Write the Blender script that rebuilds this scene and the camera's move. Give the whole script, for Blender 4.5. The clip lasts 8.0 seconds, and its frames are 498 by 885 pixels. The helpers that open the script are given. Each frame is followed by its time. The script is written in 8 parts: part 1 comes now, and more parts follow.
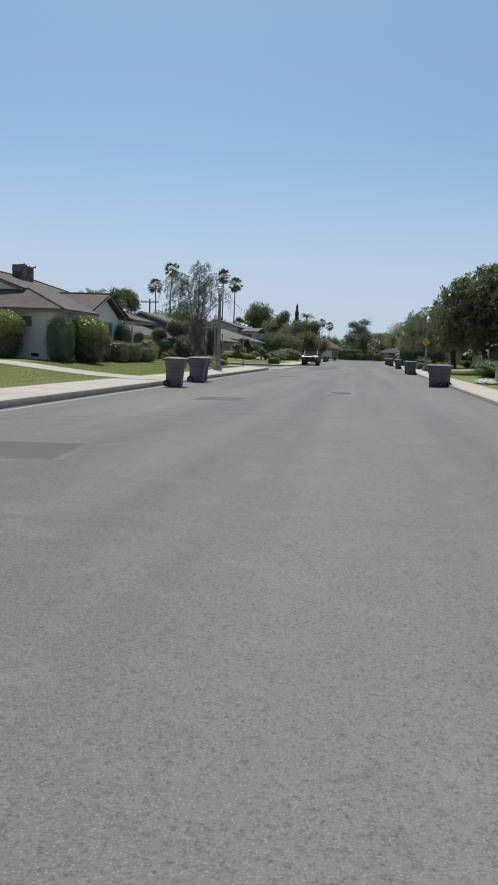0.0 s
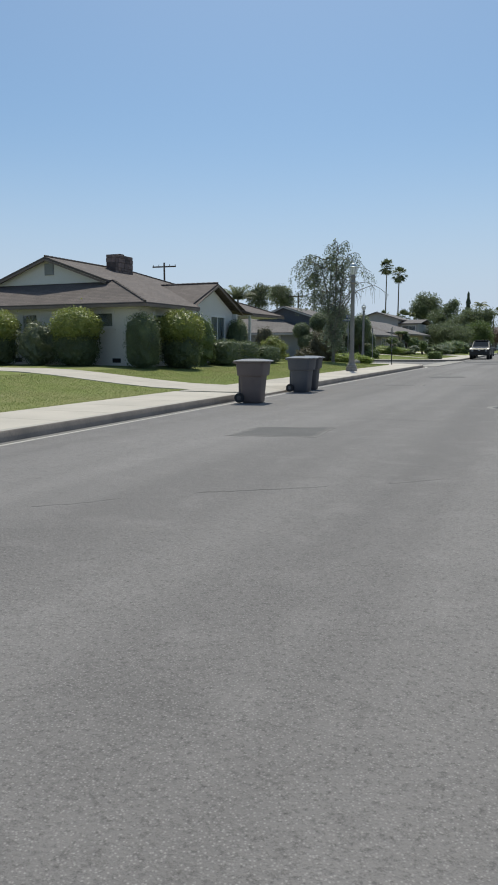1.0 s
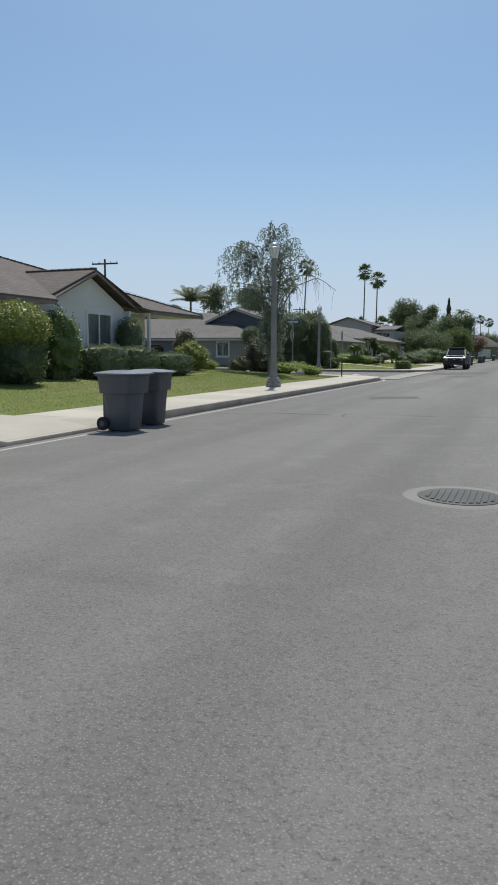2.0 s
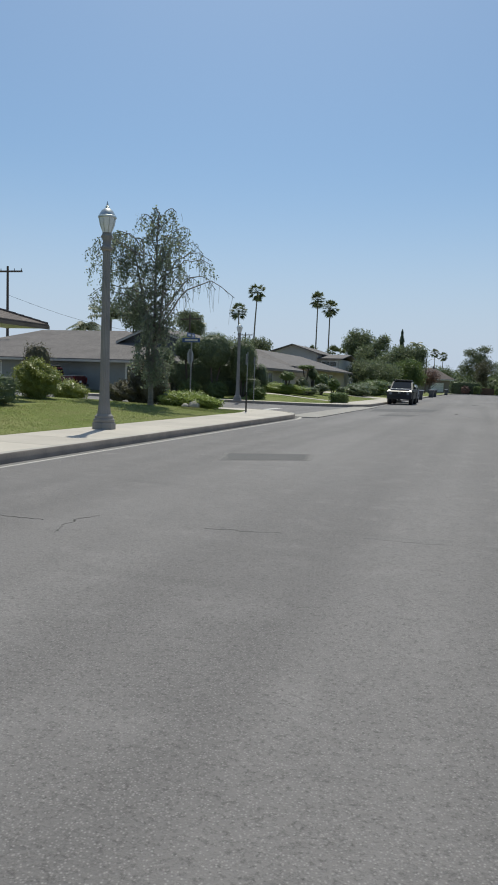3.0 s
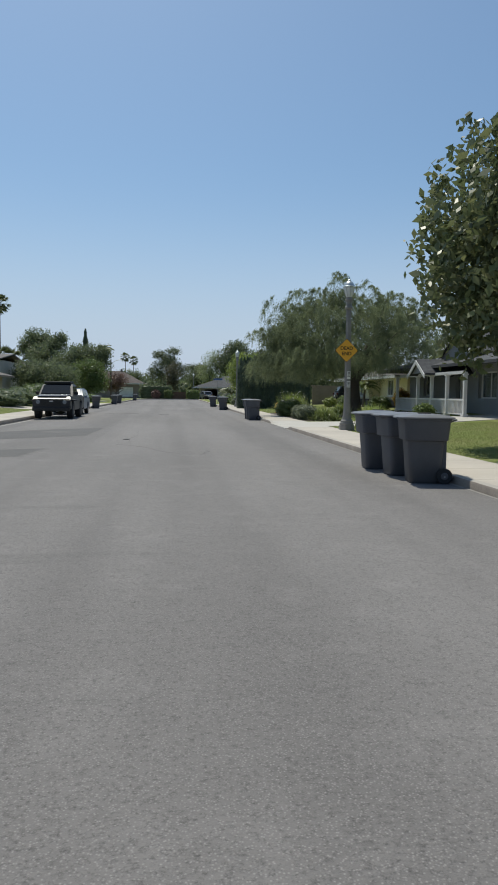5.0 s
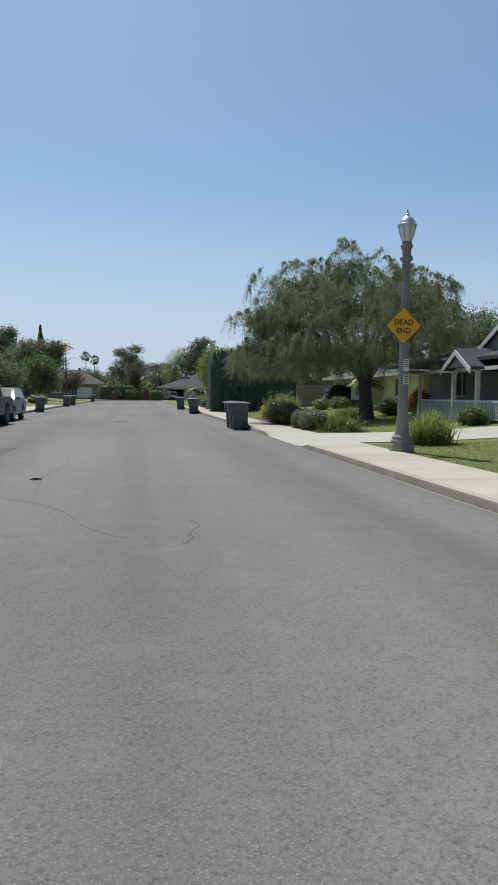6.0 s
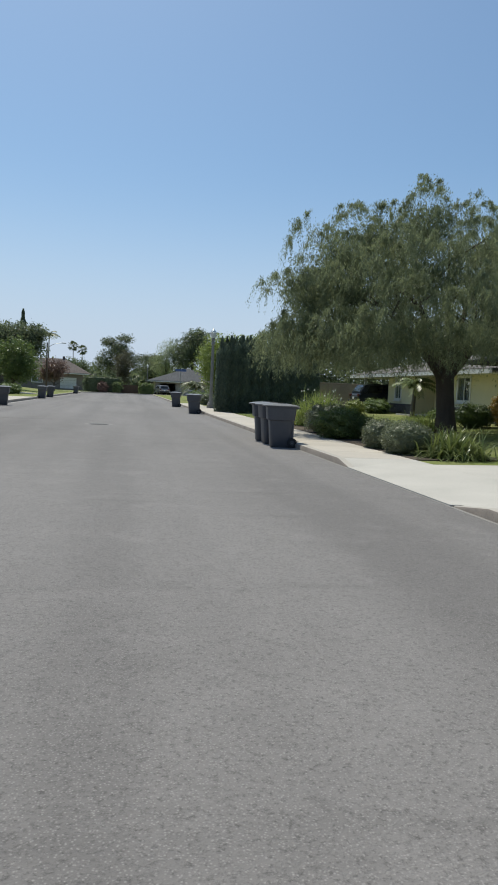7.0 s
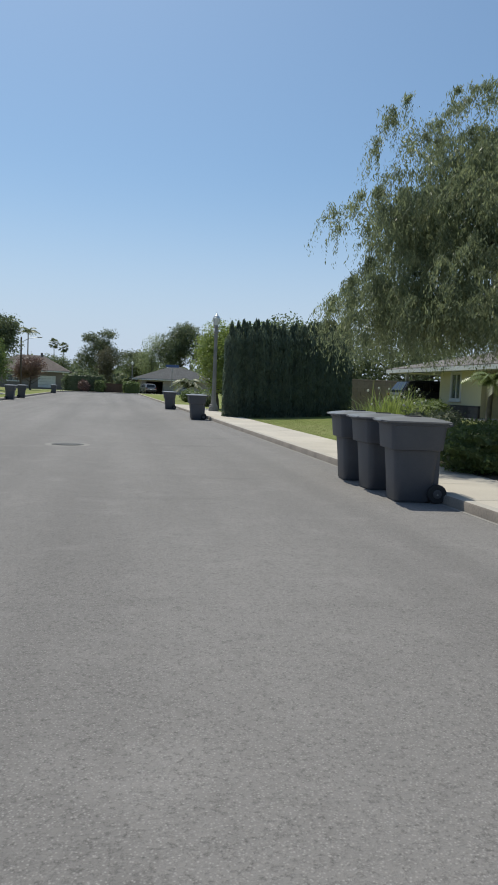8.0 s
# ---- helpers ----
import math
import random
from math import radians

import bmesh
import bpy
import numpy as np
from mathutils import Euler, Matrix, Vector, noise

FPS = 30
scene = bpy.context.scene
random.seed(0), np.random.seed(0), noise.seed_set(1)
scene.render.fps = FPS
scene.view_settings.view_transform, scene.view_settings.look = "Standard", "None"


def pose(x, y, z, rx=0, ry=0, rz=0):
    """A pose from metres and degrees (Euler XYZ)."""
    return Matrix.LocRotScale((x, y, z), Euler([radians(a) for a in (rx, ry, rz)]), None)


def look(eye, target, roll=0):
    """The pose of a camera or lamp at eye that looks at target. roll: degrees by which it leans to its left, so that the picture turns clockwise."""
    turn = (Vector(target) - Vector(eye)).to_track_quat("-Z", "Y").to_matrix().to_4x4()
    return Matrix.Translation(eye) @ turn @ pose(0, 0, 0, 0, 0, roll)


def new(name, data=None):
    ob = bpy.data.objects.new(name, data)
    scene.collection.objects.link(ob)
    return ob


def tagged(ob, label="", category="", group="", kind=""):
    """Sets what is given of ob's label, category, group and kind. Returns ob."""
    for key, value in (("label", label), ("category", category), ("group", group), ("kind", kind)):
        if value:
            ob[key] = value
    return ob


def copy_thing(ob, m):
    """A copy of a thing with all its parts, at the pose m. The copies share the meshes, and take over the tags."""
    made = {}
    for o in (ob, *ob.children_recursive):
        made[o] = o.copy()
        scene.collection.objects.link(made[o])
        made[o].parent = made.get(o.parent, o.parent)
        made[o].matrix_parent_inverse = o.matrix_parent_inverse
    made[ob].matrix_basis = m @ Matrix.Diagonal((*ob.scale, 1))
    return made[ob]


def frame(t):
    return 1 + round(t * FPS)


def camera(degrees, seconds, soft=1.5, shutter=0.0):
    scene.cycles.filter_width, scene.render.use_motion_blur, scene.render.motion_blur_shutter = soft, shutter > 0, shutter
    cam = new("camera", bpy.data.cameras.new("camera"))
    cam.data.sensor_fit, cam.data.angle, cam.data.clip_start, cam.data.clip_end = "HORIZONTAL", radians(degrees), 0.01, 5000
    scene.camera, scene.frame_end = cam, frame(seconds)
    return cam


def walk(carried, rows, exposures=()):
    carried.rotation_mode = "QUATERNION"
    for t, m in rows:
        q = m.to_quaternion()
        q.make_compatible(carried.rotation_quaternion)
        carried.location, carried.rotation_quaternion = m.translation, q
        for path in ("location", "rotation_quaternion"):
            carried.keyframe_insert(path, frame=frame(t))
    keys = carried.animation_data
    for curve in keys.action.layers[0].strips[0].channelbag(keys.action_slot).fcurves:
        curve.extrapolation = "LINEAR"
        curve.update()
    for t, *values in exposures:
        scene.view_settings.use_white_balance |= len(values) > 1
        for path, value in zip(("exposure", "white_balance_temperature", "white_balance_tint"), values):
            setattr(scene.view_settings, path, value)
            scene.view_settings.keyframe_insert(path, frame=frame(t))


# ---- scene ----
cam = camera(39.4, 8.0, soft=1.8)
PATH = [
    (0, (0.377, -0.381, 1.416), (0.059, 1.576, 1.156), 2.2),
    (0.5, (0.322, 4.165, 1.413), (-0.31, 6.044, 1.14), 0.6),
    (1, (0.239, 8.659, 1.43), (-0.541, 10.48, 1.154), -0.1),
    (1.5, (0.156, 13.502, 1.428), (-0.604, 15.332, 1.153), -0.6),
    (1.7, (0.159, 15.403, 1.428), (-0.602, 17.232, 1.157), -0.3),
    (2.8, (-0.022, 26.058, 1.445), (-0.672, 27.939, 1.253), 1.8),
    (3, (-0.036, 27.957, 1.46), (-0.668, 29.847, 1.283), 2.0),
    (3.5, (-0.073, 32.677, 1.46), (-0.625, 34.592, 1.298), 2.6),
    (4, (-0.06, 37.249, 1.466), (-0.494, 39.195, 1.305), 2.7),
    (4.5, (-0.05, 41.81, 1.483), (-0.227, 43.797, 1.328), 1.7),
    (4.7, (-0.02, 43.692, 1.45), (0.05, 45.685, 1.309), 1.1),
    (5.8, (0.223, 53.94, 1.409), (0.523, 55.912, 1.263), 0.4),
    (6, (0.225, 55.89, 1.413), (0.536, 57.861, 1.275), 0.6),
    (6.5, (0.243, 60.847, 1.414), (0.558, 62.817, 1.27), 2.0),
    (7, (0.251, 65.65, 1.396), (0.599, 67.614, 1.25), 2.6),
    (7.5, (0.206, 70.112, 1.376), (0.597, 72.068, 1.226), 2.7),
    (8, (0.215, 74.406, 1.39), (0.608, 76.361, 1.24), 2.3),
]
walk(cam, [(t, look(eye, target, roll)) for t, eye, target, roll in PATH], [(0, 0.02, 6480, 5), (2, 0.03, 6480, 5), (3.5, -0.04, 6480, 5), (4.6, -0.05, 6480, 5), (6, 0.06, 6480, 5), (8, 0.09, 6480, 5)])

# ---- world and light ----
SUN = Vector((-0.30, 0.954, 0)).normalized() * math.cos(radians(64)) + Vector((0, 0, math.sin(radians(64))))
world = bpy.data.worlds.new("world")
scene.world = world
world.use_nodes = True
wn = world.node_tree.nodes
sky = wn.new("ShaderNodeTexSky")
sky.sky_type, sky.sun_disc = "NISHITA", False
sky.sun_elevation, sky.sun_rotation = radians(64), math.atan2(SUN.x, SUN.y)
sky.air_density, sky.dust_density, sky.ozone_density = 1.0, 1.25, 4.4
wn["Background"].inputs[1].default_value = 0.112
coord, lift, unit = wn.new("ShaderNodeTexCoord"), wn.new("ShaderNodeVectorMath"), wn.new("ShaderNodeVectorMath")
lift.operation, unit.operation = "ADD", "NORMALIZE"
lift.inputs[1].default_value = (0, 0, 0.03)      # the haze is thin: the lowest, yellowest degrees are left out
world.node_tree.links.new(coord.outputs["Generated"], lift.inputs[0])
world.node_tree.links.new(lift.outputs[0], unit.inputs[0])
world.node_tree.links.new(unit.outputs[0], sky.inputs["Vector"])
# summer haze: the blue pales evenly all round towards the horizon
height, pale, veil = wn.new("ShaderNodeSeparateXYZ"), wn.new("ShaderNodeMapRange"), wn.new("ShaderNodeMix")
cast = wn.new("ShaderNodeMix")
for mx in (veil, cast):
    mx.data_type = "RGBA"
cast.blend_type = "MULTIPLY"
cast.inputs["Factor"].default_value = 1.0
cast.inputs["B"].default_value = (0.945, 1.015, 1.0, 1)
veil.inputs["B"].default_value = (4.72, 5.32, 6.6, 1)
pale.interpolation_type = "SMOOTHERSTEP"
for slot, value in (("From Min", 0.34), ("From Max", -0.06), ("To Min", 0.0), ("To Max", 1.0)):
    pale.inputs[slot].default_value = value
world.node_tree.links.new(coord.outputs["Generated"], height.inputs[0])
world.node_tree.links.new(height.outputs["Z"], pale.inputs["Value"])
world.node_tree.links.new(sky.outputs[0], cast.inputs["A"])
world.node_tree.links.new(cast.outputs["Result"], veil.inputs["A"])
world.node_tree.links.new(pale.outputs["Result"], veil.inputs["Factor"])
world.node_tree.links.new(veil.outputs["Result"], wn["Background"].inputs[0])
sun = new("sun", bpy.data.lights.new("sun", "SUN"))
sun.data.energy, sun.data.angle, sun.data.color = 3.8, radians(0.5), (1.0, 0.94, 0.84)
sun.matrix_world = look(SUN * 100, (0, 0, 0))


# ---- materials ----
def nodes_of(m):
    m.use_nodes = True
    t = m.node_tree
    return t, t.nodes, t.links, t.nodes["Principled BSDF"]


def noise_node(t, scale, detail=4.0, stretch=None, rough=0.55):
    geo = t.nodes.new("ShaderNodeNewGeometry")
    n = t.nodes.new("ShaderNodeTexNoise")
    n.inputs["Scale"].default_value, n.inputs["Detail"].default_value = scale, detail
    n.inputs["Roughness"].default_value = rough
    if stretch:
        mp = t.nodes.new("ShaderNodeMapping")
        mp.inputs["Scale"].default_value = stretch
        t.links.new(geo.outputs["Position"], mp.inputs[0])
        t.links.new(mp.outputs[0], n.inputs["Vector"])
    else:
        t.links.new(geo.outputs["Position"], n.inputs["Vector"])
    return n


def mix_node(t, a, b, fac, blend="MIX"):
    m = t.nodes.new("ShaderNodeMix")
    m.data_type, m.blend_type = "RGBA", blend
    for i, v in ((0, fac), (6, a), (7, b)):
        if hasattr(v, "is_linked"):
            t.links.new(v, m.inputs[i])
        else:
            m.inputs[i].default_value = v
    return m.outputs[2]


def ramp(t, src, lo, hi):
    r = t.nodes.new("ShaderNodeMapRange")
    r.inputs[1].default_value, r.inputs[2].default_value = lo, hi
    t.links.new(src, r.inputs[0])
    return r.outputs[0]


def rgba(c):
    return (c[0], c[1], c[2], 1.0)


def mat(name, base, dark=None, big=0.7, fine=30.0, rough=0.8, bump=0.0, metal=0.0, grain=0.25, spread=0.0,
        stretch=None, spec=0.5, bump_dist=0.01):
    """A surface: stains at the big scale, grain at the fine one, relief, and a shift from piece to piece."""
    m = bpy.data.materials.new(name)
    t, n, l, p = nodes_of(m)
    dark = dark or tuple(c * 0.7 for c in base)
    n1, n2 = noise_node(t, big, 5, stretch), noise_node(t, fine, 3)
    c = mix_node(t, rgba(base), rgba(dark), ramp(t, n1.outputs[0], 0.35, 0.75))
    g = mix_node(t, c, rgba(tuple(x * 0.55 for x in dark)), ramp(t, n2.outputs[0], 0.45, 0.95))
    out = mix_node(t, c, g, min(1.0, grain * 2))
    if spread:
        oi = t.nodes.new("ShaderNodeObjectInfo")
        hsv = t.nodes.new("ShaderNodeHueSaturation")
        l.new(ramp_to(t, oi.outputs["Random"], 1 - spread, 1 + spread), hsv.inputs["Value"])
        l.new(out, hsv.inputs["Color"])
        out = hsv.outputs[0]
    l.new(out, p.inputs["Base Color"])
    p.inputs["Roughness"].default_value, p.inputs["Metallic"].default_value = rough, metal
    p.inputs["Specular IOR Level"].default_value = spec
    if bump:
        b = t.nodes.new("ShaderNodeBump")
        b.inputs["Strength"].default_value, b.inputs["Distance"].default_value = bump, bump_dist
        l.new(n2.outputs[0], b.inputs["Height"])
        l.new(b.outputs[0], p.inputs["Normal"])
    return m


def ramp_to(t, src, lo, hi):
    r = t.nodes.new("ShaderNodeMapRange")
    r.inputs[3].default_value, r.inputs[4].default_value = lo, hi
    t.links.new(src, r.inputs[0])
    return r.outputs[0]


def leaf_mat(name, a, b, through_light=0.35, rough=0.46, tip=None):
    """Leaves: each its own shade between two greens, light let through."""
    m = bpy.data.materials.new(name)
    t, n, l, p = nodes_of(m)
    geo = n.new("ShaderNodeNewGeometry")
    c = mix_node(t, rgba(a), rgba(b), geo.outputs["Random Per Island"])
    big = noise_node(t, 0.9, 3)
    young = noise_node(t, 2.3, 3)
    c = mix_node(t, c, rgba(tuple(min(1.0, x * 1.35) for x in b)), ramp(t, young.outputs[0], 0.52, 0.85))
    c = mix_node(t, c, rgba(tip or tuple(x * 0.7 for x in a)), ramp(t, big.outputs[0], 0.5, 0.8))
    l.new(c, p.inputs["Base Color"])
    p.inputs["Roughness"].default_value = rough
    p.inputs["Specular IOR Level"].default_value = 0.55
    tr = n.new("ShaderNodeBsdfTranslucent")
    l.new(c, tr.inputs[0])
    mx = n.new("ShaderNodeMixShader")
    mx.inputs[0].default_value = through_light
    l.new(p.outputs[0], mx.inputs[1])
    l.new(tr.outputs[0], mx.inputs[2])
    l.new(mx.outputs[0], n["Material Output"].inputs[0])
    return m


def asphalt_mat():
    m = bpy.data.materials.new("asphalt")
    t, n, l, p = nodes_of(m)
    big = noise_node(t, 0.22, 5, (1.0, 0.35, 1.0))
    mid = noise_node(t, 1.7, 6, None, 0.65)
    fine = noise_node(t, 48, 4, None, 0.7)
    lanes = noise_node(t, 0.75, 2, (1.0, 0.03, 1.0))
    coarse = noise_node(t, 7.0, 5, None, 0.7)
    c = mix_node(t, (0.227, 0.214, 0.207, 1), (0.168, 0.158, 0.152, 1), ramp(t, big.outputs[0], 0.3, 0.7))
    c = mix_node(t, c, (0.135, 0.127, 0.123, 1), ramp(t, lanes.outputs[0], 0.42, 0.78))
    c = mix_node(t, c, (0.277, 0.261, 0.252, 1), ramp(t, mid.outputs[0], 0.52, 1.1))
    c = mix_node(t, c, (0.104, 0.098, 0.095, 1), ramp(t, coarse.outputs[0], 0.55, 1.0))
    smear = noise_node(t, 0.9, 4, (0.35, 1.6, 1.0), 0.6)
    c = mix_node(t, c, (0.123, 0.116, 0.112, 1), ramp(t, smear.outputs[0], 0.6, 0.95))
    sp = n.new("ShaderNodeTexVoronoi")
    sp.inputs["Scale"].default_value = 75
    geo = n.new("ShaderNodeNewGeometry")
    l.new(geo.outputs["Position"], sp.inputs["Vector"])
    c = mix_node(t, c, (0.312, 0.294, 0.284, 1), ramp(t, sp.outputs["Distance"], 0.40, 0.0))
    c = mix_node(t, c, (0.062, 0.058, 0.056, 1), ramp(t, fine.outputs[0], 0.5, 0.82))
    l.new(c, p.inputs["Base Color"])
    p.inputs["Roughness"].default_value, p.inputs["Specular IOR Level"].default_value = 0.85, 0.3
    b = n.new("ShaderNodeBump")
    b.inputs["Strength"].default_value, b.inputs["Distance"].default_value = 0.8, 0.014
    add = n.new("ShaderNodeMath")
    l.new(fine.outputs[0], add.inputs[0])
    l.new(mid.outputs[0], add.inputs[1])
    l.new(add.outputs[0], b.inputs["Height"])
    l.new(b.outputs[0], p.inputs["Normal"])
    return m


def grass_mat():
    m = bpy.data.materials.new("lawn")
    t, n, l, p = nodes_of(m)
    big, mid, fine = noise_node(t, 0.16, 4), noise_node(t, 1.3, 5, None, 0.7), noise_node(t, 45, 3)
    c = mix_node(t, (0.175, 0.212, 0.062, 1), (0.225, 0.23, 0.095, 1), ramp(t, big.outputs[0], 0.42, 0.66))
    c = mix_node(t, c, (0.26, 0.24, 0.115, 1), ramp(t, mid.outputs[0], 0.47, 0.78))
    c = mix_node(t, c, (0.135, 0.17, 0.052, 1), ramp(t, fine.outputs[0], 0.5, 0.95))
    l.new(c, p.inputs["Base Color"])
    p.inputs["Roughness"].default_value, p.inputs["Specular IOR Level"].default_value = 0.9, 0.1
    b = n.new("ShaderNodeBump")
    b.inputs["Strength"].default_value, b.inputs["Distance"].default_value = 1.0, 0.03
    l.new(fine.outputs[0], b.inputs["Height"])
    l.new(b.outputs[0], p.inputs["Normal"])
    return m


def shingle_mat(name, base, dark):
    m = bpy.data.materials.new(name)
    t, n, l, p = nodes_of(m)
    geo = n.new("ShaderNodeNewGeometry")
    big, fine = noise_node(t, 0.8, 4), noise_node(t, 14, 3)
    sep = n.new("ShaderNodeSeparateXYZ")
    l.new(geo.outputs["Position"], sep.inputs[0])
    along = n.new("ShaderNodeMath")
    along.operation = "ADD"
    l.new(sep.outputs[0], along.inputs[0])
    l.new(sep.outputs[1], along.inputs[1])
    comb = n.new("ShaderNodeCombineXYZ")
    l.new(along.outputs[0], comb.inputs[0])
    l.new(sep.outputs[2], comb.inputs[1])
    br = n.new("ShaderNodeTexBrick")
    br.inputs["Scale"].default_value, br.inputs["Brick Width"].default_value = 1.0, 0.3
    br.inputs["Row Height"].default_value, br.inputs["Mortar Size"].default_value = 0.075, 0.006
    br.inputs["Color1"].default_value, br.inputs["Color2"].default_value = rgba(base), rgba(dark)
    br.inputs["Mortar"].default_value = rgba(tuple(c * 0.45 for c in dark))
    l.new(comb.outputs[0], br.inputs["Vector"])
    c = mix_node(t, br.outputs[0], rgba(tuple(x * 0.72 for x in dark)), ramp(t, big.outputs[0], 0.45, 0.8))
    c = mix_node(t, c, rgba(tuple(x * 1.35 for x in base)), ramp(t, fine.outputs[0], 0.6, 1.1))
    l.new(c, p.inputs["Base Color"])
    p.inputs["Roughness"].default_value = 0.9
    b = n.new("ShaderNodeBump")
    b.inputs["Strength"].default_value, b.inputs["Distance"].default_value = 0.5, 0.02
    l.new(br.outputs["Fac"], b.inputs["Height"])
    b.invert = True
    l.new(b.outputs[0], p.inputs["Normal"])
    return m


def glass_mat():
    m = bpy.data.materials.new("glass")
    t, n, l, p = nodes_of(m)
    p.inputs["Base Color"].default_value = (0.75, 0.82, 0.82, 1)
    p.inputs["Roughness"].default_value, p.inputs["Transmission Weight"].default_value = 0.03, 0.9
    p.inputs["IOR"].default_value = 1.45
    return m


ASPHALT, LAWN, GLASS = asphalt_mat(), grass_mat(), glass_mat()
PATCH = mat("fresh_asphalt", (0.108, 0.103, 0.099), (0.088, 0.084, 0.081), 1.5, 80, 0.85, 0.5, grain=0.3)
PATCHMID = mat("worn_patch", (0.138, 0.130, 0.122), (0.115, 0.108, 0.102), 1.8, 70, 0.85, 0.5, grain=0.3)
PATCHRIM = mat("worn_patch_edge", (0.182, 0.171, 0.161), (0.152, 0.143, 0.135), 2.2, 60, 0.85, 0.5, grain=0.3)
CRACK = mat("open_crack", (0.095, 0.09, 0.084), (0.125, 0.118, 0.11), 3, 60, 0.9, 0.2)
SEALANT = mat("tar", (0.155, 0.148, 0.139), (0.18, 0.172, 0.162), 2, 60, 0.7, 0.2)
WALKWAY = mat("pale_concrete", (0.495, 0.450, 0.388), (0.415, 0.378, 0.327), 0.8, 60, 0.9, 0.25, spread=0.07)
NEWCON = mat("white_concrete", (0.49, 0.465, 0.42), (0.42, 0.40, 0.36), 0.9, 60, 0.9, 0.25)
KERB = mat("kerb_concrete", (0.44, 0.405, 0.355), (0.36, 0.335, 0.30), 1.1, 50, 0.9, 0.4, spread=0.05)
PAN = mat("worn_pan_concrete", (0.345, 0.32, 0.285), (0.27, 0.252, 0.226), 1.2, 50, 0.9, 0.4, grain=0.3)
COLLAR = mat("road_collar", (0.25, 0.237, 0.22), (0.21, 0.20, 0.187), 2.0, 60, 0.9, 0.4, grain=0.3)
# kerb faces: stains, with the shade on them darkened into the colour
KERBFACE = mat("stained_shaded_kerb_face", (0.29, 0.25, 0.212), (0.18, 0.155, 0.135), 1.6, 40, 0.9, 0.4, grain=0.35, stretch=(1, 1, 0.4))
PAINT = mat("road_paint", (0.62, 0.60, 0.56), (0.42, 0.40, 0.37), 2, 50, 0.8, 0.2)
IRON = mat("cast_iron", (0.10, 0.098, 0.095), (0.07, 0.068, 0.065), 3, 60, 0.6, 0.3, metal=0.6)
STUCCO = mat("white_stucco", (0.74, 0.715, 0.67), (0.66, 0.635, 0.59), 0.6, 55, 0.9, 0.4)
YELLOW = mat("pale_yellow_stucco", (0.77, 0.70, 0.46), (0.70, 0.635, 0.41), 0.6, 55, 0.9, 0.35)
CREAM = mat("cream_stucco", (0.475, 0.425, 0.385), (0.41, 0.37, 0.335), 0.6, 55, 0.9, 0.35)
BEIGE = mat("tan_stucco", (0.40, 0.34, 0.26), (0.33, 0.28, 0.22), 0.6, 55, 0.9, 0.35)
TAUPE = mat("taupe_stucco", (0.24, 0.205, 0.18), (0.20, 0.17, 0.15), 0.6, 55, 0.9, 0.35)
PALEWALL = mat("pale_grey_siding", (0.46, 0.44, 0.41), (0.40, 0.385, 0.36), 0.6, 40, 0.85, 0.2)
GREYWALL = mat("grey_siding", (0.30, 0.31, 0.31), (0.25, 0.26, 0.26), 0.6, 40, 0.85, 0.2)
SLATEWALL = mat("slate_siding", (0.115, 0.125, 0.145), (0.09, 0.098, 0.115), 0.8, 40, 0.85, 0.2)
WHITE = mat("white_paint", (0.78, 0.77, 0.74), (0.66, 0.64, 0.60), 1.5, 40, 0.6, 0.1)
TRIM = mat("brown_trim", (0.21, 0.165, 0.14), (0.15, 0.12, 0.10), 1.5, 40, 0.7, 0.15)
ROOF_BROWN = shingle_mat("brown_shingle", (0.152, 0.124, 0.112), (0.118, 0.096, 0.088))
ROOF_GREY = shingle_mat("grey_shingle", (0.190, 0.170, 0.160), (0.150, 0.135, 0.128))
ROOF_SLATE = shingle_mat("slate_shingle", (0.080, 0.083, 0.089), (0.062, 0.064, 0.069))
BRICK = mat("brown_brick", (0.17, 0.105, 0.08), (0.10, 0.065, 0.052), 6, 40, 0.9, 0.5, grain=0.4, spread=0.25)
FLAGSTONE = mat("flagstone", (0.21, 0.15, 0.13), (0.13, 0.105, 0.10), 3.5, 30, 0.9, 0.5, grain=0.35, spread=0.45)
MORTAR = mat("dark_mortar", (0.16, 0.145, 0.135), (0.11, 0.10, 0.095), 3, 40, 0.95, 0.4)
BLOCK = mat("tan_block", (0.36, 0.28, 0.21), (0.30, 0.235, 0.18), 1, 40, 0.9, 0.3, spread=0.08)
STONE = mat("grey_stone", (0.27, 0.25, 0.22), (0.18, 0.17, 0.155), 2, 30, 0.9, 0.5, spread=0.2)
PLINTH = mat("dark_stone_veneer", (0.15, 0.13, 0.115), (0.095, 0.085, 0.078), 2.5, 30, 0.9, 0.5, spread=0.3)
POST = mat("lamp_concrete", (0.30, 0.285, 0.26), (0.22, 0.21, 0.195), 1.6, 120, 0.85, 0.4, grain=0.35)
CAPMETAL = mat("silver_metal", (0.62, 0.64, 0.62), (0.45, 0.48, 0.46), 4, 40, 0.35, 0.0, metal=0.8)
LANTERN = mat("frosted_lantern", (0.78, 0.80, 0.79), (0.70, 0.72, 0.71), 5, 30, 0.25, 0.0)
BIN_BROWN = mat("brown_plastic", (0.150, 0.118, 0.110), (0.124, 0.098, 0.092), 3, 60, 0.55, 0.1)
BIN_BLACK = mat("black_plastic", (0.074, 0.078, 0.090), (0.092, 0.096, 0.107), 3, 60, 0.5, 0.1)
BIN_GREY = mat("charcoal_plastic", (0.085, 0.084, 0.088), (0.07, 0.069, 0.073), 3, 60, 0.55, 0.1)
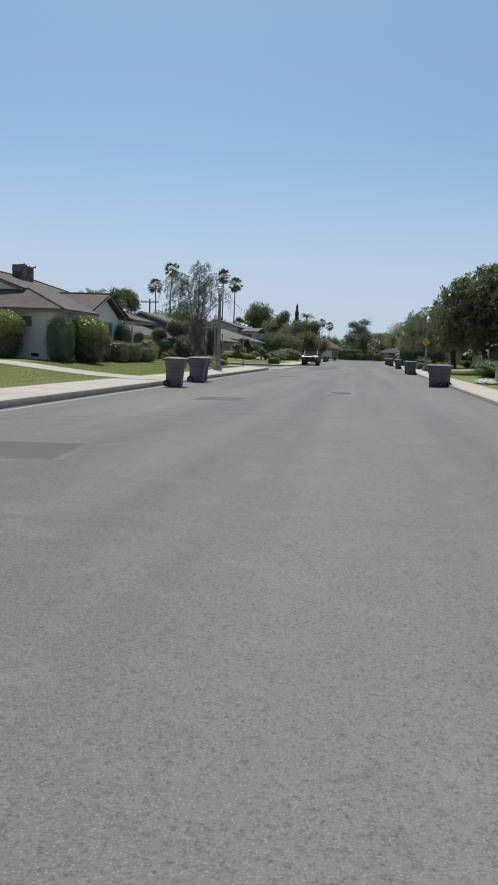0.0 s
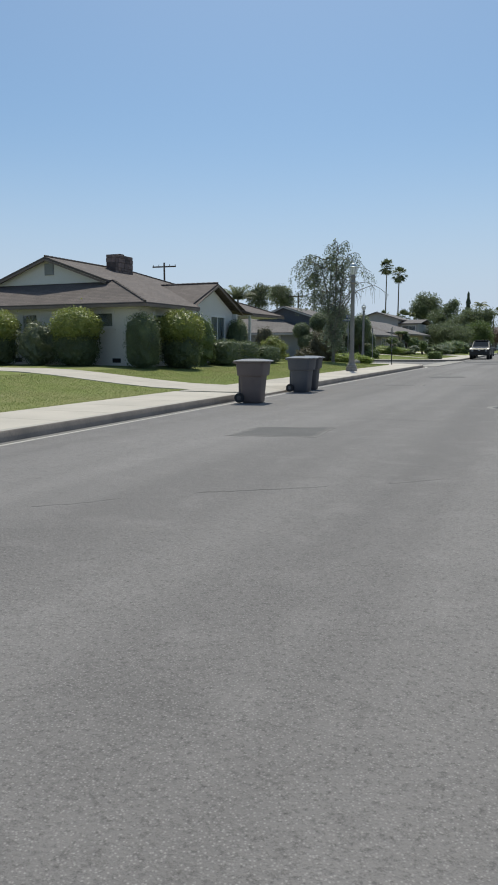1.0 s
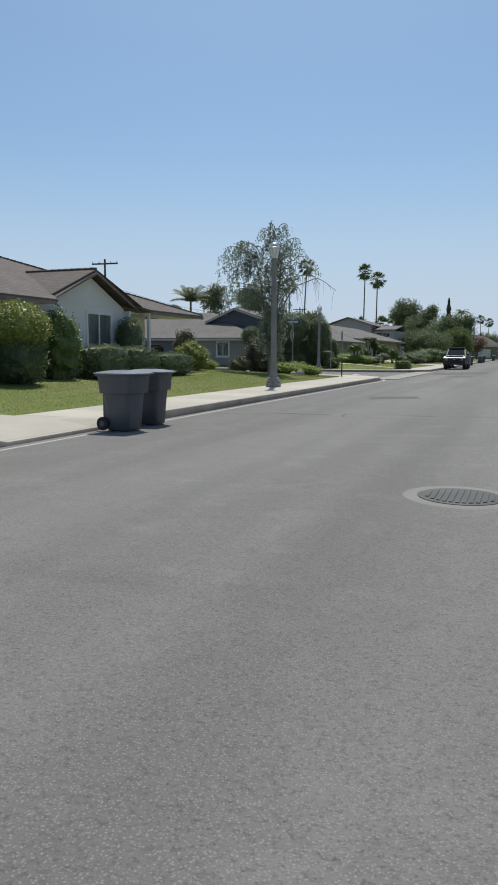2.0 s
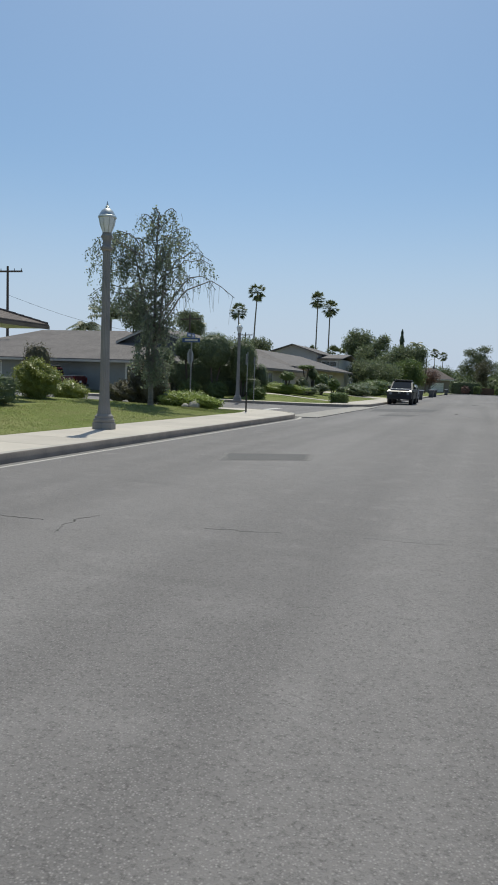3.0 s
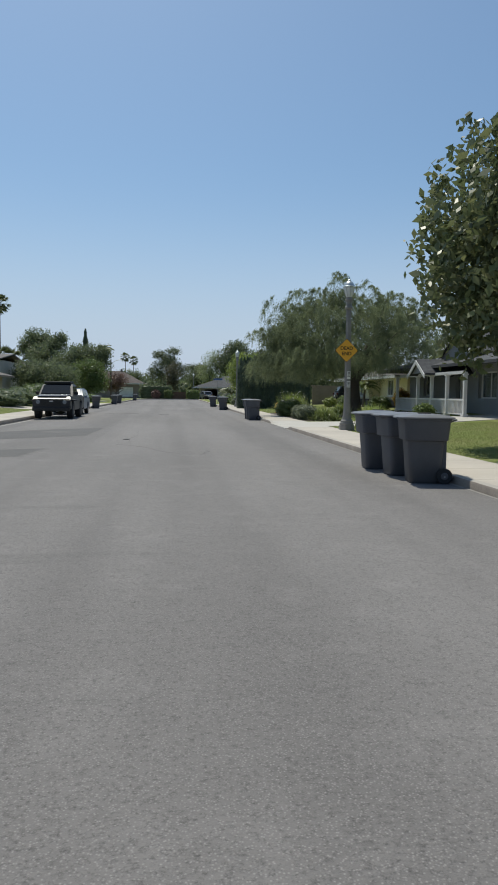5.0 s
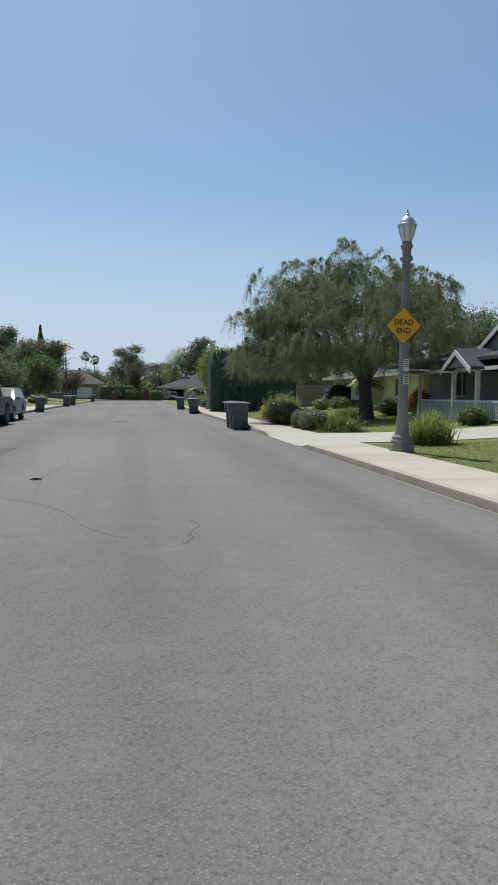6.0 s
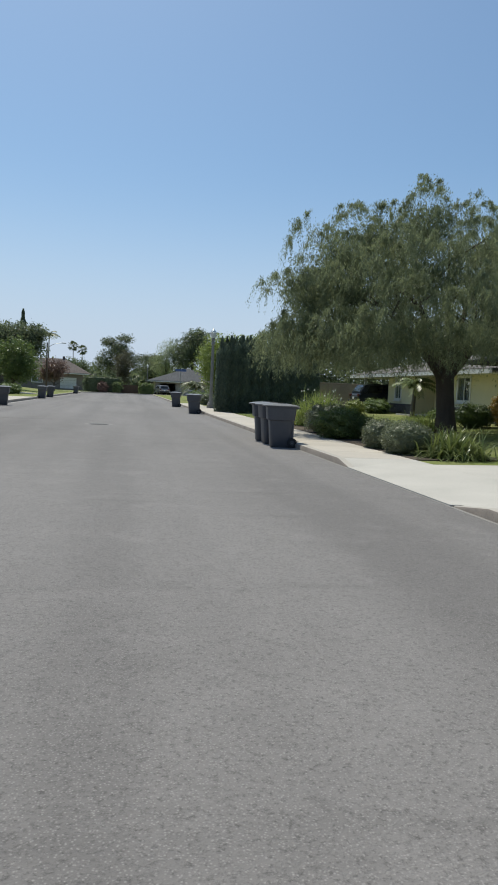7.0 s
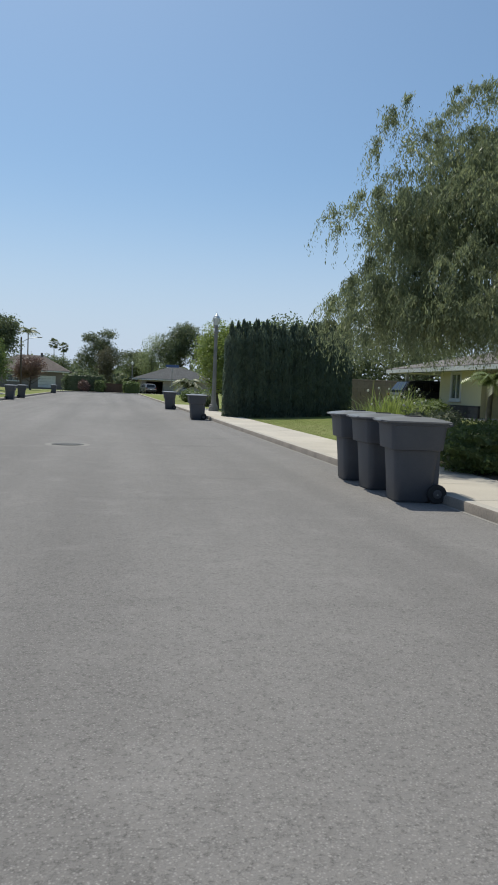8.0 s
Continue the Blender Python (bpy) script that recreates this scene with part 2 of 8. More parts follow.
# lids paler than the bodies: sky sheen put into their base colour
LID_BLACK = mat("sheen_black_lid", (0.175, 0.178, 0.188), (0.22, 0.222, 0.232), 3, 60, 0.34, 0.05)
LID_BROWN = mat("sheen_brown_lid", (0.26, 0.24, 0.225), (0.21, 0.19, 0.178), 3, 60, 0.34, 0.05)
RUBBER = mat("rubber", (0.022, 0.022, 0.023), (0.03, 0.03, 0.03), 3, 60, 0.85, 0.2)
BARK = mat("brown_bark", (0.12, 0.095, 0.075), (0.07, 0.055, 0.045), 2.5, 24, 0.95, 0.9, stretch=(1, 1, 0.3), bump_dist=0.03)
BIRCHBARK = mat("pale_bark", (0.26, 0.24, 0.21), (0.13, 0.115, 0.10), 3, 20, 0.9, 0.6, stretch=(1, 1, 2.5))
PALMBARK = mat("palm_bark", (0.17, 0.145, 0.12), (0.12, 0.10, 0.085), 2, 14, 0.95, 0.6, stretch=(0.3, 0.3, 3))
SIGN_YELLOW = mat("sign_yellow", (0.92, 0.46, 0.05), (0.86, 0.42, 0.045), 2, 30, 0.45, 0.0, grain=0.05)
SIGN_BLUE = mat("sign_blue", (0.07, 0.12, 0.30), (0.055, 0.10, 0.25), 2, 30, 0.45, 0.0, grain=0.05)
INK = mat("black_paint", (0.015, 0.014, 0.013), (0.02, 0.02, 0.02), 3, 30, 0.6)
GALV = mat("galvanised_steel", (0.33, 0.34, 0.34), (0.24, 0.245, 0.245), 4, 40, 0.45, 0.05, metal=0.7)
DARKPOST = mat("dark_steel", (0.055, 0.05, 0.045), (0.04, 0.036, 0.033), 4, 40, 0.6, 0.1, metal=0.3)
POLEWOOD = mat("pole_wood", (0.12, 0.09, 0.07), (0.08, 0.06, 0.05), 1, 20, 0.9, 0.3, stretch=(1, 1, 0.1))
CAR_BLACK = mat("black_car_paint", (0.016, 0.018, 0.024), (0.02, 0.022, 0.028), 1, 20, 0.4, grain=0.02)
CAR_GREY = mat("blue_grey_car_paint", (0.20, 0.235, 0.29), (0.18, 0.21, 0.26), 1, 20, 0.3, grain=0.02)
# bluer than the bodywork: the sky's reflection put into the bonnet colour
BONNET = mat("sky_reflection_car_paint", (0.07, 0.085, 0.12), (0.06, 0.072, 0.10), 1, 20, 0.4, grain=0.02)
CAR_RED = mat("dark_red_car_paint", (0.065, 0.006, 0.010), (0.055, 0.005, 0.009), 1, 20, 0.25, grain=0.02)
CAR_SILVER = mat("silver_car_paint", (0.30, 0.31, 0.32), (0.27, 0.28, 0.29), 1, 20, 0.3, grain=0.02, metal=0.5)
TAIL_RED = mat("tail_lens", (0.12, 0.008, 0.008), (0.10, 0.008, 0.008), 3, 20, 0.2, grain=0.0)
LENS = mat("lamp_lens", (0.24, 0.26, 0.28), (0.20, 0.22, 0.24), 3, 20, 0.12, grain=0.0)
DARKGLASS = mat("tinted_glass", (0.012, 0.014, 0.016), (0.014, 0.016, 0.018), 1, 10, 0.06, grain=0.0)
SOIL = mat("soil", (0.10, 0.075, 0.052), (0.065, 0.05, 0.036), 1.2, 25, 0.95, 0.8, bump_dist=0.03)
L_PEPPER = leaf_mat("pepper_leaves", (0.174, 0.216, 0.120), (0.292, 0.322, 0.168), 0.55)
L_MAGNOLIA = leaf_mat("magnolia_leaves", (0.112, 0.150, 0.070), (0.205, 0.220, 0.102), 0.35, 0.45)
L_BIRCH = leaf_mat("birch_leaves", (0.165, 0.205, 0.142), (0.255, 0.290, 0.190), 0.55)
L_DARK = leaf_mat("dark_green_leaves", (0.105, 0.142, 0.074), (0.180, 0.220, 0.106), 0.5)
# lighter copy of the dark leaves: distance haze put into the far trees' colour
L_HAZED = leaf_mat("haze_lightened_leaves", (0.122, 0.158, 0.086), (0.200, 0.232, 0.122), 0.5)
L_CONIFER = leaf_mat("brownish_conifer", (0.111, 0.101, 0.065), (0.156, 0.150, 0.088), 0.3, 0.7)
L_MID = leaf_mat("mid_green_leaves", (0.104, 0.153, 0.047), (0.176, 0.227, 0.068), 0.42)
L_LIME = leaf_mat("lime_green_leaves", (0.220, 0.290, 0.065), (0.330, 0.385, 0.115), 0.45)
L_PALE = leaf_mat("pale_green_leaves", (0.260, 0.310, 0.150), (0.370, 0.410, 0.220), 0.5)
L_YELLOW = leaf_mat("yellow_green_leaves", (0.200, 0.245, 0.055), (0.320, 0.340, 0.105), 0.35, 0.42)
L_STRAP = leaf_mat("strap_leaves", (0.120, 0.160, 0.045), (0.240, 0.280, 0.090), 0.35, 0.36)
L_GREYGREEN = leaf_mat("grey_green_leaves", (0.130, 0.159, 0.088), (0.201, 0.224, 0.130), 0.4)
L_CYPRESS = leaf_mat("cypress_foliage", (0.112, 0.150, 0.108), (0.180, 0.222, 0.146), 0.45, 0.7)
L_PALM = leaf_mat("palm_fronds", (0.115, 0.142, 0.068), (0.178, 0.198, 0.096), 0.35, 0.5)
L_REDDISH = leaf_mat("reddish_leaves", (0.170, 0.108, 0.088), (0.230, 0.150, 0.118), 0.3)
L_WHITE = leaf_mat("white_petals", (0.700, 0.700, 0.660), (0.800, 0.790, 0.740), 0.2)
L_ORANGE = leaf_mat("orange_leaves", (0.340, 0.190, 0.030), (0.220, 0.200, 0.050), 0.3)
L_BLADE = leaf_mat("grass_blades", (0.195, 0.245, 0.078), (0.248, 0.282, 0.105), 0.6, 0.7, (0.25, 0.225, 0.115))


# ---- building helpers ----
def part(name, bm, material, parent=None, label="", smooth=False):
    me = bpy.data.meshes.new(name)
    bm.normal_update()
    bm.to_mesh(me)
    bm.free()
    if smooth:
        me.polygons.foreach_set("use_smooth", [True] * len(me.polygons))
        me.set_sharp_from_angle(angle=radians(38))
    me.materials.append(material)
    ob = new(name, me)
    if parent:
        ob.parent = parent
    return tagged(ob, label)


def thing(name, label, category, m=None, group="", kind=""):
    ob = new(name)
    ob.empty_display_size = 0.2
    if m is not None:
        ob.matrix_basis = m
    return tagged(ob, label, category, group, kind)


def box(bm, x0, x1, y0, y1, z0, z1, bevel=0.0):
    vs = [bm.verts.new(p) for p in ((x0, y0, z0), (x1, y0, z0), (x1, y1, z0), (x0, y1, z0),
                                    (x0, y0, z1), (x1, y0, z1), (x1, y1, z1), (x0, y1, z1))]
    fs = [bm.faces.new([vs[i] for i in f]) for f in
          ((0, 3, 2, 1), (4, 5, 6, 7), (0, 1, 5, 4), (1, 2, 6, 5), (2, 3, 7, 6), (3, 0, 4, 7))]
    if bevel:
        es = list({e for f in fs for e in f.edges})
        bmesh.ops.bevel(bm, geom=es, offset=bevel, segments=2, affect="EDGES", profile=0.5)
    return bm


def boxes(*rows, bevel=0.0):
    bm = bmesh.new()
    for r in rows:
        box(bm, *r, bevel=bevel)
    return bm


def slab(bm, pts, t=0.12):
    """A flat plate: pts its upper outline, t its thickness downwards."""
    up = [bm.verts.new(p) for p in pts]
    lo = [bm.verts.new((p[0], p[1], p[2] - t)) for p in pts]
    bm.faces.new(up)
    bm.faces.new(lo[::-1])
    k = len(pts)
    for i in range(k):
        j = (i + 1) % k
        bm.faces.new((up[j], up[i], lo[i], lo[j]))
    return bm


def prism(bm, outline, lift):
    """An outline pushed along the vector lift."""
    a = [bm.verts.new(p) for p in outline]
    b = [bm.verts.new(Vector(p) + Vector(lift)) for p in outline]
    bm.faces.new(a[::-1])
    bm.faces.new(b)
    k = len(outline)
    for i in range(k):
        j = (i + 1) % k
        bm.faces.new((a[i], a[j], b[j], b[i]))
    bmesh.ops.recalc_face_normals(bm, faces=bm.faces)
    return bm


def lathe(bm, profile, seg=16, turn=0.0, cx=0.0, cy=0.0, cap=True):
    """Turned shape: rows of radius and height, from the foot up."""
    rings = []
    for r, z in profile:
        rings.append([bm.verts.new((cx + r * math.cos(turn + 2 * math.pi * i / seg), cy + r * math.sin(turn + 2 * math.pi * i / seg), z))
                      for i in range(seg)])
    for a, b in zip(rings, rings[1:]):
        for i in range(seg):
            j = (i + 1) % seg
            bm.faces.new((a[i], a[j], b[j], b[i]))
    if cap:
        bm.faces.new(rings[0][::-1])
        bm.faces.new(rings[-1])
    return bm


def tube(bm, pts, radii, seg=7):
    """A tapered round limb along a line of points."""
    rings = []
    pts = [Vector(p) for p in pts]
    for i, p in enumerate(pts):
        d = (pts[min(i + 1, len(pts) - 1)] - pts[max(i - 1, 0)]).normalized()
        u = d.cross(Vector((0.31, 0.95, 0.11))).normalized()
        v = d.cross(u)
        rings.append([bm.verts.new(p + (u * math.cos(2 * math.pi * k / seg) + v * math.sin(2 * math.pi * k / seg)) * radii[i])
                      for k in range(seg)])
    for a, b in zip(rings, rings[1:]):
        for k in range(seg):
            j = (k + 1) % seg
            bm.faces.new((a[k], a[j], b[j], b[k]))
    bm.faces.new(rings[0][::-1])
    bm.faces.new(rings[-1])
    return bm


def wheel_x(bm, x, y, z, r, w, seg=18):
    """A disc with its axle along x."""
    a = [bm.verts.new((x - w / 2, y + r * math.cos(2 * math.pi * i / seg), z + r * math.sin(2 * math.pi * i / seg))) for i in range(seg)]
    b = [bm.verts.new((x + w / 2, v.co.y, v.co.z)) for v in a]
    bm.faces.new(a)
    bm.faces.new(b[::-1])
    for i in range(seg):
        j = (i + 1) % seg
        bm.faces.new((a[j], a[i], b[i], b[j]))
    bmesh.ops.bevel(bm, geom=[e for e in bm.edges if len(e.link_faces) == 2 and any(len(f.verts) == seg for f in e.link_faces)
                              and (e.verts[0] in a or e.verts[0] in b)], offset=min(w, r) * 0.12, segments=1, affect="EDGES")
    return bm


def smooth01(v):
    v = max(0.0, min(1.0, v))
    return v * v * (3 - 2 * v)


# ---- leaves ----
def leaves(name, centres, material, size=0.08, aspect=0.45, hang=0.0, parent=None, label="", rng=None, spread=0.35, up=0.0):
    """Many small leaves, four corners each, in one mesh. hang: how far the long axis points down; up: how far the faces look up."""
    rng = rng or np.random.default_rng(7)
    c = np.asarray(centres, dtype=np.float64)
    k = len(c)
    axis = rng.normal(size=(k, 3))
    axis /= np.linalg.norm(axis, axis=1)[:, None]
    axis = axis * (1 - abs(hang)) + np.array([0, 0, -hang])
    axis /= np.linalg.norm(axis, axis=1)[:, None] + 1e-9
    other = rng.normal(size=(k, 3))
    other[:, 2] += up * 3
    side = np.cross(axis, other)
    side /= np.linalg.norm(side, axis=1)[:, None] + 1e-9
    s = size * (1 + spread * rng.normal(size=k)).clip(0.35, 2.0)
    a = axis * s[:, None] * 0.5
    b = side * (s * aspect)[:, None] * 0.5
    v = np.stack([c - a, c - a * 0.1 + b, c + a, c - a * 0.1 - b], axis=1).reshape(-1, 3)
    me = bpy.data.meshes.new(name)
    me.vertices.add(4 * k)
    me.vertices.foreach_set("co", v.astype(np.float32).ravel())
    me.loops.add(4 * k)
    me.loops.foreach_set("vertex_index", np.arange(4 * k, dtype=np.int32))
    me.polygons.add(k)
    me.polygons.foreach_set("loop_start", np.arange(0, 4 * k, 4, dtype=np.int32))
    me.update(calc_edges=True)
    me.materials.append(material)
    ob = new(name, me)
    if parent:
        ob.parent = parent
    return tagged(ob, label)


def crown_points(rng, blobs, clumps, per, clump_r, shell=0.72, drop=0.0, flat=0.0):
    """Leaf places: clumps strewn over the outer part of ellipsoids (x, y, z, rx, ry, rz), each a loose ball of leaves."""
    vol = np.array([b[3] * b[4] * b[5] for b in blobs]) ** 0.67
    pick = rng.choice(len(blobs), size=clumps, p=vol / vol.sum())
    bl = np.array(blobs, dtype=float)[pick]
    d = rng.normal(size=(clumps, 3))
    d /= np.linalg.norm(d, axis=1)[:, None]
    rad = shell + (1.06 - shell) * rng.random(clumps) ** 0.8
    rad[rng.random(clumps) < 0.12] *= 1.07
    cc = bl[:, :3] + d * bl[:, 3:] * rad[:, None]
    r = clump_r * (0.6 + 0.8 * rng.random(clumps))
    o = rng.normal(size=(clumps, per, 3))
    o *= (rng.random((clumps, per)) ** 0.4 / np.linalg.norm(o, axis=2))[..., None]
    o[..., 2] *= (1 - flat)
    p = cc[:, None, :] + o * r[:, None, None]
    if drop:
        p[..., 2] -= (rng.random((clumps, per)) ** 1.3) * drop * rng.random((clumps, 1))
    return p.reshape(-1, 3)


def limbs(bm, rng, foot, top, r0, spread, n, levels=1):
    """Trunk and limbs from foot to top, with side limbs that reach outwards."""
    foot, top = Vector(foot), Vector(top)
    pts, rad = [], []
    for i in range(6):
        f = i / 5
        w = Vector((rng.normal(), rng.normal(), 0)) * 0.04 * (top - foot).length * (0 < i)
        pts.append(foot.lerp(top, f) + w * 0.6)
        rad.append(r0 * (1.35 if i == 0 else 1.0 - 0.72 * f))
    tube(bm, pts, rad, 9)
    for k in range(n):
        f = 0.35 + 0.55 * (k + 0.5) / n
        base = foot.lerp(top, f)
        ang = k * 2.4 + rng.random()
        reach = spread * (0.55 + 0.5 * rng.random()) * (1.15 - 0.5 * f)
        end = base + Vector((math.cos(ang) * reach, math.sin(ang) * reach, reach * (0.35 + 0.5 * rng.random())))
        mid = base.lerp(end, 0.5) + Vector((0, 0, -0.06 * reach))
        rr = r0 * (0.55 - 0.3 * f)
        tube(bm, [base, mid, end], [rr, rr * 0.7, rr * 0.25], 6)
        if levels > 1:
            for q in range(3):
                e2 = mid.lerp(end, 0.3 * q) + Vector((rng.normal(), rng.normal(), 0.5 + rng.random())) * reach * 0.28
                tube(bm, [mid.lerp(end, 0.25 * q), e2], [rr * 0.4, rr * 0.12], 5)
    return bm


def tree(name, label, x, y, z, trunk_top, r0, blobs, clumps, per, clump_r, size, leaf, bark=None, seed=1, hang=0.0, drop=0.0,
         shell=0.7, spread=None, n=6, aspect=0.45, category="tree", group="", lean=(0, 0), rich=2.6):
    rng = np.random.default_rng(seed)
    t = thing(name, label, category, group=group)
    t.matrix_basis = pose(x, y, z)
    bm = bmesh.new()
    rx = spread or max(b[3] for b in blobs) * 0.75
    limbs(bm, rng, (0, 0, -0.15), (lean[0], lean[1], trunk_top), r0, rx, n)
    part("trunk", bm, bark or BARK, t, smooth=True)
    outer = crown_points(rng, blobs, int(clumps * rich), int(per * 1.6), clump_r * 0.9, shell, drop)
    fill = crown_points(rng, [(b[0], b[1], b[2], b[3] * 0.62, b[4] * 0.62, b[5] * 0.62) for b in blobs], clumps, per, clump_r, 0.2)
    leaves("crown", np.concatenate([outer, fill]), leaf, size * 0.68, aspect * 1.15, hang, t, rng=rng)
    return t


def heart(rx, ry, rz, zc, boxy, seed, clump):
    """The closed inner body of a shrub, lumpy like its outside."""
    bm = bmesh.new()
    bmesh.ops.create_icosphere(bm, subdivisions=4, radius=1.0)
    for v in bm.verts:
        d = v.co.copy()
        lump = 1 + clump * math.sin(d.x * 5 + seed) * math.cos(d.y * 4.3 + 2 * seed) + clump * 0.6 * math.sin(d.z * 9 + seed * 3 + d.x * 6)
        lump += 0.10 * noise.noise(d * 7.0 + Vector((seed, 0, 0)))
        if boxy:
            k = max(abs(d.x), abs(d.y), abs(d.z))
            d = d * (1 - boxy) + d / k * boxy
        v.co = Vector((d.x * rx, d.y * ry, d.z * rz)) * lump
        v.co.z = max(v.co.z + zc, -0.05)
    return bm


def bush(name, label, x, y, z, rx, ry, rz, leaf, count=2500, size=0.06, seed=1, boxy=0.0, clump=0.16, group="", shell=0.85, up=None,
         stems=True, category="shrub"):
    """A shrub: leaves over a rounded or clipped body, on short stems."""
    rng = np.random.default_rng(seed)
    t = thing(name, label, category, group=group)
    t.matrix_basis = pose(x, y, z)
    d = rng.normal(size=(count, 3))
    d /= np.linalg.norm(d, axis=1)[:, None]
    if boxy:
        k = np.max(np.abs(d), axis=1)[:, None]
        d = d * (1 - boxy) + d / k * boxy
    rad = shell + 0.05 + (1.06 - shell) * rng.random(count)
    lump = 1 + clump * np.sin(d[:, 0] * 5 + seed) * np.cos(d[:, 1] * 4.3 + 2 * seed) + clump * 0.6 * np.sin(d[:, 2] * 9 + seed * 3 + d[:, 0] * 6)
    p = d * np.array([rx, ry, rz]) * (rad * (lump if not boxy else 1 + 0.25 * (lump - 1)))[:, None]
    p += rng.normal(size=p.shape) * size * 0.5
    p[:, 2] = p[:, 2] + rz * 0.97
    p = p[p[:, 2] > 0.02]
    inner = rng.normal(size=(count // 5, 3)) * 0.38
    inner = inner * np.array([rx, ry, rz]) + np.array([0, 0, rz])
    inner = inner[inner[:, 2] > 0.02]
    leaves("foliage", np.concatenate([p, inner]), leaf, size, 0.5, 0.0, t, rng=rng, up=0.5 if up is None else up)
    part("heart", heart(rx * 0.92, ry * 0.92, rz * 0.92, rz * 0.97, boxy, seed, clump if not boxy else clump * 0.25), leaf, t, "dense inner foliage")
    if stems:
        bm = bmesh.new()
        for k in range(4):
            a = k * 1.6 + seed
            tube(bm, [(0.05 * math.cos(a), 0.05 * math.sin(a), -0.1), (rx * 0.35 * math.cos(a), ry * 0.35 * math.sin(a), rz * 0.8)],
                 [0.03, 0.012], 5)
        part("stems", bm, BARK, t)
    return t


# ---- ground, road, kerbs, pavements ----
KL, KR = -7.30, 4.42            # kerb faces of the street
SY0, SY1 = 59.2, 71.2           # kerb faces of the side street
WL, WR = -9.5, 6.1              # outer edges of the pavements
END = 186.0                     # the street's far end
RC = 4.2                        # kerb radius at the corners


def gz(x, y):
    """Height of the ground: lawns rise gently from the pavements."""
    if x > WR:
        d = x - WR
        return 0.13 + 0.50 * smooth01(d / 12.0)
    if x < WL:
        d = WL - x
        dy = max(57.6 - y, y - 72.8)
        d = min(d, max(0.0, dy))
        return 0.13 + 0.47 * smooth01(d / 7.5)
    return 0.13


def road_z(x):
    """Height of the carriageway: a slight crown, falling away only towards the far gutter."""
    return 0.03 if x > -1.48 else 0.05 * (1 - ((x + 1.48) / 5.9) ** 2) - 0.02


def ground_sheet():
    xs = [-2500, -600, -200, -110, -80, -60, -50, -42, -36, -31, -27, -24, -21.5, -19.5, -18, -16.5, -15, -13.8, -12.6, -11.6, -10.6, WL, -8.6,
          KL - 0.16, KL - 0.15, KR + 0.15, KR + 0.16, 5.4, WR, 7, 8, 9, 10, 11.2, 12.5, 14, 15.5, 17, 19, 22, 26, 32, 40, 55, 80, 120, 200, 600, 2500]
    ys = [-2500, -600, -150, -60, -30, -15, 0, 8, 14, 18, 22, 26.29, 26.3, 29.7, 29.71, 34, 38, 42, 45, 48, 50, 52, 54, 56, 57.6, 58.6, SY0 - 0.16, SY0 - 0.15,
          SY1 + 0.15, SY1 + 0.16, 72, 72.8, 73.04, 73.05, 74, 76, 78, 79.1, 79.11, 80, 83, 86, 90, 95, 100, 106, 112, 120, 130, 145, 160, 175, END + 0.15, END + 0.16, 200, 230, 300, 600, 2500]

    def z(x, y):
        in_main = KL - 0.155 < x < KR + 0.155 and y < END + 0.155
        in_side = x < KL and SY0 - 0.155 < y < SY1 + 0.155
        corner = x > KL - RC - 0.2 and x < KL and (SY0 - RC - 0.2 < y < SY1 + RC + 0.2)
        apron = (KR < x < WR and 73.045 < y < 79.105) or (-8.65 < x < KL and 26.295 < y < 29.705)
        if in_main or in_side or corner or apron:
            return -0.06
        if y > END + 0.1:
            return 0.13
        return gz(x, y)
    bm = bmesh.new()
    grid = [[bm.verts.new((x, y, z(x, y))) for x in xs] for y in ys]
    for j in range(len(ys) - 1):
        for i in range(len(xs) - 1):
            bm.faces.new((grid[j][i], grid[j][i + 1], grid[j + 1][i + 1], grid[j + 1][i]))
    return bm


tagged(part("ground", ground_sheet(), LAWN, smooth=False), "gently rising mown lawn, green with dry patches", "lawn", kind="structure")


def corner_arc(cx, cy, r, a0, a1, n=10):
    return [(cx + r * math.cos(radians(a0 + (a1 - a0) * i / n)), cy + r * math.sin(radians(a0 + (a1 - a0) * i / n))) for i in range(n + 1)]


# the outlines of the kerbs, with the road on the left of the way they run
KERB_NEAR = [(KL, -80.0), (KL, 0.0)] + [(KL, y) for y in (5, 10, 15, 20, 25, 26.3, 26.8, 29.2, 29.7, 35, 40, 45, 50)] + corner_arc(KL - RC, SY0 - RC, RC, 0, 90) + [(-40.0, SY0), (-110.0, SY0)]
KERB_FAR = [(-110.0, SY1), (-40.0, SY1)] + corner_arc(KL - RC, SY1 + RC, RC, 270, 360) + [(KL, y) for y in range(80, 180, 10)] + [(KL, END - 3.0)] + \
    [(KL - 1.0, END - 1.0), (KL - 3.0, END), (-40.0, END), (-90.0, END)]
KERB_RIGHT = [(KR, -80.0), (KR, 0.0), (KR, 72.0), (KR, 73.1), (KR, 73.95), (KR, 78.3), (KR, 79.05), (KR, 80.0)] + [(KR, y) for y in range(85, 180, 10)] + [(KR, END)]


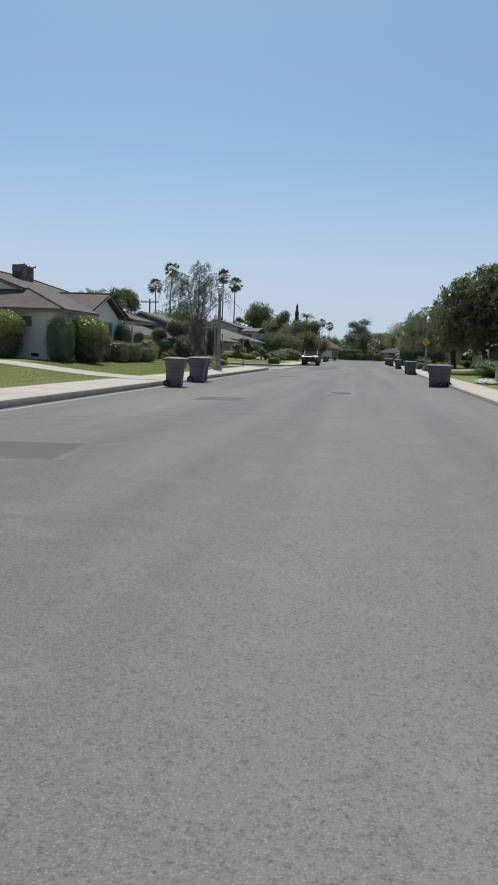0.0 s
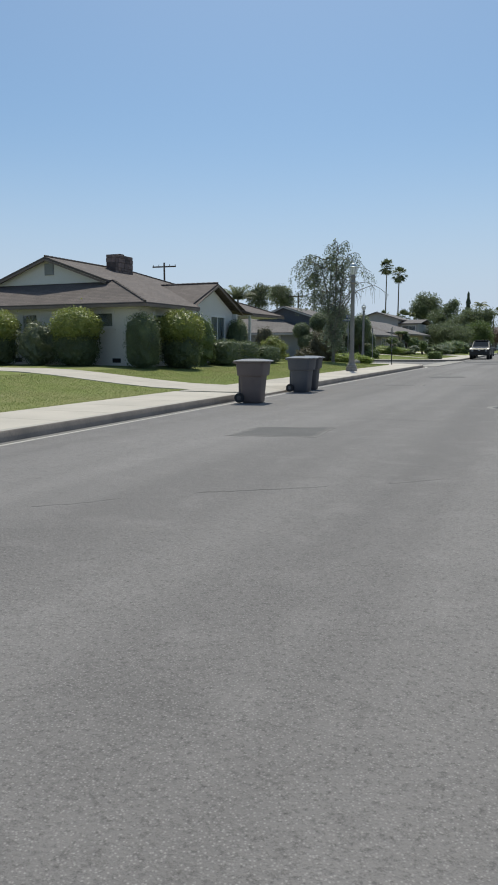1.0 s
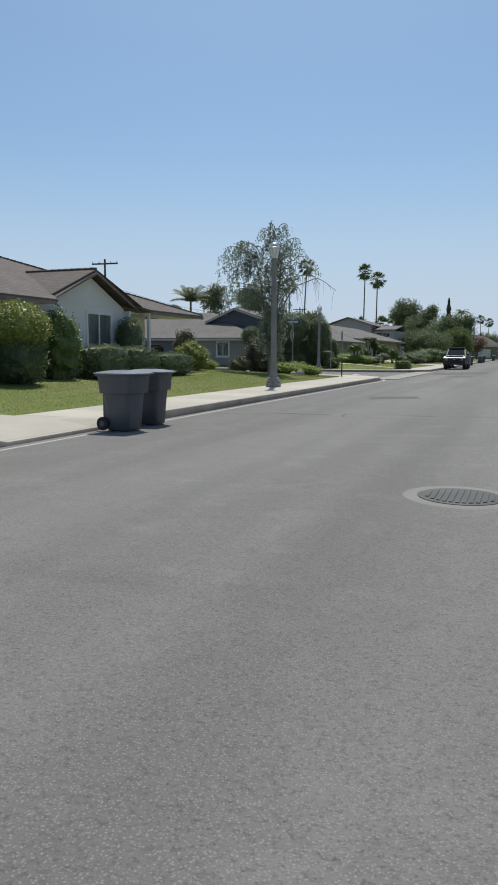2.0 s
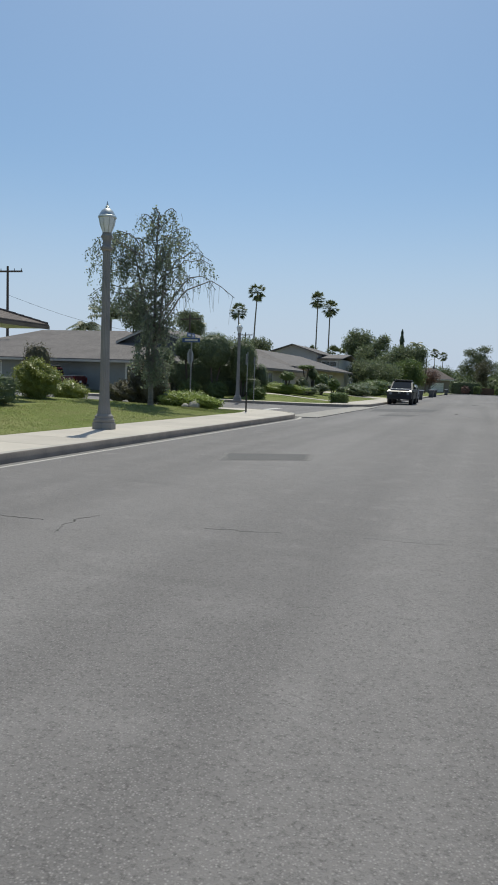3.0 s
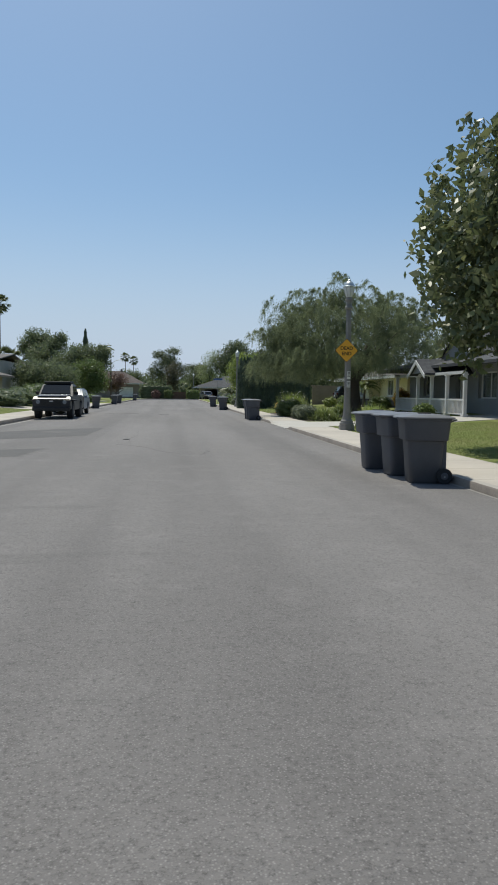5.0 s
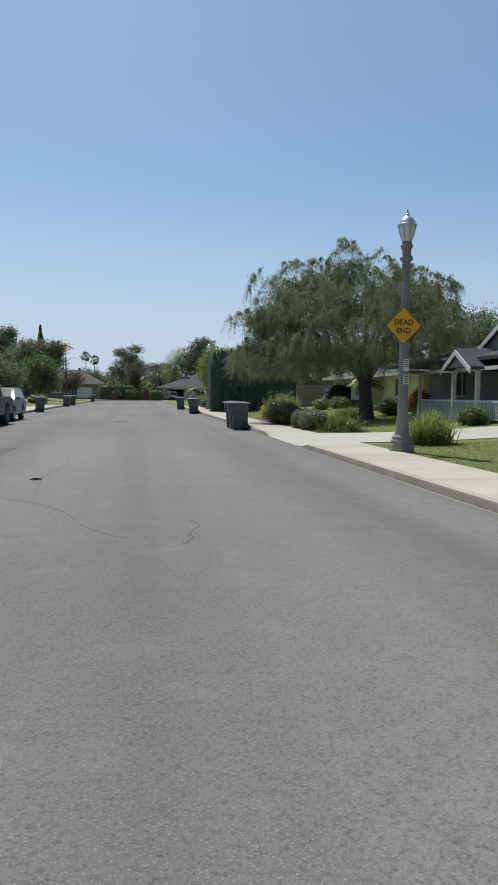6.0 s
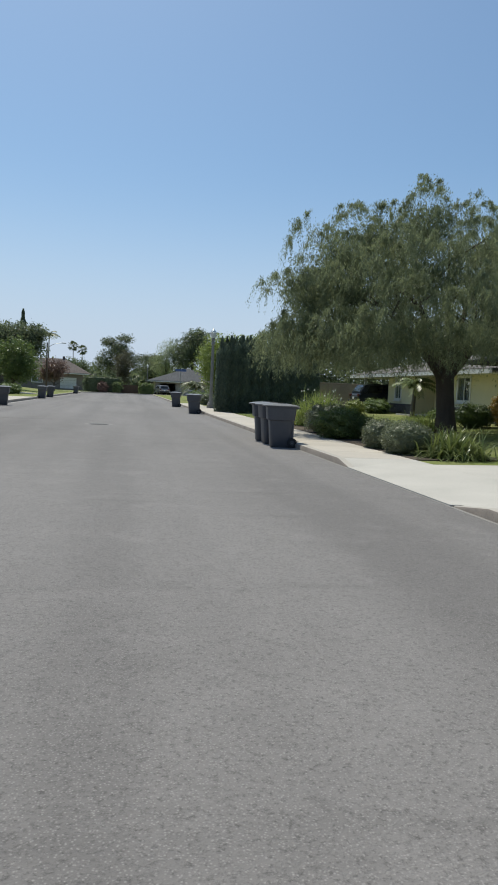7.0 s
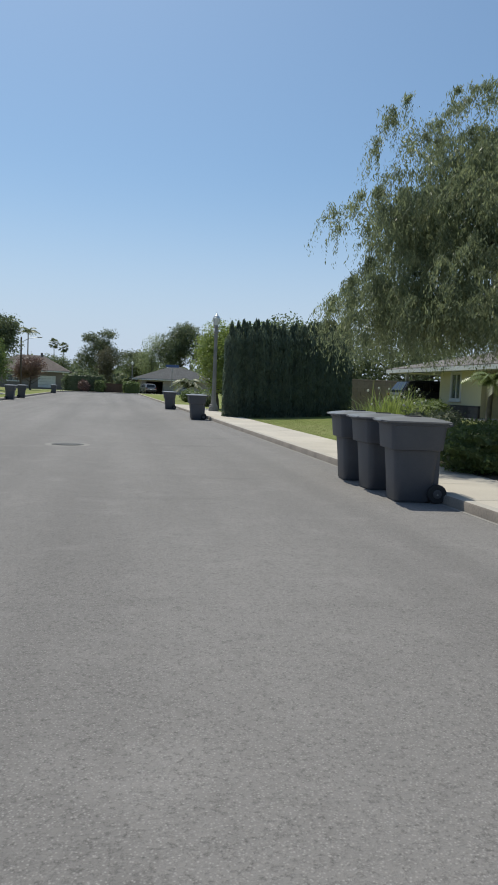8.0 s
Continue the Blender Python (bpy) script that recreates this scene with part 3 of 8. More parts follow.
def road_sheet():
    bm = bmesh.new()
    # main carriageway with a slight crown, and the side street with its rounded mouth
    ys = [-80, -40, 0, 20, 40, 54] + [SY0 - RC, SY1 + RC] + [85, 100, 120, 140, 160, 175, END]
    xs = [KL, -5.5, -3.5, -1.48, 0.5, 2.5, KR]
    g = [[bm.verts.new((x, y, road_z(x))) for x in xs] for y in ys]
    for j in range(len(ys) - 1):
        for i in range(len(xs) - 1):
            bm.faces.new((g[j][i], g[j][i + 1], g[j + 1][i + 1], g[j + 1][i]))
    arc = [(x, y, -0.012) for x, y in corner_arc(KL - RC, SY0 - RC, RC, 0, 90)] + [(-110, SY0, -0.012), (-110, SY1, -0.012)] + \
          [(x, y, -0.012) for x, y in corner_arc(KL - RC, SY1 + RC, RC, 270, 360)]
    bm.faces.new([bm.verts.new(p) for p in arc])
    far = [(KL, END, -0.012), (KL, END - 3, -0.012), (KL - 1, END - 1, -0.012), (KL - 3, END, -0.012)]
    bm.faces.new([bm.verts.new(p) for p in far])
    bm.faces.new([bm.verts.new(p) for p in ((-90, END, 0.0), (-90, END - 8, 0.0), (KL - 1, END - 8, 0.0), (KL - 1, END, 0.0))][::-1])
    return bm


road = tagged(part("road", road_sheet(), ASPHALT), "worn pale grey asphalt of a residential street", "road", kind="structure")


def kerb_run(path, drops=()):
    """A kerb along a line: face, rounded top, back. drops: stretches of y where it is lowered."""
    bm = bmesh.new()
    rings = []
    for i, (x, y) in enumerate(path):
        a, b = Vector(path[max(i - 1, 0)]), Vector(path[min(i + 1, len(path) - 1)])
        d = (b - a).normalized()
        out = Vector((-d.y, d.x))
        if path is KERB_RIGHT:
            out = -out
        h = 0.16
        for y0, y1 in drops:
            if y0 <= y <= y1:
                h = 0.048
        row = []
        for o, z in ((0.0, -0.05), (0.012, h - 0.035), (0.03, h - 0.008), (0.055, h), (0.15, h), (0.152, -0.05)):
            row.append(bm.verts.new((x + out.x * o, y + out.y * o, z)))
        rings.append(row)
    for a, b in zip(rings, rings[1:]):
        for k in range(5):
            bm.faces.new((a[k], b[k], b[k + 1], a[k + 1]))
    bmesh.ops.recalc_face_normals(bm, faces=bm.faces)
    bm.normal_update()
    # upright faces take the darker colour that holds stains and shade
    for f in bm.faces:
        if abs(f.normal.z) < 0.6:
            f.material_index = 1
    return bm


def gutter_run(path, width):
    bm = bmesh.new()
    rows = []
    for i, (x, y) in enumerate(path):
        a, b = Vector(path[max(i - 1, 0)]), Vector(path[min(i + 1, len(path) - 1)])
        d = (b - a).normalized()
        out = Vector((d.y, -d.x)) * (-1 if path is KERB_RIGHT else 1)
        zz = road_z(x + out.x * width) if abs(x - KL) < 0.01 or abs(x - KR) < 0.01 else -0.005
        z0 = 0.035 if abs(x - KR) < 0.01 else -0.03
        rows.append([bm.verts.new((x - out.x * 0.004, y - out.y * 0.004, z0)), bm.verts.new((x + out.x * width, y + out.y * width, zz + 0.005)),
                     bm.verts.new((x + out.x * (width + 0.02), y + out.y * (width + 0.02), -0.04))])
    for a, b in zip(rows, rows[1:]):
        for k in (0, 1):
            bm.faces.new((a[k], a[k + 1], b[k + 1], b[k]))
    bmesh.ops.recalc_face_normals(bm, faces=bm.faces)
    return bm


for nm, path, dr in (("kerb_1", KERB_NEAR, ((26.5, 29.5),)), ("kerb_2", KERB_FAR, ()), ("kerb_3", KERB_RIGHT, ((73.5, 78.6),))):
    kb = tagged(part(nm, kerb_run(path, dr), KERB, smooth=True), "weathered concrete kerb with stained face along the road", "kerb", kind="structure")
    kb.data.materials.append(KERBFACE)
for nm, path, w in (("gutter_1", KERB_NEAR, 0.27), ("gutter_2", KERB_FAR, 0.27), ("gutter_3", KERB_RIGHT, 0.05)):
    tagged(part(nm, gutter_run(path, w), NEWCON if w > 0.1 else COLLAR), "pale concrete gutter strip at the kerb", "gutter", kind="structure")
# the shallow concrete channel across the mouth of the side street
bm = bmesh.new()
for i in range(5):
    y0, y1 = SY0 - 2.6 + i * 3.45, SY0 - 2.6 + (i + 1) * 3.45 - 0.02
    slab(bm, [(KL - 0.75, y0, 0.012), (KL + 0.65, y0, 0.022), (KL + 0.65, y1, 0.022), (KL - 0.75, y1, 0.012)], 0.06)
tagged(part("cross_gutter", bm, PAN), "pale concrete channel across the side street's mouth", "gutter", kind="structure")


def plate(name, rows, material, label, category, z=0.004):
    """A thin even layer on the road that follows its crown."""
    bm = bmesh.new()
    for outline in rows:
        slab(bm, [(x, y, road_z(x) + z + 0.001 if x > KL else z) for x, y in outline], 0.012)
    return tagged(part(name, bm, material), label, category, kind="structure")


def ragged(pts, seed, step=0.16, amp=0.022):
    """An outline with uneven cut edges."""
    r = random.Random(seed)
    out = []
    for a, b in zip(pts, pts[1:] + pts[:1]):
        n = max(2, int(math.hypot(b[0] - a[0], b[1] - a[1]) / step))
        for i in range(n):
            out.append((a[0] + (b[0] - a[0]) * i / n + r.uniform(-amp, amp), a[1] + (b[1] - a[1]) * i / n + r.uniform(-amp, amp)))
    return out


def shrunk(pts, d):
    """The outline drawn in by about d metres towards its middle."""
    cx, cy = sum(p[0] for p in pts) / len(pts), sum(p[1] for p in pts) / len(pts)
    return [(cx + (x - cx) * (1 - d / max(0.3, abs(x - cx) + 0.2)), cy + (y - cy) * (1 - d / max(0.3, abs(y - cy) + 0.2))) for x, y in pts]


for k, pts in enumerate(([(-5.1, 7.3), (-3.2, 7.4), (-3.4, 9.0), (-4.9, 8.75)], [(-4.4, 18.55), (-3.0, 18.85), (-3.08, 20.25), (-4.42, 19.9)],
                         [(-4.5, 39.6), (-3.0, 40.4), (-3.22, 41.6), (-4.85, 40.9)], [(-4.8, 61.7), (-3.2, 61.6), (-3.05, 64.0), (-4.6, 63.5)],
                         [(-6.1, 66.6), (-2.7, 69.0), (-2.6, 74.0), (-4.4, 73.0), (-6.4, 71.2)])):
    for q, (m, d) in enumerate(((PATCHRIM, 0.0), (PATCHMID, 0.07), (PATCH, 0.15))):
        plate(f"asphalt_patch_{k * 3 + q + 1}", [ragged(shrunk(pts, d), k * 3 + q, 0.13, 0.035)], m, "darker repair patch with worn ragged edges in the asphalt", "road patch", 0.0006 + 0.0007 * q)
plate("stop_line", [[(-10.95, 60.0), (-10.5, 60.0), (-10.5, 65.0), (-10.95, 65.0)]], PAINT, "worn white stop line on the side street", "road marking", 0.006)
rng = np.random.default_rng(5)
for k, (x0, y0, x1, y1) in enumerate(((-6.6, 11.4, 1.5, 18.4), (-7.0, 33.5, 4.2, 34.6), (-6.8, 92.0, 4.2, 93.4))):
    n = 150
    wander = np.cumsum(rng.normal(size=n + 1)) * 0.018
    pts = [(x0 + (x1 - x0) * i / n, y0 + (y1 - y0) * i / n + wander[i] + rng.normal() * 0.012) for i in range(n + 1)]
    gap = rng.random(n // 10 + 1) < 0.45
    plate(f"road_seam_{k + 1}", [[(p[0], p[1] - 0.004 - 0.007 * rng.random()), (q[0], q[1] - 0.006), q, p] for i, (p, q) in enumerate(zip(pts, pts[1:])) if gap[i // 10]],
          SEALANT, "thin broken crack seam in the asphalt", "road seam", 0.0005)

# short open cracks that branch
for k, line in enumerate((((-5.6, 33.7), (-4.6, 33.75), (-4.28, 33.74), (-4.03, 33.77)), ((-3.66, 33.3), (-3.72, 33.5), (-3.79, 33.64), (-3.76, 33.8), (-3.82, 33.93), (-3.7, 34.2)),
                          ((-1.6, 65.3), (-1.1, 64.85), (-0.65, 64.15), (-0.4, 63.3), (-0.1, 62.75), (0.2, 62.5)), ((-1.28, 71.7), (-1.2, 69.0), (-1.35, 67.6), (-1.2, 65.9), (-1.1, 64.85)), ((0.78, 63.4), (0.85, 63.1), (0.7, 62.7), (0.75, 62.5), (0.6, 62.2)))):
    pts = []
    for a, b in zip(line, line[1:]):
        for i in range(6):
            pts.append((a[0] + (b[0] - a[0]) * i / 6 + rng.normal() * 0.012, a[1] + (b[1] - a[1]) * i / 6 + rng.normal() * 0.012))
    quads = []
    for i, (p, q) in enumerate(zip(pts, pts[1:])):
        dx, dy = q[0] - p[0], q[1] - p[1]
        ln = math.hypot(dx, dy) + 1e-6
        w = 0.003 + 0.006 * rng.random()
        quads.append([p, q, (q[0] - dy / ln * w, q[1] + dx / ln * w), (p[0] - dy / ln * w, p[1] + dx / ln * w)])
    plate(f"road_crack_{k + 1}", quads, CRACK, "short open branching crack in the asphalt", "road crack", 0.001)


def manhole(x, y, r, ring, label):
    t = thing("manhole_cover", label, "manhole", pose(x, y, 0.026))
    bm = bmesh.new()
    n = 36
    if ring:
        for z0, r0, r1 in ((0.006, r, r + 0.27),):
            a = [bm.verts.new((r0 * math.cos(2 * math.pi * i / n), r0 * math.sin(2 * math.pi * i / n), z0)) for i in range(n)]
            b = [bm.verts.new((r1 * math.cos(2 * math.pi * i / n), r1 * math.sin(2 * math.pi * i / n), z0 - 0.004)) for i in range(n)]
            for i in range(n):
                bm.faces.new((a[i], b[i], b[(i + 1) % n], a[(i + 1) % n]))
        part("collar", bm, COLLAR, t, "pale worn concrete collar")
        bm = bmesh.new()
    lathe(bm, [(r - 0.01, -0.02), (r - 0.01, 0.010)], 32)
    for i in range(-5, 6):
        h = math.sqrt(max(0.0, (r * 0.8) ** 2 - (i * r * 0.145) ** 2))
        if h > 0.05:
            box(bm, i * r * 0.145 - 0.018, i * r * 0.145 + 0.018, -h, h, 0.01, 0.018)
    part("lid", bm, IRON, t, "dark ribbed iron lid")
    return t


manhole(-0.45, 25.3, 0.42, True, "round ribbed iron manhole cover in a concrete collar")
manhole(-0.7, 90.3, 0.36, True, "round iron manhole cover worn smooth by traffic")
manhole(-1.40, 67.25, 0.11, False, "small round iron valve cover in the road")


# pavements: one strip of concrete each, laid in slabs with open joints
def pavement(nm, x0, x1, y0, y1, label):
    bm = boxes((x0 + 0.01, x1 - 0.01, y0, y1, -0.05, 0.128))
    return tagged(part(nm, bm, KERB), label, "pavement", kind="structure")


SLABS = []
for nm, x0, x1, y0, y1 in (("pavement_1", WL, KL - 0.15, -60.0, 26.3), ("pavement_9", WL, KL - 0.15, 29.7, SY0 - RC), ("pavement_2", WL, KL - 0.15, SY1 + RC, END - 3.2),
                           ("pavement_3", KR + 0.15, WR, -60.0, 73.05), ("pavement_4", KR + 0.15, WR, 79.1, END)):
    SLABS.append((pavement(nm, x0, x1, y0, y1, "pale concrete pavement laid in square slabs"), x0, x1, y0, y1))
# the pavement dips to the lowered kerb where the garden path meets it
bm = bmesh.new()
slab(bm, [(WL, 26.31, 0.152), (KL - 0.9, 26.31, 0.152), (KL - 0.9, 29.69, 0.152), (WL, 29.69, 0.152)], 0.12)
slab(bm, [(KL - 0.9, 26.8, 0.152), (KL - 0.152, 26.8, 0.05), (KL - 0.152, 29.2, 0.05), (KL - 0.9, 29.2, 0.152)], 0.12)
slab(bm, [(KL - 0.9, 26.31, 0.152), (KL - 0.152, 26.31, 0.16), (KL - 0.152, 26.8, 0.05), (KL - 0.9, 26.8, 0.152)], 0.12)
slab(bm, [(KL - 0.9, 29.2, 0.152), (KL - 0.152, 29.2, 0.05), (KL - 0.152, 29.69, 0.16), (KL - 0.9, 29.69, 0.152)], 0.12)
tagged(part("pavement_8", bm, WALKWAY), "pale concrete ramp down to the lowered kerb", "pavement", kind="structure")
# the corners and the pavements of the side street
bm = bmesh.new()
slab(bm, [(WL, SY0 - RC, 0.15)] + [(x, y, 0.15) for x, y in corner_arc(KL - RC, SY0 - RC, RC - 0.15, 0, 90)] + [(-110, SY0 - 0.15, 0.15), (-110, 57.6, 0.15), (WL - 1.8, 57.6, 0.15), (WL - 0.4, 57.0, 0.15)], 0.2)
tagged(part("pavement_5", bm, WALKWAY), "pale concrete pavement round the street corner", "pavement", kind="structure")
bm = bmesh.new()
slab(bm, [(-110, 72.8, 0.15), (-110, SY1 + 0.15, 0.15)] + [(x, y, 0.15) for x, y in corner_arc(KL - RC, SY1 + RC, RC - 0.15, 270, 360)] + [(WL, SY1 + RC, 0.15), (WL - 0.4, 73.6, 0.15), (WL - 1.8, 72.8, 0.15)], 0.2)
tagged(part("pavement_6", bm, WALKWAY), "pale concrete pavement round the street corner", "pavement", kind="structure")
# the driveway apron on the yellow house's side, sloping down to the lowered kerb
bm = bmesh.new()
slab(bm, [(KR + 0.15, 73.95, 0.052), (KR + 0.15, 78.3, 0.052), (WR, 79.1, 0.152), (WR, 73.05, 0.152)], 0.12)
slab(bm, [(KR + 0.15, 73.05, 0.15), (KR + 0.15, 73.95, 0.052), (WR, 73.05, 0.152)], 0.12)
slab(bm, [(KR + 0.15, 78.3, 0.052), (KR + 0.15, 79.1, 0.15), (WR, 79.1, 0.152)], 0.12)
slab(bm, [(KR - 0.02, 73.97, 0.056), (KR + 0.147, 73.97, 0.056), (KR + 0.147, 78.28, 0.056), (KR - 0.02, 78.28, 0.056)][::-1], 0.05)
for i in range(8):
    xa, xb = WR + i * 1.4 + 0.012, WR + (i + 1) * 1.4
    slab(bm, [(xa, 74.0, gz(xa, 75) + 0.02), (xb, 74.0, gz(xb, 75) + 0.02), (xb, 78.2, gz(xb, 75) + 0.02), (xa, 78.2, gz(xa, 75) + 0.02)], 0.12)
tagged(part("driveway_1", bm, NEWCON), "pale concrete driveway apron with lowered kerb", "driveway", kind="structure")
# the path over the lawn to the white house, and other driveways
bm = bmesh.new()
for i in range(12):
    xa, xb = WL - i * 1.25 - 0.012, WL - (i + 1) * 1.25
    slab(bm, [(xa, 27.0, gz(xa, 28) + 0.02), (xb, 27.0, gz(xb, 28) + 0.02), (xb, 29.5, gz(xb, 28) + 0.02), (xa, 29.5, gz(xa, 28) + 0.02)][::-1], 0.12)
tagged(part("driveway_2", bm, WALKWAY), "pale concrete path across the lawn", "path", kind="structure")
bm = bmesh.new()
for y0, y1, x0, x1 in ((78.2, 79.3, -22.0, WL), (96.5, 102.0, -20.0, WL), (140.0, 146.0, -24.0, WL)):
    k = 8
    for i in range(k):
        xa, xb = x0 + (x1 - x0) * i / k, x0 + (x1 - x0) * (i + 1) / k
        slab(bm, [(xa, y0, gz(xa, y0) + 0.02), (xb, y0, gz(xb, y0) + 0.02), (xb, y1, gz(xb, y1) + 0.02), (xa, y1, gz(xa, y1) + 0.02)], 0.12)
tagged(part("driveway_3", bm, WALKWAY), "pale concrete paths across the front lawns", "path", kind="structure")
bm = boxes((-90.0, 40.0, END + 0.16, END + 1.8, -0.05, 0.15), (KL - 0.5, KR + 0.3, END, END + 0.155, -0.05, 0.15))
tagged(part("pavement_7", bm, WALKWAY), "pale concrete pavement across the street's far end", "pavement", kind="structure")


# ---- houses ----
def wall_run(bm, a, b, z0, z1, holes=(), t=0.2):
    """A straight wall from a to b (metres along it: holes of s0, s1, z0, z1), thickness to its left; one closed piece."""
    a, b = Vector((a[0], a[1], 0)), Vector((b[0], b[1], 0))
    d = (b - a).normalized()
    nrm = Vector((-d.y, d.x, 0)) * t
    length = (b - a).length
    ss = sorted({0.0, length, *[h[0] for h in holes], *[h[1] for h in holes]})
    zs = sorted({z0, z1, *[h[2] for h in holes], *[h[3] for h in holes]})
    front, back = {}, {}
    for i, q in enumerate(ss):
        for k, z in enumerate(zs):
            p = a + d * q
            front[i, k] = bm.verts.new((p.x, p.y, z))
            back[i, k] = bm.verts.new((p.x + nrm.x, p.y + nrm.y, z))

    def solid(i, k):
        if not (0 <= i < len(ss) - 1 and 0 <= k < len(zs) - 1):
            return False
        m, n = (ss[i] + ss[i + 1]) / 2, (zs[k] + zs[k + 1]) / 2
        return not any(h[0] < m < h[1] and h[2] < n < h[3] for h in holes)
    made = []
    for i in range(len(ss) - 1):
        for k in range(len(zs) - 1):
            if not solid(i, k):
                continue
            made.append(bm.faces.new((front[i, k], front[i + 1, k], front[i + 1, k + 1], front[i, k + 1])))
            made.append(bm.faces.new((back[i, k], back[i, k + 1], back[i + 1, k + 1], back[i + 1, k])))
            for o, e in (((-1, 0), ((i, k), (i, k + 1))), ((1, 0), ((i + 1, k), (i + 1, k + 1))), ((0, -1), ((i, k), (i + 1, k))), ((0, 1), ((i, k + 1), (i + 1, k + 1)))):
                if not solid(i + o[0], k + o[1]):
                    made.append(bm.faces.new((front[e[0]], front[e[1]], back[e[1]], back[e[0]])))
    bmesh.ops.delete(bm, geom=[v for v in (*front.values(), *back.values()) if not v.link_faces], context="VERTS")
    bmesh.ops.recalc_face_normals(bm, faces=made)


class Walls:
    """Collects the walls of a house, each as a part of its own."""

    def __init__(self, house, material, name="wall"):
        self.house, self.material, self.name = house, material, name

    def run(self, a, b, z0, z1, holes=(), t=0.2):
        bm = bmesh.new()
        wall_run(bm, a, b, z0, z1, holes, t)
        return part(self.name, bm, self.material, self.house)


def window(parent, a, b, s0, s1, z0, z1, bars=1, trim=WHITE, label="", t=0.2):
    """Frame, sill and panes in an opening of a wall that runs from a to b."""
    a, b = Vector((a[0], a[1], 0)), Vector((b[0], b[1], 0))
    d = (b - a).normalized()
    ang = math.atan2(d.y, d.x)
    o = a + d * s0
    w, h = s1 - s0, z1 - z0
    wn_ = thing("window", "", "")
    wn_.parent = parent
    wn_.matrix_basis = Matrix.Translation((o.x, o.y, z0)) @ Matrix.Rotation(ang, 4, "Z")
    del_keys(wn_)
    e = 0.09
    rows = [(-0.06, w + 0.06, -0.03, 0.05, -0.06, e - 0.03), (-0.06, w + 0.06, -0.03, 0.05, h - e + 0.03, h + 0.06),
            (-0.06, e - 0.03, -0.028, 0.05, e - 0.03, h - e + 0.03), (w - e + 0.03, w + 0.06, -0.028, 0.05, e - 0.03, h - e + 0.03)]
    for i in range(bars):
        x = w * (i + 1) / (bars + 1)
        rows.append((x - 0.03, x + 0.03, 0.0, 0.048, e - 0.03, h - e + 0.03))
    part("window_frame", boxes(*rows), trim, wn_)
    part("window_sill", boxes((-0.1, w + 0.1, -0.09, 0.0, -0.11, -0.062)), trim, wn_)
    for i in range(bars + 1):
        x0, x1 = w * i / (bars + 1), w * (i + 1) / (bars + 1)
        part("pane", boxes((x0 + 0.03, x1 - 0.03, 0.022, 0.03, 0.06, h - 0.06)), GLASS, wn_)
    part("curtain", curtain(0.06, w - 0.06, 0.12, 0.05, h - 0.05), CURTAIN, wn_, "pale drawn curtain")
    return wn_


def curtain(x0, x1, y, z0, z1):
    bm = bmesh.new()
    n = 18
    lo = [bm.verts.new((x0 + (x1 - x0) * i / n, y + 0.018 * math.sin(i * 1.9), z0)) for i in range(n + 1)]
    hi = [bm.verts.new((v.co.x, v.co.y, z1)) for v in lo]
    for i in range(n):
        bm.faces.new((lo[i], lo[i + 1], hi[i + 1], hi[i]))
    r = bmesh.ops.solidify(bm, geom=bm.faces[:], thickness=0.006)
    return bm


def del_keys(ob):
    for k in list(ob.keys()):
        del ob[k]


CURTAIN = mat("curtain_cloth", (0.33, 0.32, 0.30), (0.25, 0.24, 0.23), 2, 50, 0.95, 0.1)


def chimney(parent, x0, x1, y0, y1, z0, z1, seed=8):
    """A chimney of rough flat stones in uneven courses with recessed joints, and a square flue on top."""
    rng = random.Random(seed)
    ch = part("chimney", boxes((x0 + 0.03, x1 - 0.03, y0 + 0.03, y1 - 0.03, z0, z1 - 0.03)), MORTAR, parent, "chimney of rough reddish-grey stones")
    z = z0
    while z < z1 - 0.06:
        h = min(rng.uniform(0.15, 0.26), z1 - z)
        for ax, a, b, u, v in (("y", y0, y1, x0, x0 + 0.05), ("y", y0, y1, x1 - 0.05, x1), ("x", x0 + 0.055, x1 - 0.055, y0, y0 + 0.05), ("x", x0 + 0.055, x1 - 0.055, y1 - 0.05, y1)):
            p = a
            while p < b - 0.02:
                q = min(b, p + rng.uniform(0.2, 0.46))
                if b - q < 0.12:
                    q = b
                e = rng.uniform(-0.012, 0.012)
                r = (u + e, v + e, p + 0.006, q - 0.006, z + 0.006, z + h - 0.006) if ax == "y" else (p + 0.006, q - 0.006, u + e, v + e, z + 0.006, z + h - 0.006)
                part("stone", boxes(r, bevel=0.014), FLAGSTONE, ch)
                p = q
        z += h
    part("chimney_cap", boxes((x0 + 0.01, x1 - 0.01, y0 + 0.01, y1 - 0.01, z1 - 0.028, z1 + 0.01), bevel=0.01), MORTAR, ch)
    part("flue", boxes(((x0 + x1) / 2 - 0.17, (x0 + x1) / 2 + 0.17, (y0 + y1) / 2 - 0.2, (y0 + y1) / 2 + 0.2, z1 + 0.012, z1 + 0.1), bevel=0.02), FLAGSTONE, ch)
    return ch


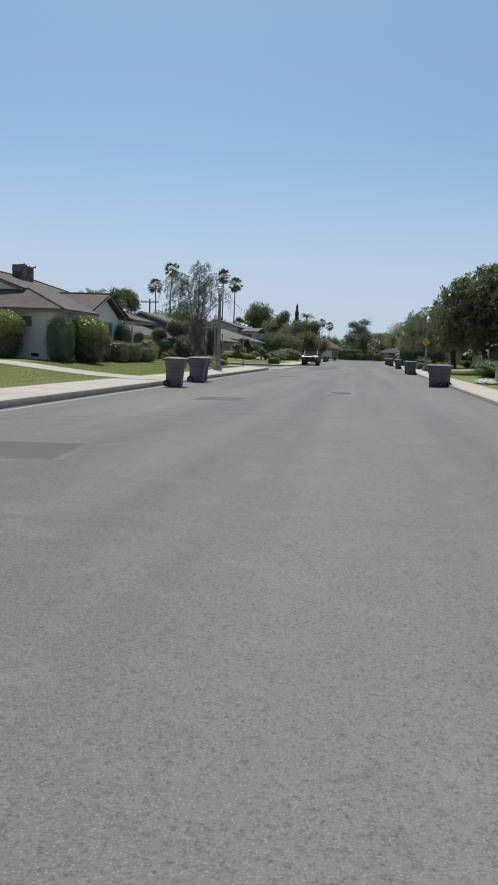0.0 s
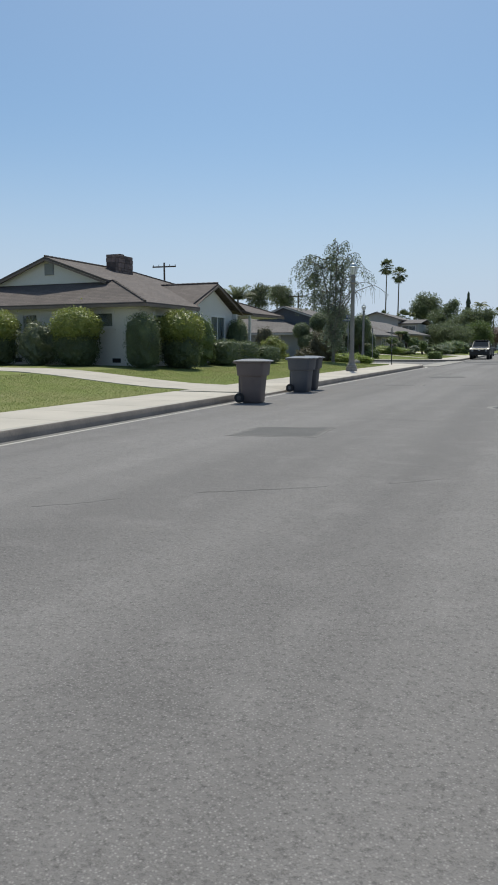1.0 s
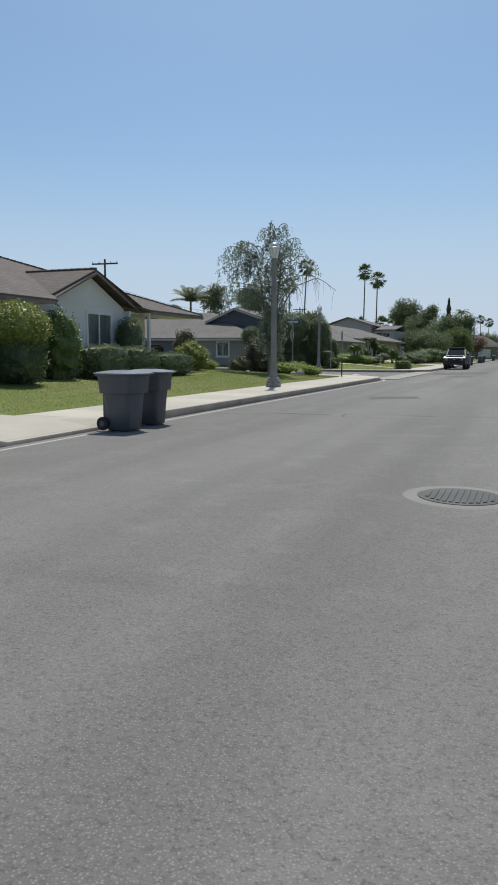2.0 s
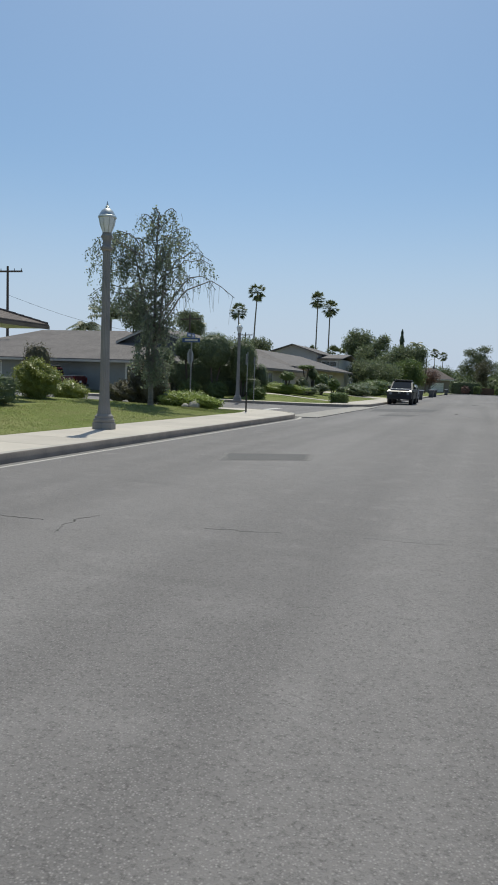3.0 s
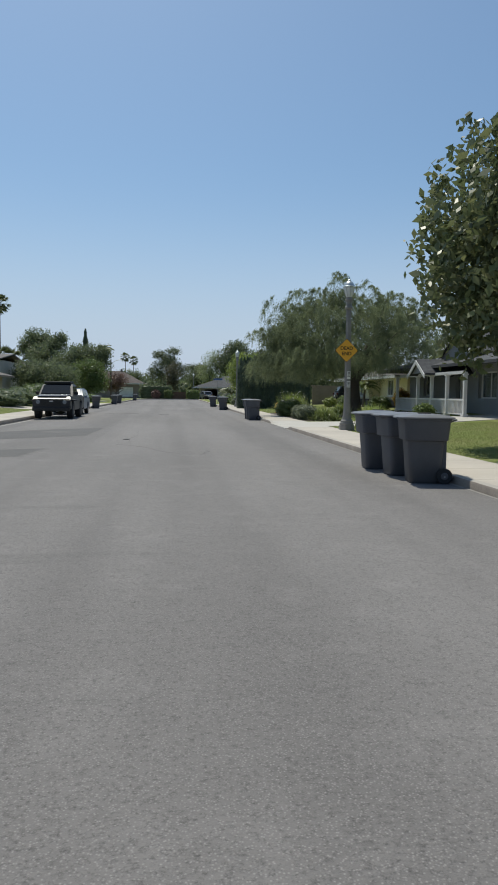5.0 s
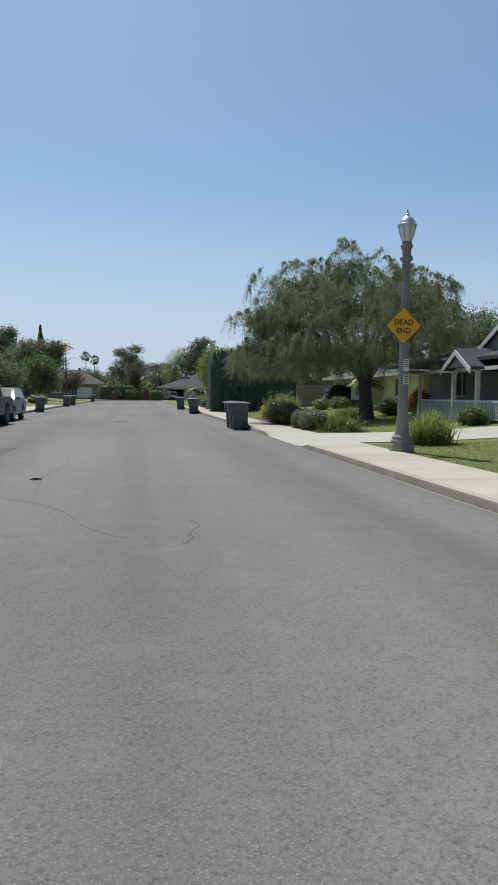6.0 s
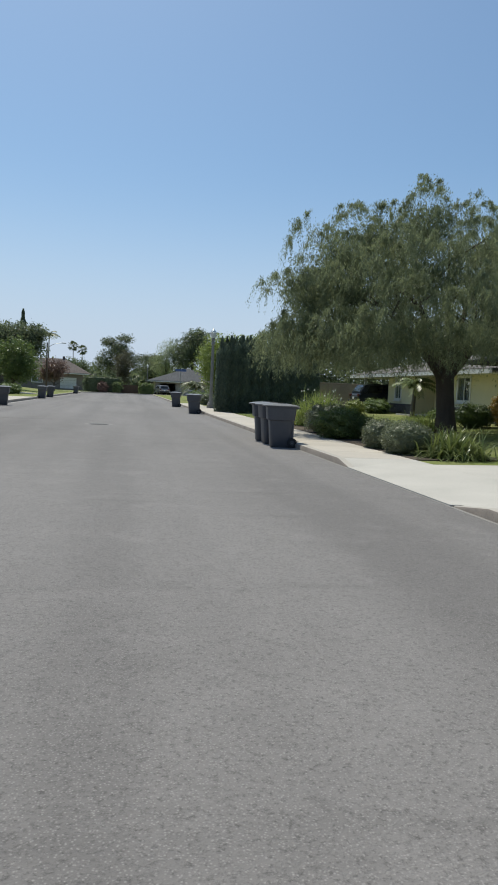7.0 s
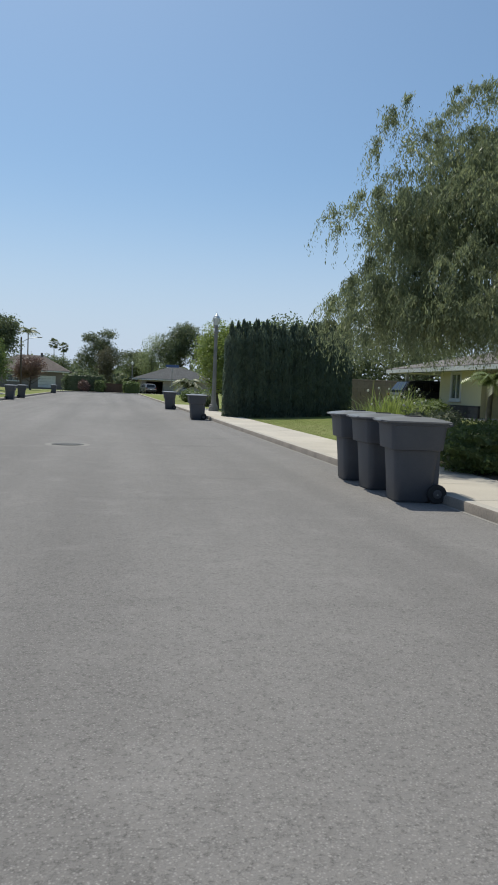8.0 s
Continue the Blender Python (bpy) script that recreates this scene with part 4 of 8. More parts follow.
def garage_door(parent, x0, x1, y, z0, z1, material, axis="x", face=-1):
    """A sectional door: panels with grooves between. axis: the way it runs."""
    rows = 4
    g = thing("garage_door", "", "")
    del_keys(g)
    g.parent = parent
    for r in range(rows):
        za, zb = z0 + (z1 - z0) * r / rows, z0 + (z1 - z0) * (r + 1) / rows - 0.02
        bm = bmesh.new()
        if axis == "x":
            box(bm, x0, x1, y, y + 0.05, za, zb)
            k = 4
            for i in range(k):
                xa, xb = x0 + (x1 - x0) * (i + 0.12) / k, x0 + (x1 - x0) * (i + 0.88) / k
                box(bm, xa, xb, y - 0.018 if face < 0 else y + 0.05, y if face < 0 else y + 0.068, za + 0.1, zb - 0.08)
        else:
            box(bm, y, y + 0.05, x0, x1, za, zb)
        part("panel", bm, material if not (r == rows - 1 and axis == "x") else material, g)
    return g


def hip_roof(parent, x0, x1, y0, y1, z, rise, material, along="y", t=0.14, label="", gable=False):
    """Four slopes over a rectangle (or two with gable ends), the ridge along y or x."""
    bm = bmesh.new()
    if along == "y":
        xm, h = (x0 + x1) / 2, (x1 - x0) / 2
        q = 0 if gable else h
        r0, r1 = (xm, y0 + q, z + rise), (xm, y1 - q, z + rise)
        slab(bm, [(x1, y0, z), (x1, y1, z), r1, r0], t)
        slab(bm, [(x0, y1, z), (x0, y0, z), r0, r1], t)
        if not gable:
            slab(bm, [(x0, y0, z), (x1, y0, z), r0], t)
            slab(bm, [(x1, y1, z), (x0, y1, z), r1], t)
    else:
        ym, h = (y0 + y1) / 2, (y1 - y0) / 2
        q = 0 if gable else h
        r0, r1 = (x0 + q, ym, z + rise), (x1 - q, ym, z + rise)
        slab(bm, [(x0, y0, z), (x1, y0, z), r1, r0], t)
        slab(bm, [(x1, y1, z), (x0, y1, z), r0, r1], t)
        if not gable:
            slab(bm, [(x1, y0, z), (x1, y1, z), r1], t)
            slab(bm, [(x0, y1, z), (x0, y0, z), r0], t)
    return part("roof", bm, material, parent, label)


# the white house behind the lawn: hipped roof with a small gable, a gabled wing, a porch
h1 = thing("house", "low white stucco house with brown shingle roof behind the lawn", "house")
S0, S1 = (-27.3, 33.9), (-15.5, 33.9)
w = Walls(h1, STUCCO, "wall")
so = [(4.0, 4.9, 2.0, 2.85), (5.6, 6.5, 2.0, 2.85), (9.6, 10.5, 2.2, 2.85)]
w.run(S0, S1, 0.2, 3.12, so)
eo = [(0.8, 2.4, 1.5, 2.8)]
w.run((-15.5, 34.105), (-15.5, 38.8), 0.2, 3.12, eo)
w.run((-15.5, 43.85), (-16.6, 43.85), 0.2, 3.12)
w.run((-16.6, 44.06), (-16.6, 46.6), 0.2, 3.12, [(0.5, 1.45, 0.62, 2.7)])
w.run((-16.6, 46.81), (-27.3, 46.81), 0.2, 3.12, [(3.0, 5.0, 1.5, 2.8)])
w.run((-27.3, 46.6), (-27.3, 34.105), 0.2, 3.12)
for s in so:
    window(h1, S0, S1, s[0], s[1], s[2], s[3], 0, STUCCO)
part("blind", boxes(*[(-17.68, -16.82, 34.0, 34.015, 2.21 + i * 0.04, 2.24 + i * 0.04) for i in range(16)]), CREAM, h1)
window(h1, (-15.5, 34.105), (-15.5, 38.8), 0.8, 2.4, 1.5, 2.8, 1)
window(h1, (-16.6, 46.81), (-27.3, 46.81), 3.0, 5.0, 1.5, 2.8, 1)
# gabled wing
w = Walls(h1, STUCCO, "wing_wall")
w.run((-17.5, 38.8), (-15.952, 38.8), 0.2, 3.2)
wo = [(2.2, 3.9, 1.45, 2.95)]
w.run((-15.745, 38.805), (-15.745, 43.64), 0.2, 3.2, wo)
w.run((-15.952, 43.64), (-17.5, 43.64), 0.2, 3.2)
part("wing_gable", prism(bmesh.new(), [(-15.747, 38.8, 3.203), (-15.747, 43.64, 3.203), (-15.747, 41.22, 4.33)], (-0.2, 0, 0)), STUCCO, h1)
window(h1, (-15.745, 38.805), (-15.745, 43.64), 2.2, 3.9, 1.45, 2.95, 1)
bm = bmesh.new()
slab(bm, [(-14.84, 33.3, 3.2), (-14.84, 38.1, 3.2), (-18.8, 41.22, 4.61), (-14.84, 44.3, 3.2), (-14.84, 49.35, 3.2), (-21.28, 42.0, 5.5), (-21.28, 35.1, 5.5), (-17.95, 35.1, 4.35), (-17.95, 35.6, 4.35)], 0.1)
slab(bm, [(-27.9, 49.35, 3.2), (-27.9, 33.3, 3.2), (-24.6, 35.6, 4.35), (-24.6, 35.1, 4.35), (-21.28, 35.1, 5.5), (-21.28, 42.0, 5.5)], 0.1)
slab(bm, [(-27.9, 33.3, 3.2), (-14.84, 33.3, 3.2), (-17.95, 35.6, 4.35), (-24.6, 35.6, 4.35)], 0.1)
slab(bm, [(-14.84, 49.35, 3.2), (-27.9, 49.35, 3.2), (-21.28, 42.0, 5.5)], 0.1)
slab(bm, [(-15.4, 38.1, 3.26), (-15.4, 41.22, 4.56), (-18.8, 41.22, 4.56), (-15.15, 38.1, 3.27)][::-1], 0.1)
slab(bm, [(-15.4, 41.22, 4.56), (-15.4, 44.3, 3.26), (-15.15, 44.3, 3.27), (-18.8, 41.22, 4.56)][::-1], 0.1)
# ridge and hip caps
for a, b in (((-21.28, 35.1, 5.52), (-21.28, 42.0, 5.52)), ((-17.95, 35.6, 4.37), (-14.86, 33.32, 3.22)), ((-21.28, 42.0, 5.52), (-14.86, 49.33, 3.22)),
             ((-15.4, 41.22, 4.58), (-18.7, 41.22, 4.58)), ((-24.6, 35.6, 4.37), (-27.88, 33.32, 3.22))):
    n = max(3, int((Vector(b) - Vector(a)).length / 0.28))
    for i in range(n):
        p, q = Vector(a).lerp(Vector(b), i / n), Vector(a).lerp(Vector(b), (i + 0.96) / n)
        tube(bm, [p, q + Vector((0, 0, 0.008))], [0.045, 0.052], 6)
part("roof", bm, ROOF_BROWN, h1, "brown shingle roof with hips and a gable")
bm = bmesh.new()
prism(bm, [(-24.5, 35.38, 4.27), (-18.05, 35.38, 4.27), (-21.28, 35.38, 5.43)], (0, 0.15, 0))
part("gable", bm, STUCCO, h1)
bm = boxes((-21.5, -21.0, 35.33, 35.38, 4.68, 5.2))
for i in range(6):
    box(bm, -21.47, -21.03, 35.305, 35.33, 4.71 + i * 0.08, 4.75 + i * 0.08)
part("gable_vent", bm, GREYWALL, h1, "slatted attic vent")
bm = bmesh.new()
for sx in (-1, 1):      # rake boards and fascia
    prism(bm, [(-21.28, 35.07, 5.40), (-21.28 + sx * 3.3, 35.07, 4.24), (-21.28 + sx * 3.3, 35.07, 4.15), (-21.28, 35.07, 5.31)], (0, 0.03, 0))
for y in (38.1, 44.3):
    prism(bm, [(-15.39, 41.22, 4.46), (-15.39, y, 3.16), (-15.39, y, 3.06), (-15.39, 41.22, 4.36)], (0.04, 0, 0))
for r in ((-27.92, -14.82, 33.27, 33.30, 3.02, 3.14), (-14.84, -14.81, 33.3, 38.0, 3.02, 3.14), (-14.84, -14.81, 44.4, 49.35, 3.02, 3.14)):
    box(bm, *r)
part("trim", bm, TRIM, h1, "dark brown eave boards")
part("soffit", boxes((-27.85, -14.88, 33.34, 33.9, 3.05, 3.09), (-15.5, -14.88, 33.9, 38.0, 3.05, 3.09)), WHITE, h1)
part("porch_ceiling", boxes((-15.505, -14.88, 44.4, 49.3, 3.05, 3.09), (-16.6, -15.5, 43.9, 49.3, 3.05, 3.09)), WHITE, h1)
chimney(h1, -20.95, -20.35, 39.5, 41.1, 4.7, 6.06)
bm = boxes((-16.5, -15.0, 44.06, 47.2, 0.3, 0.6))
part("porch_floor", bm, WALKWAY, h1)
for y in (44.5,):
    part("porch_post", boxes((-15.12, -15.0, y - 0.06, y + 0.06, 0.6, 3.05)), WHITE, h1)
d = part("door", boxes((-16.62, -16.57, 44.6, 45.5, 0.62, 2.68)), TRIM, h1, "dark front door")
part("door_knob", lathe(bmesh.new(), [(0.0, 0), (0.035, 0.01), (0.035, 0.03), (0.0, 0.045)], 8, cap=False), CAPMETAL, d).matrix_basis = pose(-16.56, 45.42, 1.6, 0, 90, 0)
for x in (-24.4, -22.2, -19.4, -16.9):
    part("foundation_vent", boxes((x, x + 0.4, 33.87, 33.9, 0.72, 0.9), *[(x + 0.02, x + 0.38, 33.86, 33.87, 0.74 + i * 0.04, 0.76 + i * 0.04) for i in range(4)]), INK, h1)

# grey-roofed house over the side street, with a wide garage
h2 = thing("house", "single-storey house with grey shingle roof and wide garage", "house")
G0, G1 = (-46.0, 76.2), (-22.95, 76.2)
w = Walls(h2, GREYWALL, "wall")
w.run(G0, G1, 0.2, 2.8, [(2.0, 4.2, 1.2, 2.4), (6.4, 8.0, 1.2, 2.4), (11.6, 15.6, 0.5, 2.6), (19.6, 20.8, 1.1, 2.4)])
w.run((-22.95, 76.41), (-22.95, 90.0), 0.2, 2.8)
w.run((-23.15, 90.0), (-46.0, 90.0), 0.2, 2.8)
window(h2, G0, G1, 19.6, 20.8, 1.1, 2.4, 1)
w.run((-46.0, 89.8), (-46.0, 76.41), 0.2, 2.8)
window(h2, G0, G1, 2.0, 4.2, 1.2, 2.4, 1)
window(h2, G0, G1, 6.4, 8.0, 1.2, 2.4, 1)
garage_door(h2, -34.4, -30.4, 76.25, 0.5, 2.6, GREYWALL)
hip_roof(h2, -46.6, -22.3, 75.2, 90.8, 2.74, 2.7, ROOF_GREY, "x")
part("trim", boxes((-46.6, -22.3, 75.17, 75.2, 2.5, 2.66)), PALEWALL, h2)

# corner house on the far side of the side street, two wings
h3 = thing("house", "long low cream house with grey shingle roofs behind clipped shrubs", "house")
for x0, x1, y0, y1, zt, holes in ((-28.0, -17.8, 77.5, 94.8, 2.55, [(2.0, 4.0, 1.2, 2.3), (7.0, 9.5, 1.2, 2.3), (12.5, 14.5, 1.0, 2.3)]),
                                  (-29.0, -18.8, 95.2, 125.0, 3.0, [(3.0, 8.0, 0.55, 2.6), (12.0, 14.5, 1.3, 2.5), (20.0, 22.0, 1.3, 2.5)])):
    w = Walls(h3, CREAM if y0 < 90 else BEIGE, "wall")
    w.run((x1, y0), (x1, y1), 0.2, zt, holes)
    w.run((x1 - 0.2, y1), (x0, y1), 0.2, zt)
    w.run((x0, y1 - 0.2), (x0, y0), 0.2, zt)
    w.run((x0 + 0.2, y0), (x1 - 0.2, y0), 0.2, zt, [(2.0, 3.6, 1.2, 2.2)])
    for s in holes:
        if s[2] > 0.8:
            window(h3, (x1, y0), (x1, y1), s[0], s[1], s[2], s[3], 1)
    window(h3, (x0 + 0.2, y0), (x1 - 0.2, y0), 2.0, 3.6, 1.2, 2.2, 1)
garage_door(h3, 98.2, 103.2, -18.9, 0.55, 2.6, BEIGE, "y")
hip_roof(h3, -28.9, -16.9, 76.6, 95.6, 2.58, 2.0, ROOF_GREY, "y")
hip_roof(h3, -30.0, -17.8, 94.4, 126.4, 3.05, 1.9, ROOF_GREY, "y")
part("trim", boxes((-16.92, -16.88, 76.6, 95.6, 2.36, 2.5), (-28.9, -16.9, 76.57, 76.6, 2.36, 2.5), (-17.82, -17.78, 94.4, 126.4, 2.84, 2.98)), TRIM, h3)
part("roof_vent", lathe(bmesh.new(), [(0.12, 2.9), (0.12, 3.9), (0.2, 3.95), (0.2, 4.02), (0.05, 4.1)], 10, cx=-20.2, cy=88.0), IRON, h3)

bm = bmesh.new()
slab(bm, [(-29.0, 79.2, 4.35), (-26.0, 79.2, 5.62), (-26.0, 89.0, 5.62), (-29.0, 89.0, 4.35)], 0.12)
slab(bm, [(-26.0, 79.2, 5.62), (-22.2, 79.2, 4.35), (-22.2, 89.0, 4.35), (-26.0, 89.0, 5.62)], 0.12)
part("gable_roof", bm, ROOF_GREY, h3)
part("gable", prism(bmesh.new(), [(-28.6, 79.7, 3.2), (-22.7, 79.7, 3.2), (-22.7, 79.7, 4.38), (-26.0, 79.7, 5.48), (-28.6, 79.7, 4.38)], (0, 0.2, 0)), SLATEWALL, h3, "dark blue-grey gable wall")
bm = bmesh.new()
for xa in (-29.0, -22.2):
    prism(bm, [(-26.0, 79.16, 5.56), (xa, 79.16, 4.29), (xa, 79.16, 4.13), (-26.0, 79.16, 5.40)], (0, 0.035, 0))
part("rake_board", bm, PALEWALL, h3)

# two-storey house further on
h4 = thing("house", "two-storey grey house with a low gable behind the corner house", "house")
w = Walls(h4, PALEWALL, "wall")
w.run((-30.4, 127.2), (-23.4, 127.2), 0.2, 5.75)
w.run((-23.4, 127.4), (-23.4, 142.0), 0.2, 5.75)
w.run((-23.6, 142.0), (-30.4, 142.0), 0.2, 5.75)
w.run((-30.4, 141.8), (-30.4, 127.4), 0.2, 5.75)
hip_roof(h4, -31.0, -22.9, 126.6, 142.6, 5.75, 1.3, ROOF_GREY, "y", gable=True)
part("gable", prism(bmesh.new(), [(-30.4, 127.2, 5.75), (-23.4, 127.2, 5.75), (-26.95, 127.2, 6.9)], (0, 0.2, 0)), PALEWALL, h4)
w = Walls(h4, PALEWALL, "wing_wall")
w.run((-23.38, 128.4), (-20.2, 128.4), 0.2, 5.0, [(0.5, 2.8, 3.9, 4.7)])
w.run((-20.2, 128.6), (-20.2, 140.0), 0.2, 5.0)
w.run((-20.4, 140.0), (-23.38, 140.0), 0.2, 5.0)
# window added here; its dark opening stands in for a shadowed recess
window(h4, (-23.38, 128.4), (-20.2, 128.4), 0.5, 2.8, 3.9, 4.7, 1)
bm = bmesh.new()
slab(bm, [(-23.38, 127.7, 5.1), (-19.6, 127.7, 5.1), (-19.6, 134.2, 5.9), (-23.38, 134.2, 5.9)], 0.12)
slab(bm, [(-23.38, 134.2, 5.9), (-19.6, 134.2, 5.9), (-19.6, 140.7, 5.1), (-23.38, 140.7, 5.1)], 0.12)
part("wing_roof", bm, ROOF_GREY, h4)

# house at the street's far end with a white garage door
h5 = thing("house", "small far house with brown hip roof and white garage door", "house")
w = Walls(h5, TAUPE, "wall")
w.run((-18.0, 189.0), (-5.2, 189.0), -0.3, 3.05, [(8.2, 11.2, 0.12, 2.2), (3.0, 5.0, 1.1, 2.2)])
w.run((-5.2, 189.2), (-5.2, 197.4), -0.3, 3.05)
w.run((-5.4, 197.4), (-18.0, 197.4), -0.3, 3.05)
w.run((-18.0, 197.2), (-18.0, 189.2), -0.3, 3.05)
garage_door(h5, -9.8, -6.8, 189.05, 0.12, 2.2, WHITE)
window(h5, (-18.0, 189.0), (-5.2, 189.0), 3.0, 5.0, 1.1, 2.2, 1)
hip_roof(h5, -18.8, -4.4, 188.2, 198.2, 3.1, 2.75, ROOF_BROWN, "x")
part("trim", boxes((-18.8, -4.4, 188.17, 188.2, 2.85, 3.03)), WHITE, h5)
part("cupola", boxes((-9.8, -9.4, 193.0, 193.4, 5.7, 6.3), bevel=0.05), ROOF_BROWN, h5)
h5.location = (-2.6, 13.0, 0.3)
h6 = thing("house", "far house with low dark slate-grey roof and carport", "house")
w = Walls(h6, CREAM, "wall")
w.run((5.2, 193.0), (18.0, 193.0), 0.1, 2.6, [(0.8, 3.6, 0.12, 2.2), (6.0, 8.0, 1.1, 2.2)])
w.run((18.0, 193.2), (18.0, 206.0), 0.1, 2.6)
w.run((17.8, 206.0), (5.2, 206.0), 0.1, 2.6)
w.run((5.2, 205.8), (5.2, 193.2), 0.1, 2.6)
window(h6, (5.2, 193.0), (18.0, 193.0), 6.0, 8.0, 1.1, 2.2, 1)
hip_roof(h6, 3.6, 19.0, 191.6, 207.0, 2.65, 2.6, ROOF_SLATE, "x")
part("trim", boxes((3.6, 19.0, 191.57, 191.6, 2.42, 2.58)), WHITE, h6)

# house with the white porch
h7 = thing("house", "grey house with white porch posts and railing", "house")
w = Walls(h7, GREYWALL, "wall")
w.run((27.0, 68.5), (15.2, 68.5), 0.3, 3.0)
w.run((15.2, 90.0), (15.2, 68.71), 0.3, 3.0, [(2.5, 4.0, 1.4, 2.6), (7.4, 8.4, 0.6, 2.7), (10.2, 12.2, 1.3, 2.6)], -0.2)
w.run((15.42, 90.0), (27.0, 90.0), 0.3, 3.0)
w.run((27.0, 89.8), (27.0, 68.71), 0.3, 3.0)
hip_roof(h7, 13.0, 28.0, 67.6, 90.8, 2.95, 2.1, ROOF_SLATE, "y")
bm = bmesh.new()     # porch gable facing the street and a larger one behind it
slab(bm, [(12.45, 80.42, 2.55), (12.45, 81.7, 3.3), (18.0, 81.7, 3.3), (18.0, 80.42, 2.55)][::-1], 0.1)
slab(bm, [(12.45, 81.7, 3.3), (12.45, 83.0, 2.55), (18.0, 83.0, 2.55), (18.0, 81.7, 3.3)][::-1], 0.1)
slab(bm, [(13.9, 77.95, 3.5), (13.9, 80.3, 4.7), (20.0, 80.3, 4.7), (20.0, 77.95, 3.5)][::-1], 0.1)
slab(bm, [(13.9, 80.3, 4.7), (13.9, 82.65, 3.5), (20.0, 82.65, 3.5), (20.0, 80.3, 4.7)][::-1], 0.1)
part("porch_roof", bm, ROOF_SLATE, h7)
bm = bmesh.new()
prism(bm, [(12.6, 80.7, 2.56), (12.6, 82.7, 2.56), (12.6, 81.7, 3.18)], (0.1, 0, 0))
prism(bm, [(14.15, 78.1, 3.1), (14.15, 82.5, 3.1), (14.15, 82.5, 3.46), (14.15, 80.3, 4.58), (14.15, 78.1, 3.46)], (0.1, 0, 0))
part("porch_gable", bm, GREYWALL, h7)
bm = bmesh.new()
for ya, yb, x, zt, zl in ((81.7, 80.4, 12.41, 3.24, 2.48), (81.7, 83.02, 12.41, 3.24, 2.48), (80.3, 77.93, 13.86, 4.64, 3.43), (80.3, 82.67, 13.86, 4.64, 3.43)):
    prism(bm, [(x, ya, zt), (x, yb, zl), (x, yb, zl - 0.2), (x, ya, zt - 0.2)], (0.04, 0, 0))
box(bm, 13.0, 13.14, 77.0, 86.0, 2.42, 2.56)
part("trim", bm, WHITE, h7, "white gable and eave boards")
part("porch_floor", boxes((12.8, 15.15, 76.8, 87.0, 0.1, 0.42)), WALKWAY, h7)
for y in (76.9, 79.0, 81.05, 83.1, 86.6):
    part("porch_post", boxes((13.0, 13.15, y - 0.075, y + 0.075, 0.42, 2.5), (12.95, 13.2, y - 0.125, y + 0.125, 0.42, 0.6), (12.96, 13.19, y - 0.115, y + 0.115, 2.36, 2.42)), WHITE, h7)
for ya, yb in ((76.98, 78.92), (79.08, 80.97), (81.13, 83.02), (83.18, 86.52)):
    rl = part("railing", boxes((13.04, 13.11, ya, yb, 1.2, 1.28), (13.05, 13.10, ya, yb, 0.55, 0.61)), WHITE, h7)
    n = int((yb - ya) / 0.14)
    for i in range(n):
        y = ya + (yb - ya) * (i + 0.5) / n
        part("baluster", boxes((13.055, 13.095, y - 0.02, y + 0.02, 0.61, 1.2)), WHITE, rl)
for s in ((2.5, 4.0, 1.4, 2.6), (10.2, 12.2, 1.3, 2.6)):
    window(h7, (15.2, 90.0), (15.2, 68.71), s[0], s[1], s[2], s[3], 1)
part("door", boxes((15.22, 15.27, 81.65, 82.55, 0.44, 2.66)), WHITE, h7)
chimney(h7, 17.2, 17.9, 86.3, 87.2, 3.2, 5.2)

# pale yellow house with a carport
h8 = thing("house", "pale yellow single-storey house with white trim and carport", "house")
w = Walls(h8, YELLOW, "wall")
YB0, YB1, YF0, YF1 = (15.5, 105.1), (15.5, 101.3), (15.5, 98.2), (15.5, 92.0)
yb, yf, ye = [(1.12, 2.02, 1.34, 2.52)], [(1.95, 3.2, 1.38, 2.52)], [(0.55, 1.5, 0.62, 2.6), (1.75, 2.7, 0.75, 2.55)]
w.run(YB0, YB1, 0.3, 2.8, yb)
w.run((15.71, 101.3), (16.7, 101.3), 0.3, 2.8)
w.run((16.7, 101.29), (16.7, 98.21), 0.3, 2.8, ye)
w.run((16.7, 98.2), (15.71, 98.2), 0.3, 2.8)
w.run(YF0, YF1, 0.3, 2.8, yf)
w.run((26.0, 105.1), (15.71, 105.1), 0.3, 2.8)
w.run((15.71, 92.0), (26.0, 92.0), 0.3, 2.8)
w.run((26.0, 92.21), (26.0, 104.88), 0.3, 2.8)
window(h8, YB0, YB1, *yb[0], 1)
window(h8, YF0, YF1, *yf[0], 1)
window(h8, (16.7, 101.29), (16.7, 98.21), *ye[1], 1)
dr = part("door", boxes((16.76, 16.81, 99.8, 100.73, 0.64, 2.58)), WHITE, h8)
part("door_knob", lathe(bmesh.new(), [(0.0, 0), (0.035, 0.01), (0.035, 0.03), (0.0, 0.045)], 8, cap=False), CAPMETAL, dr).matrix_basis = pose(16.75, 100.62, 1.55, 0, -90, 0)
part("porch_floor", boxes((15.5, 16.69, 98.22, 101.28, 0.3, 0.6)), WALKWAY, h8)
bm = bmesh.new()
slab(bm, [(14.4, 91.2, 2.78), (14.4, 109.0, 2.78), (20.7, 102.8, 4.3), (20.7, 97.4, 4.3)][::-1], 0.12)
slab(bm, [(27.0, 109.0, 2.78), (27.0, 91.2, 2.78), (20.7, 97.4, 4.3), (20.7, 102.8, 4.3)][::-1], 0.12)
slab(bm, [(14.4, 91.2, 2.78), (27.0, 91.2, 2.78), (20.7, 97.4, 4.3)], 0.12)
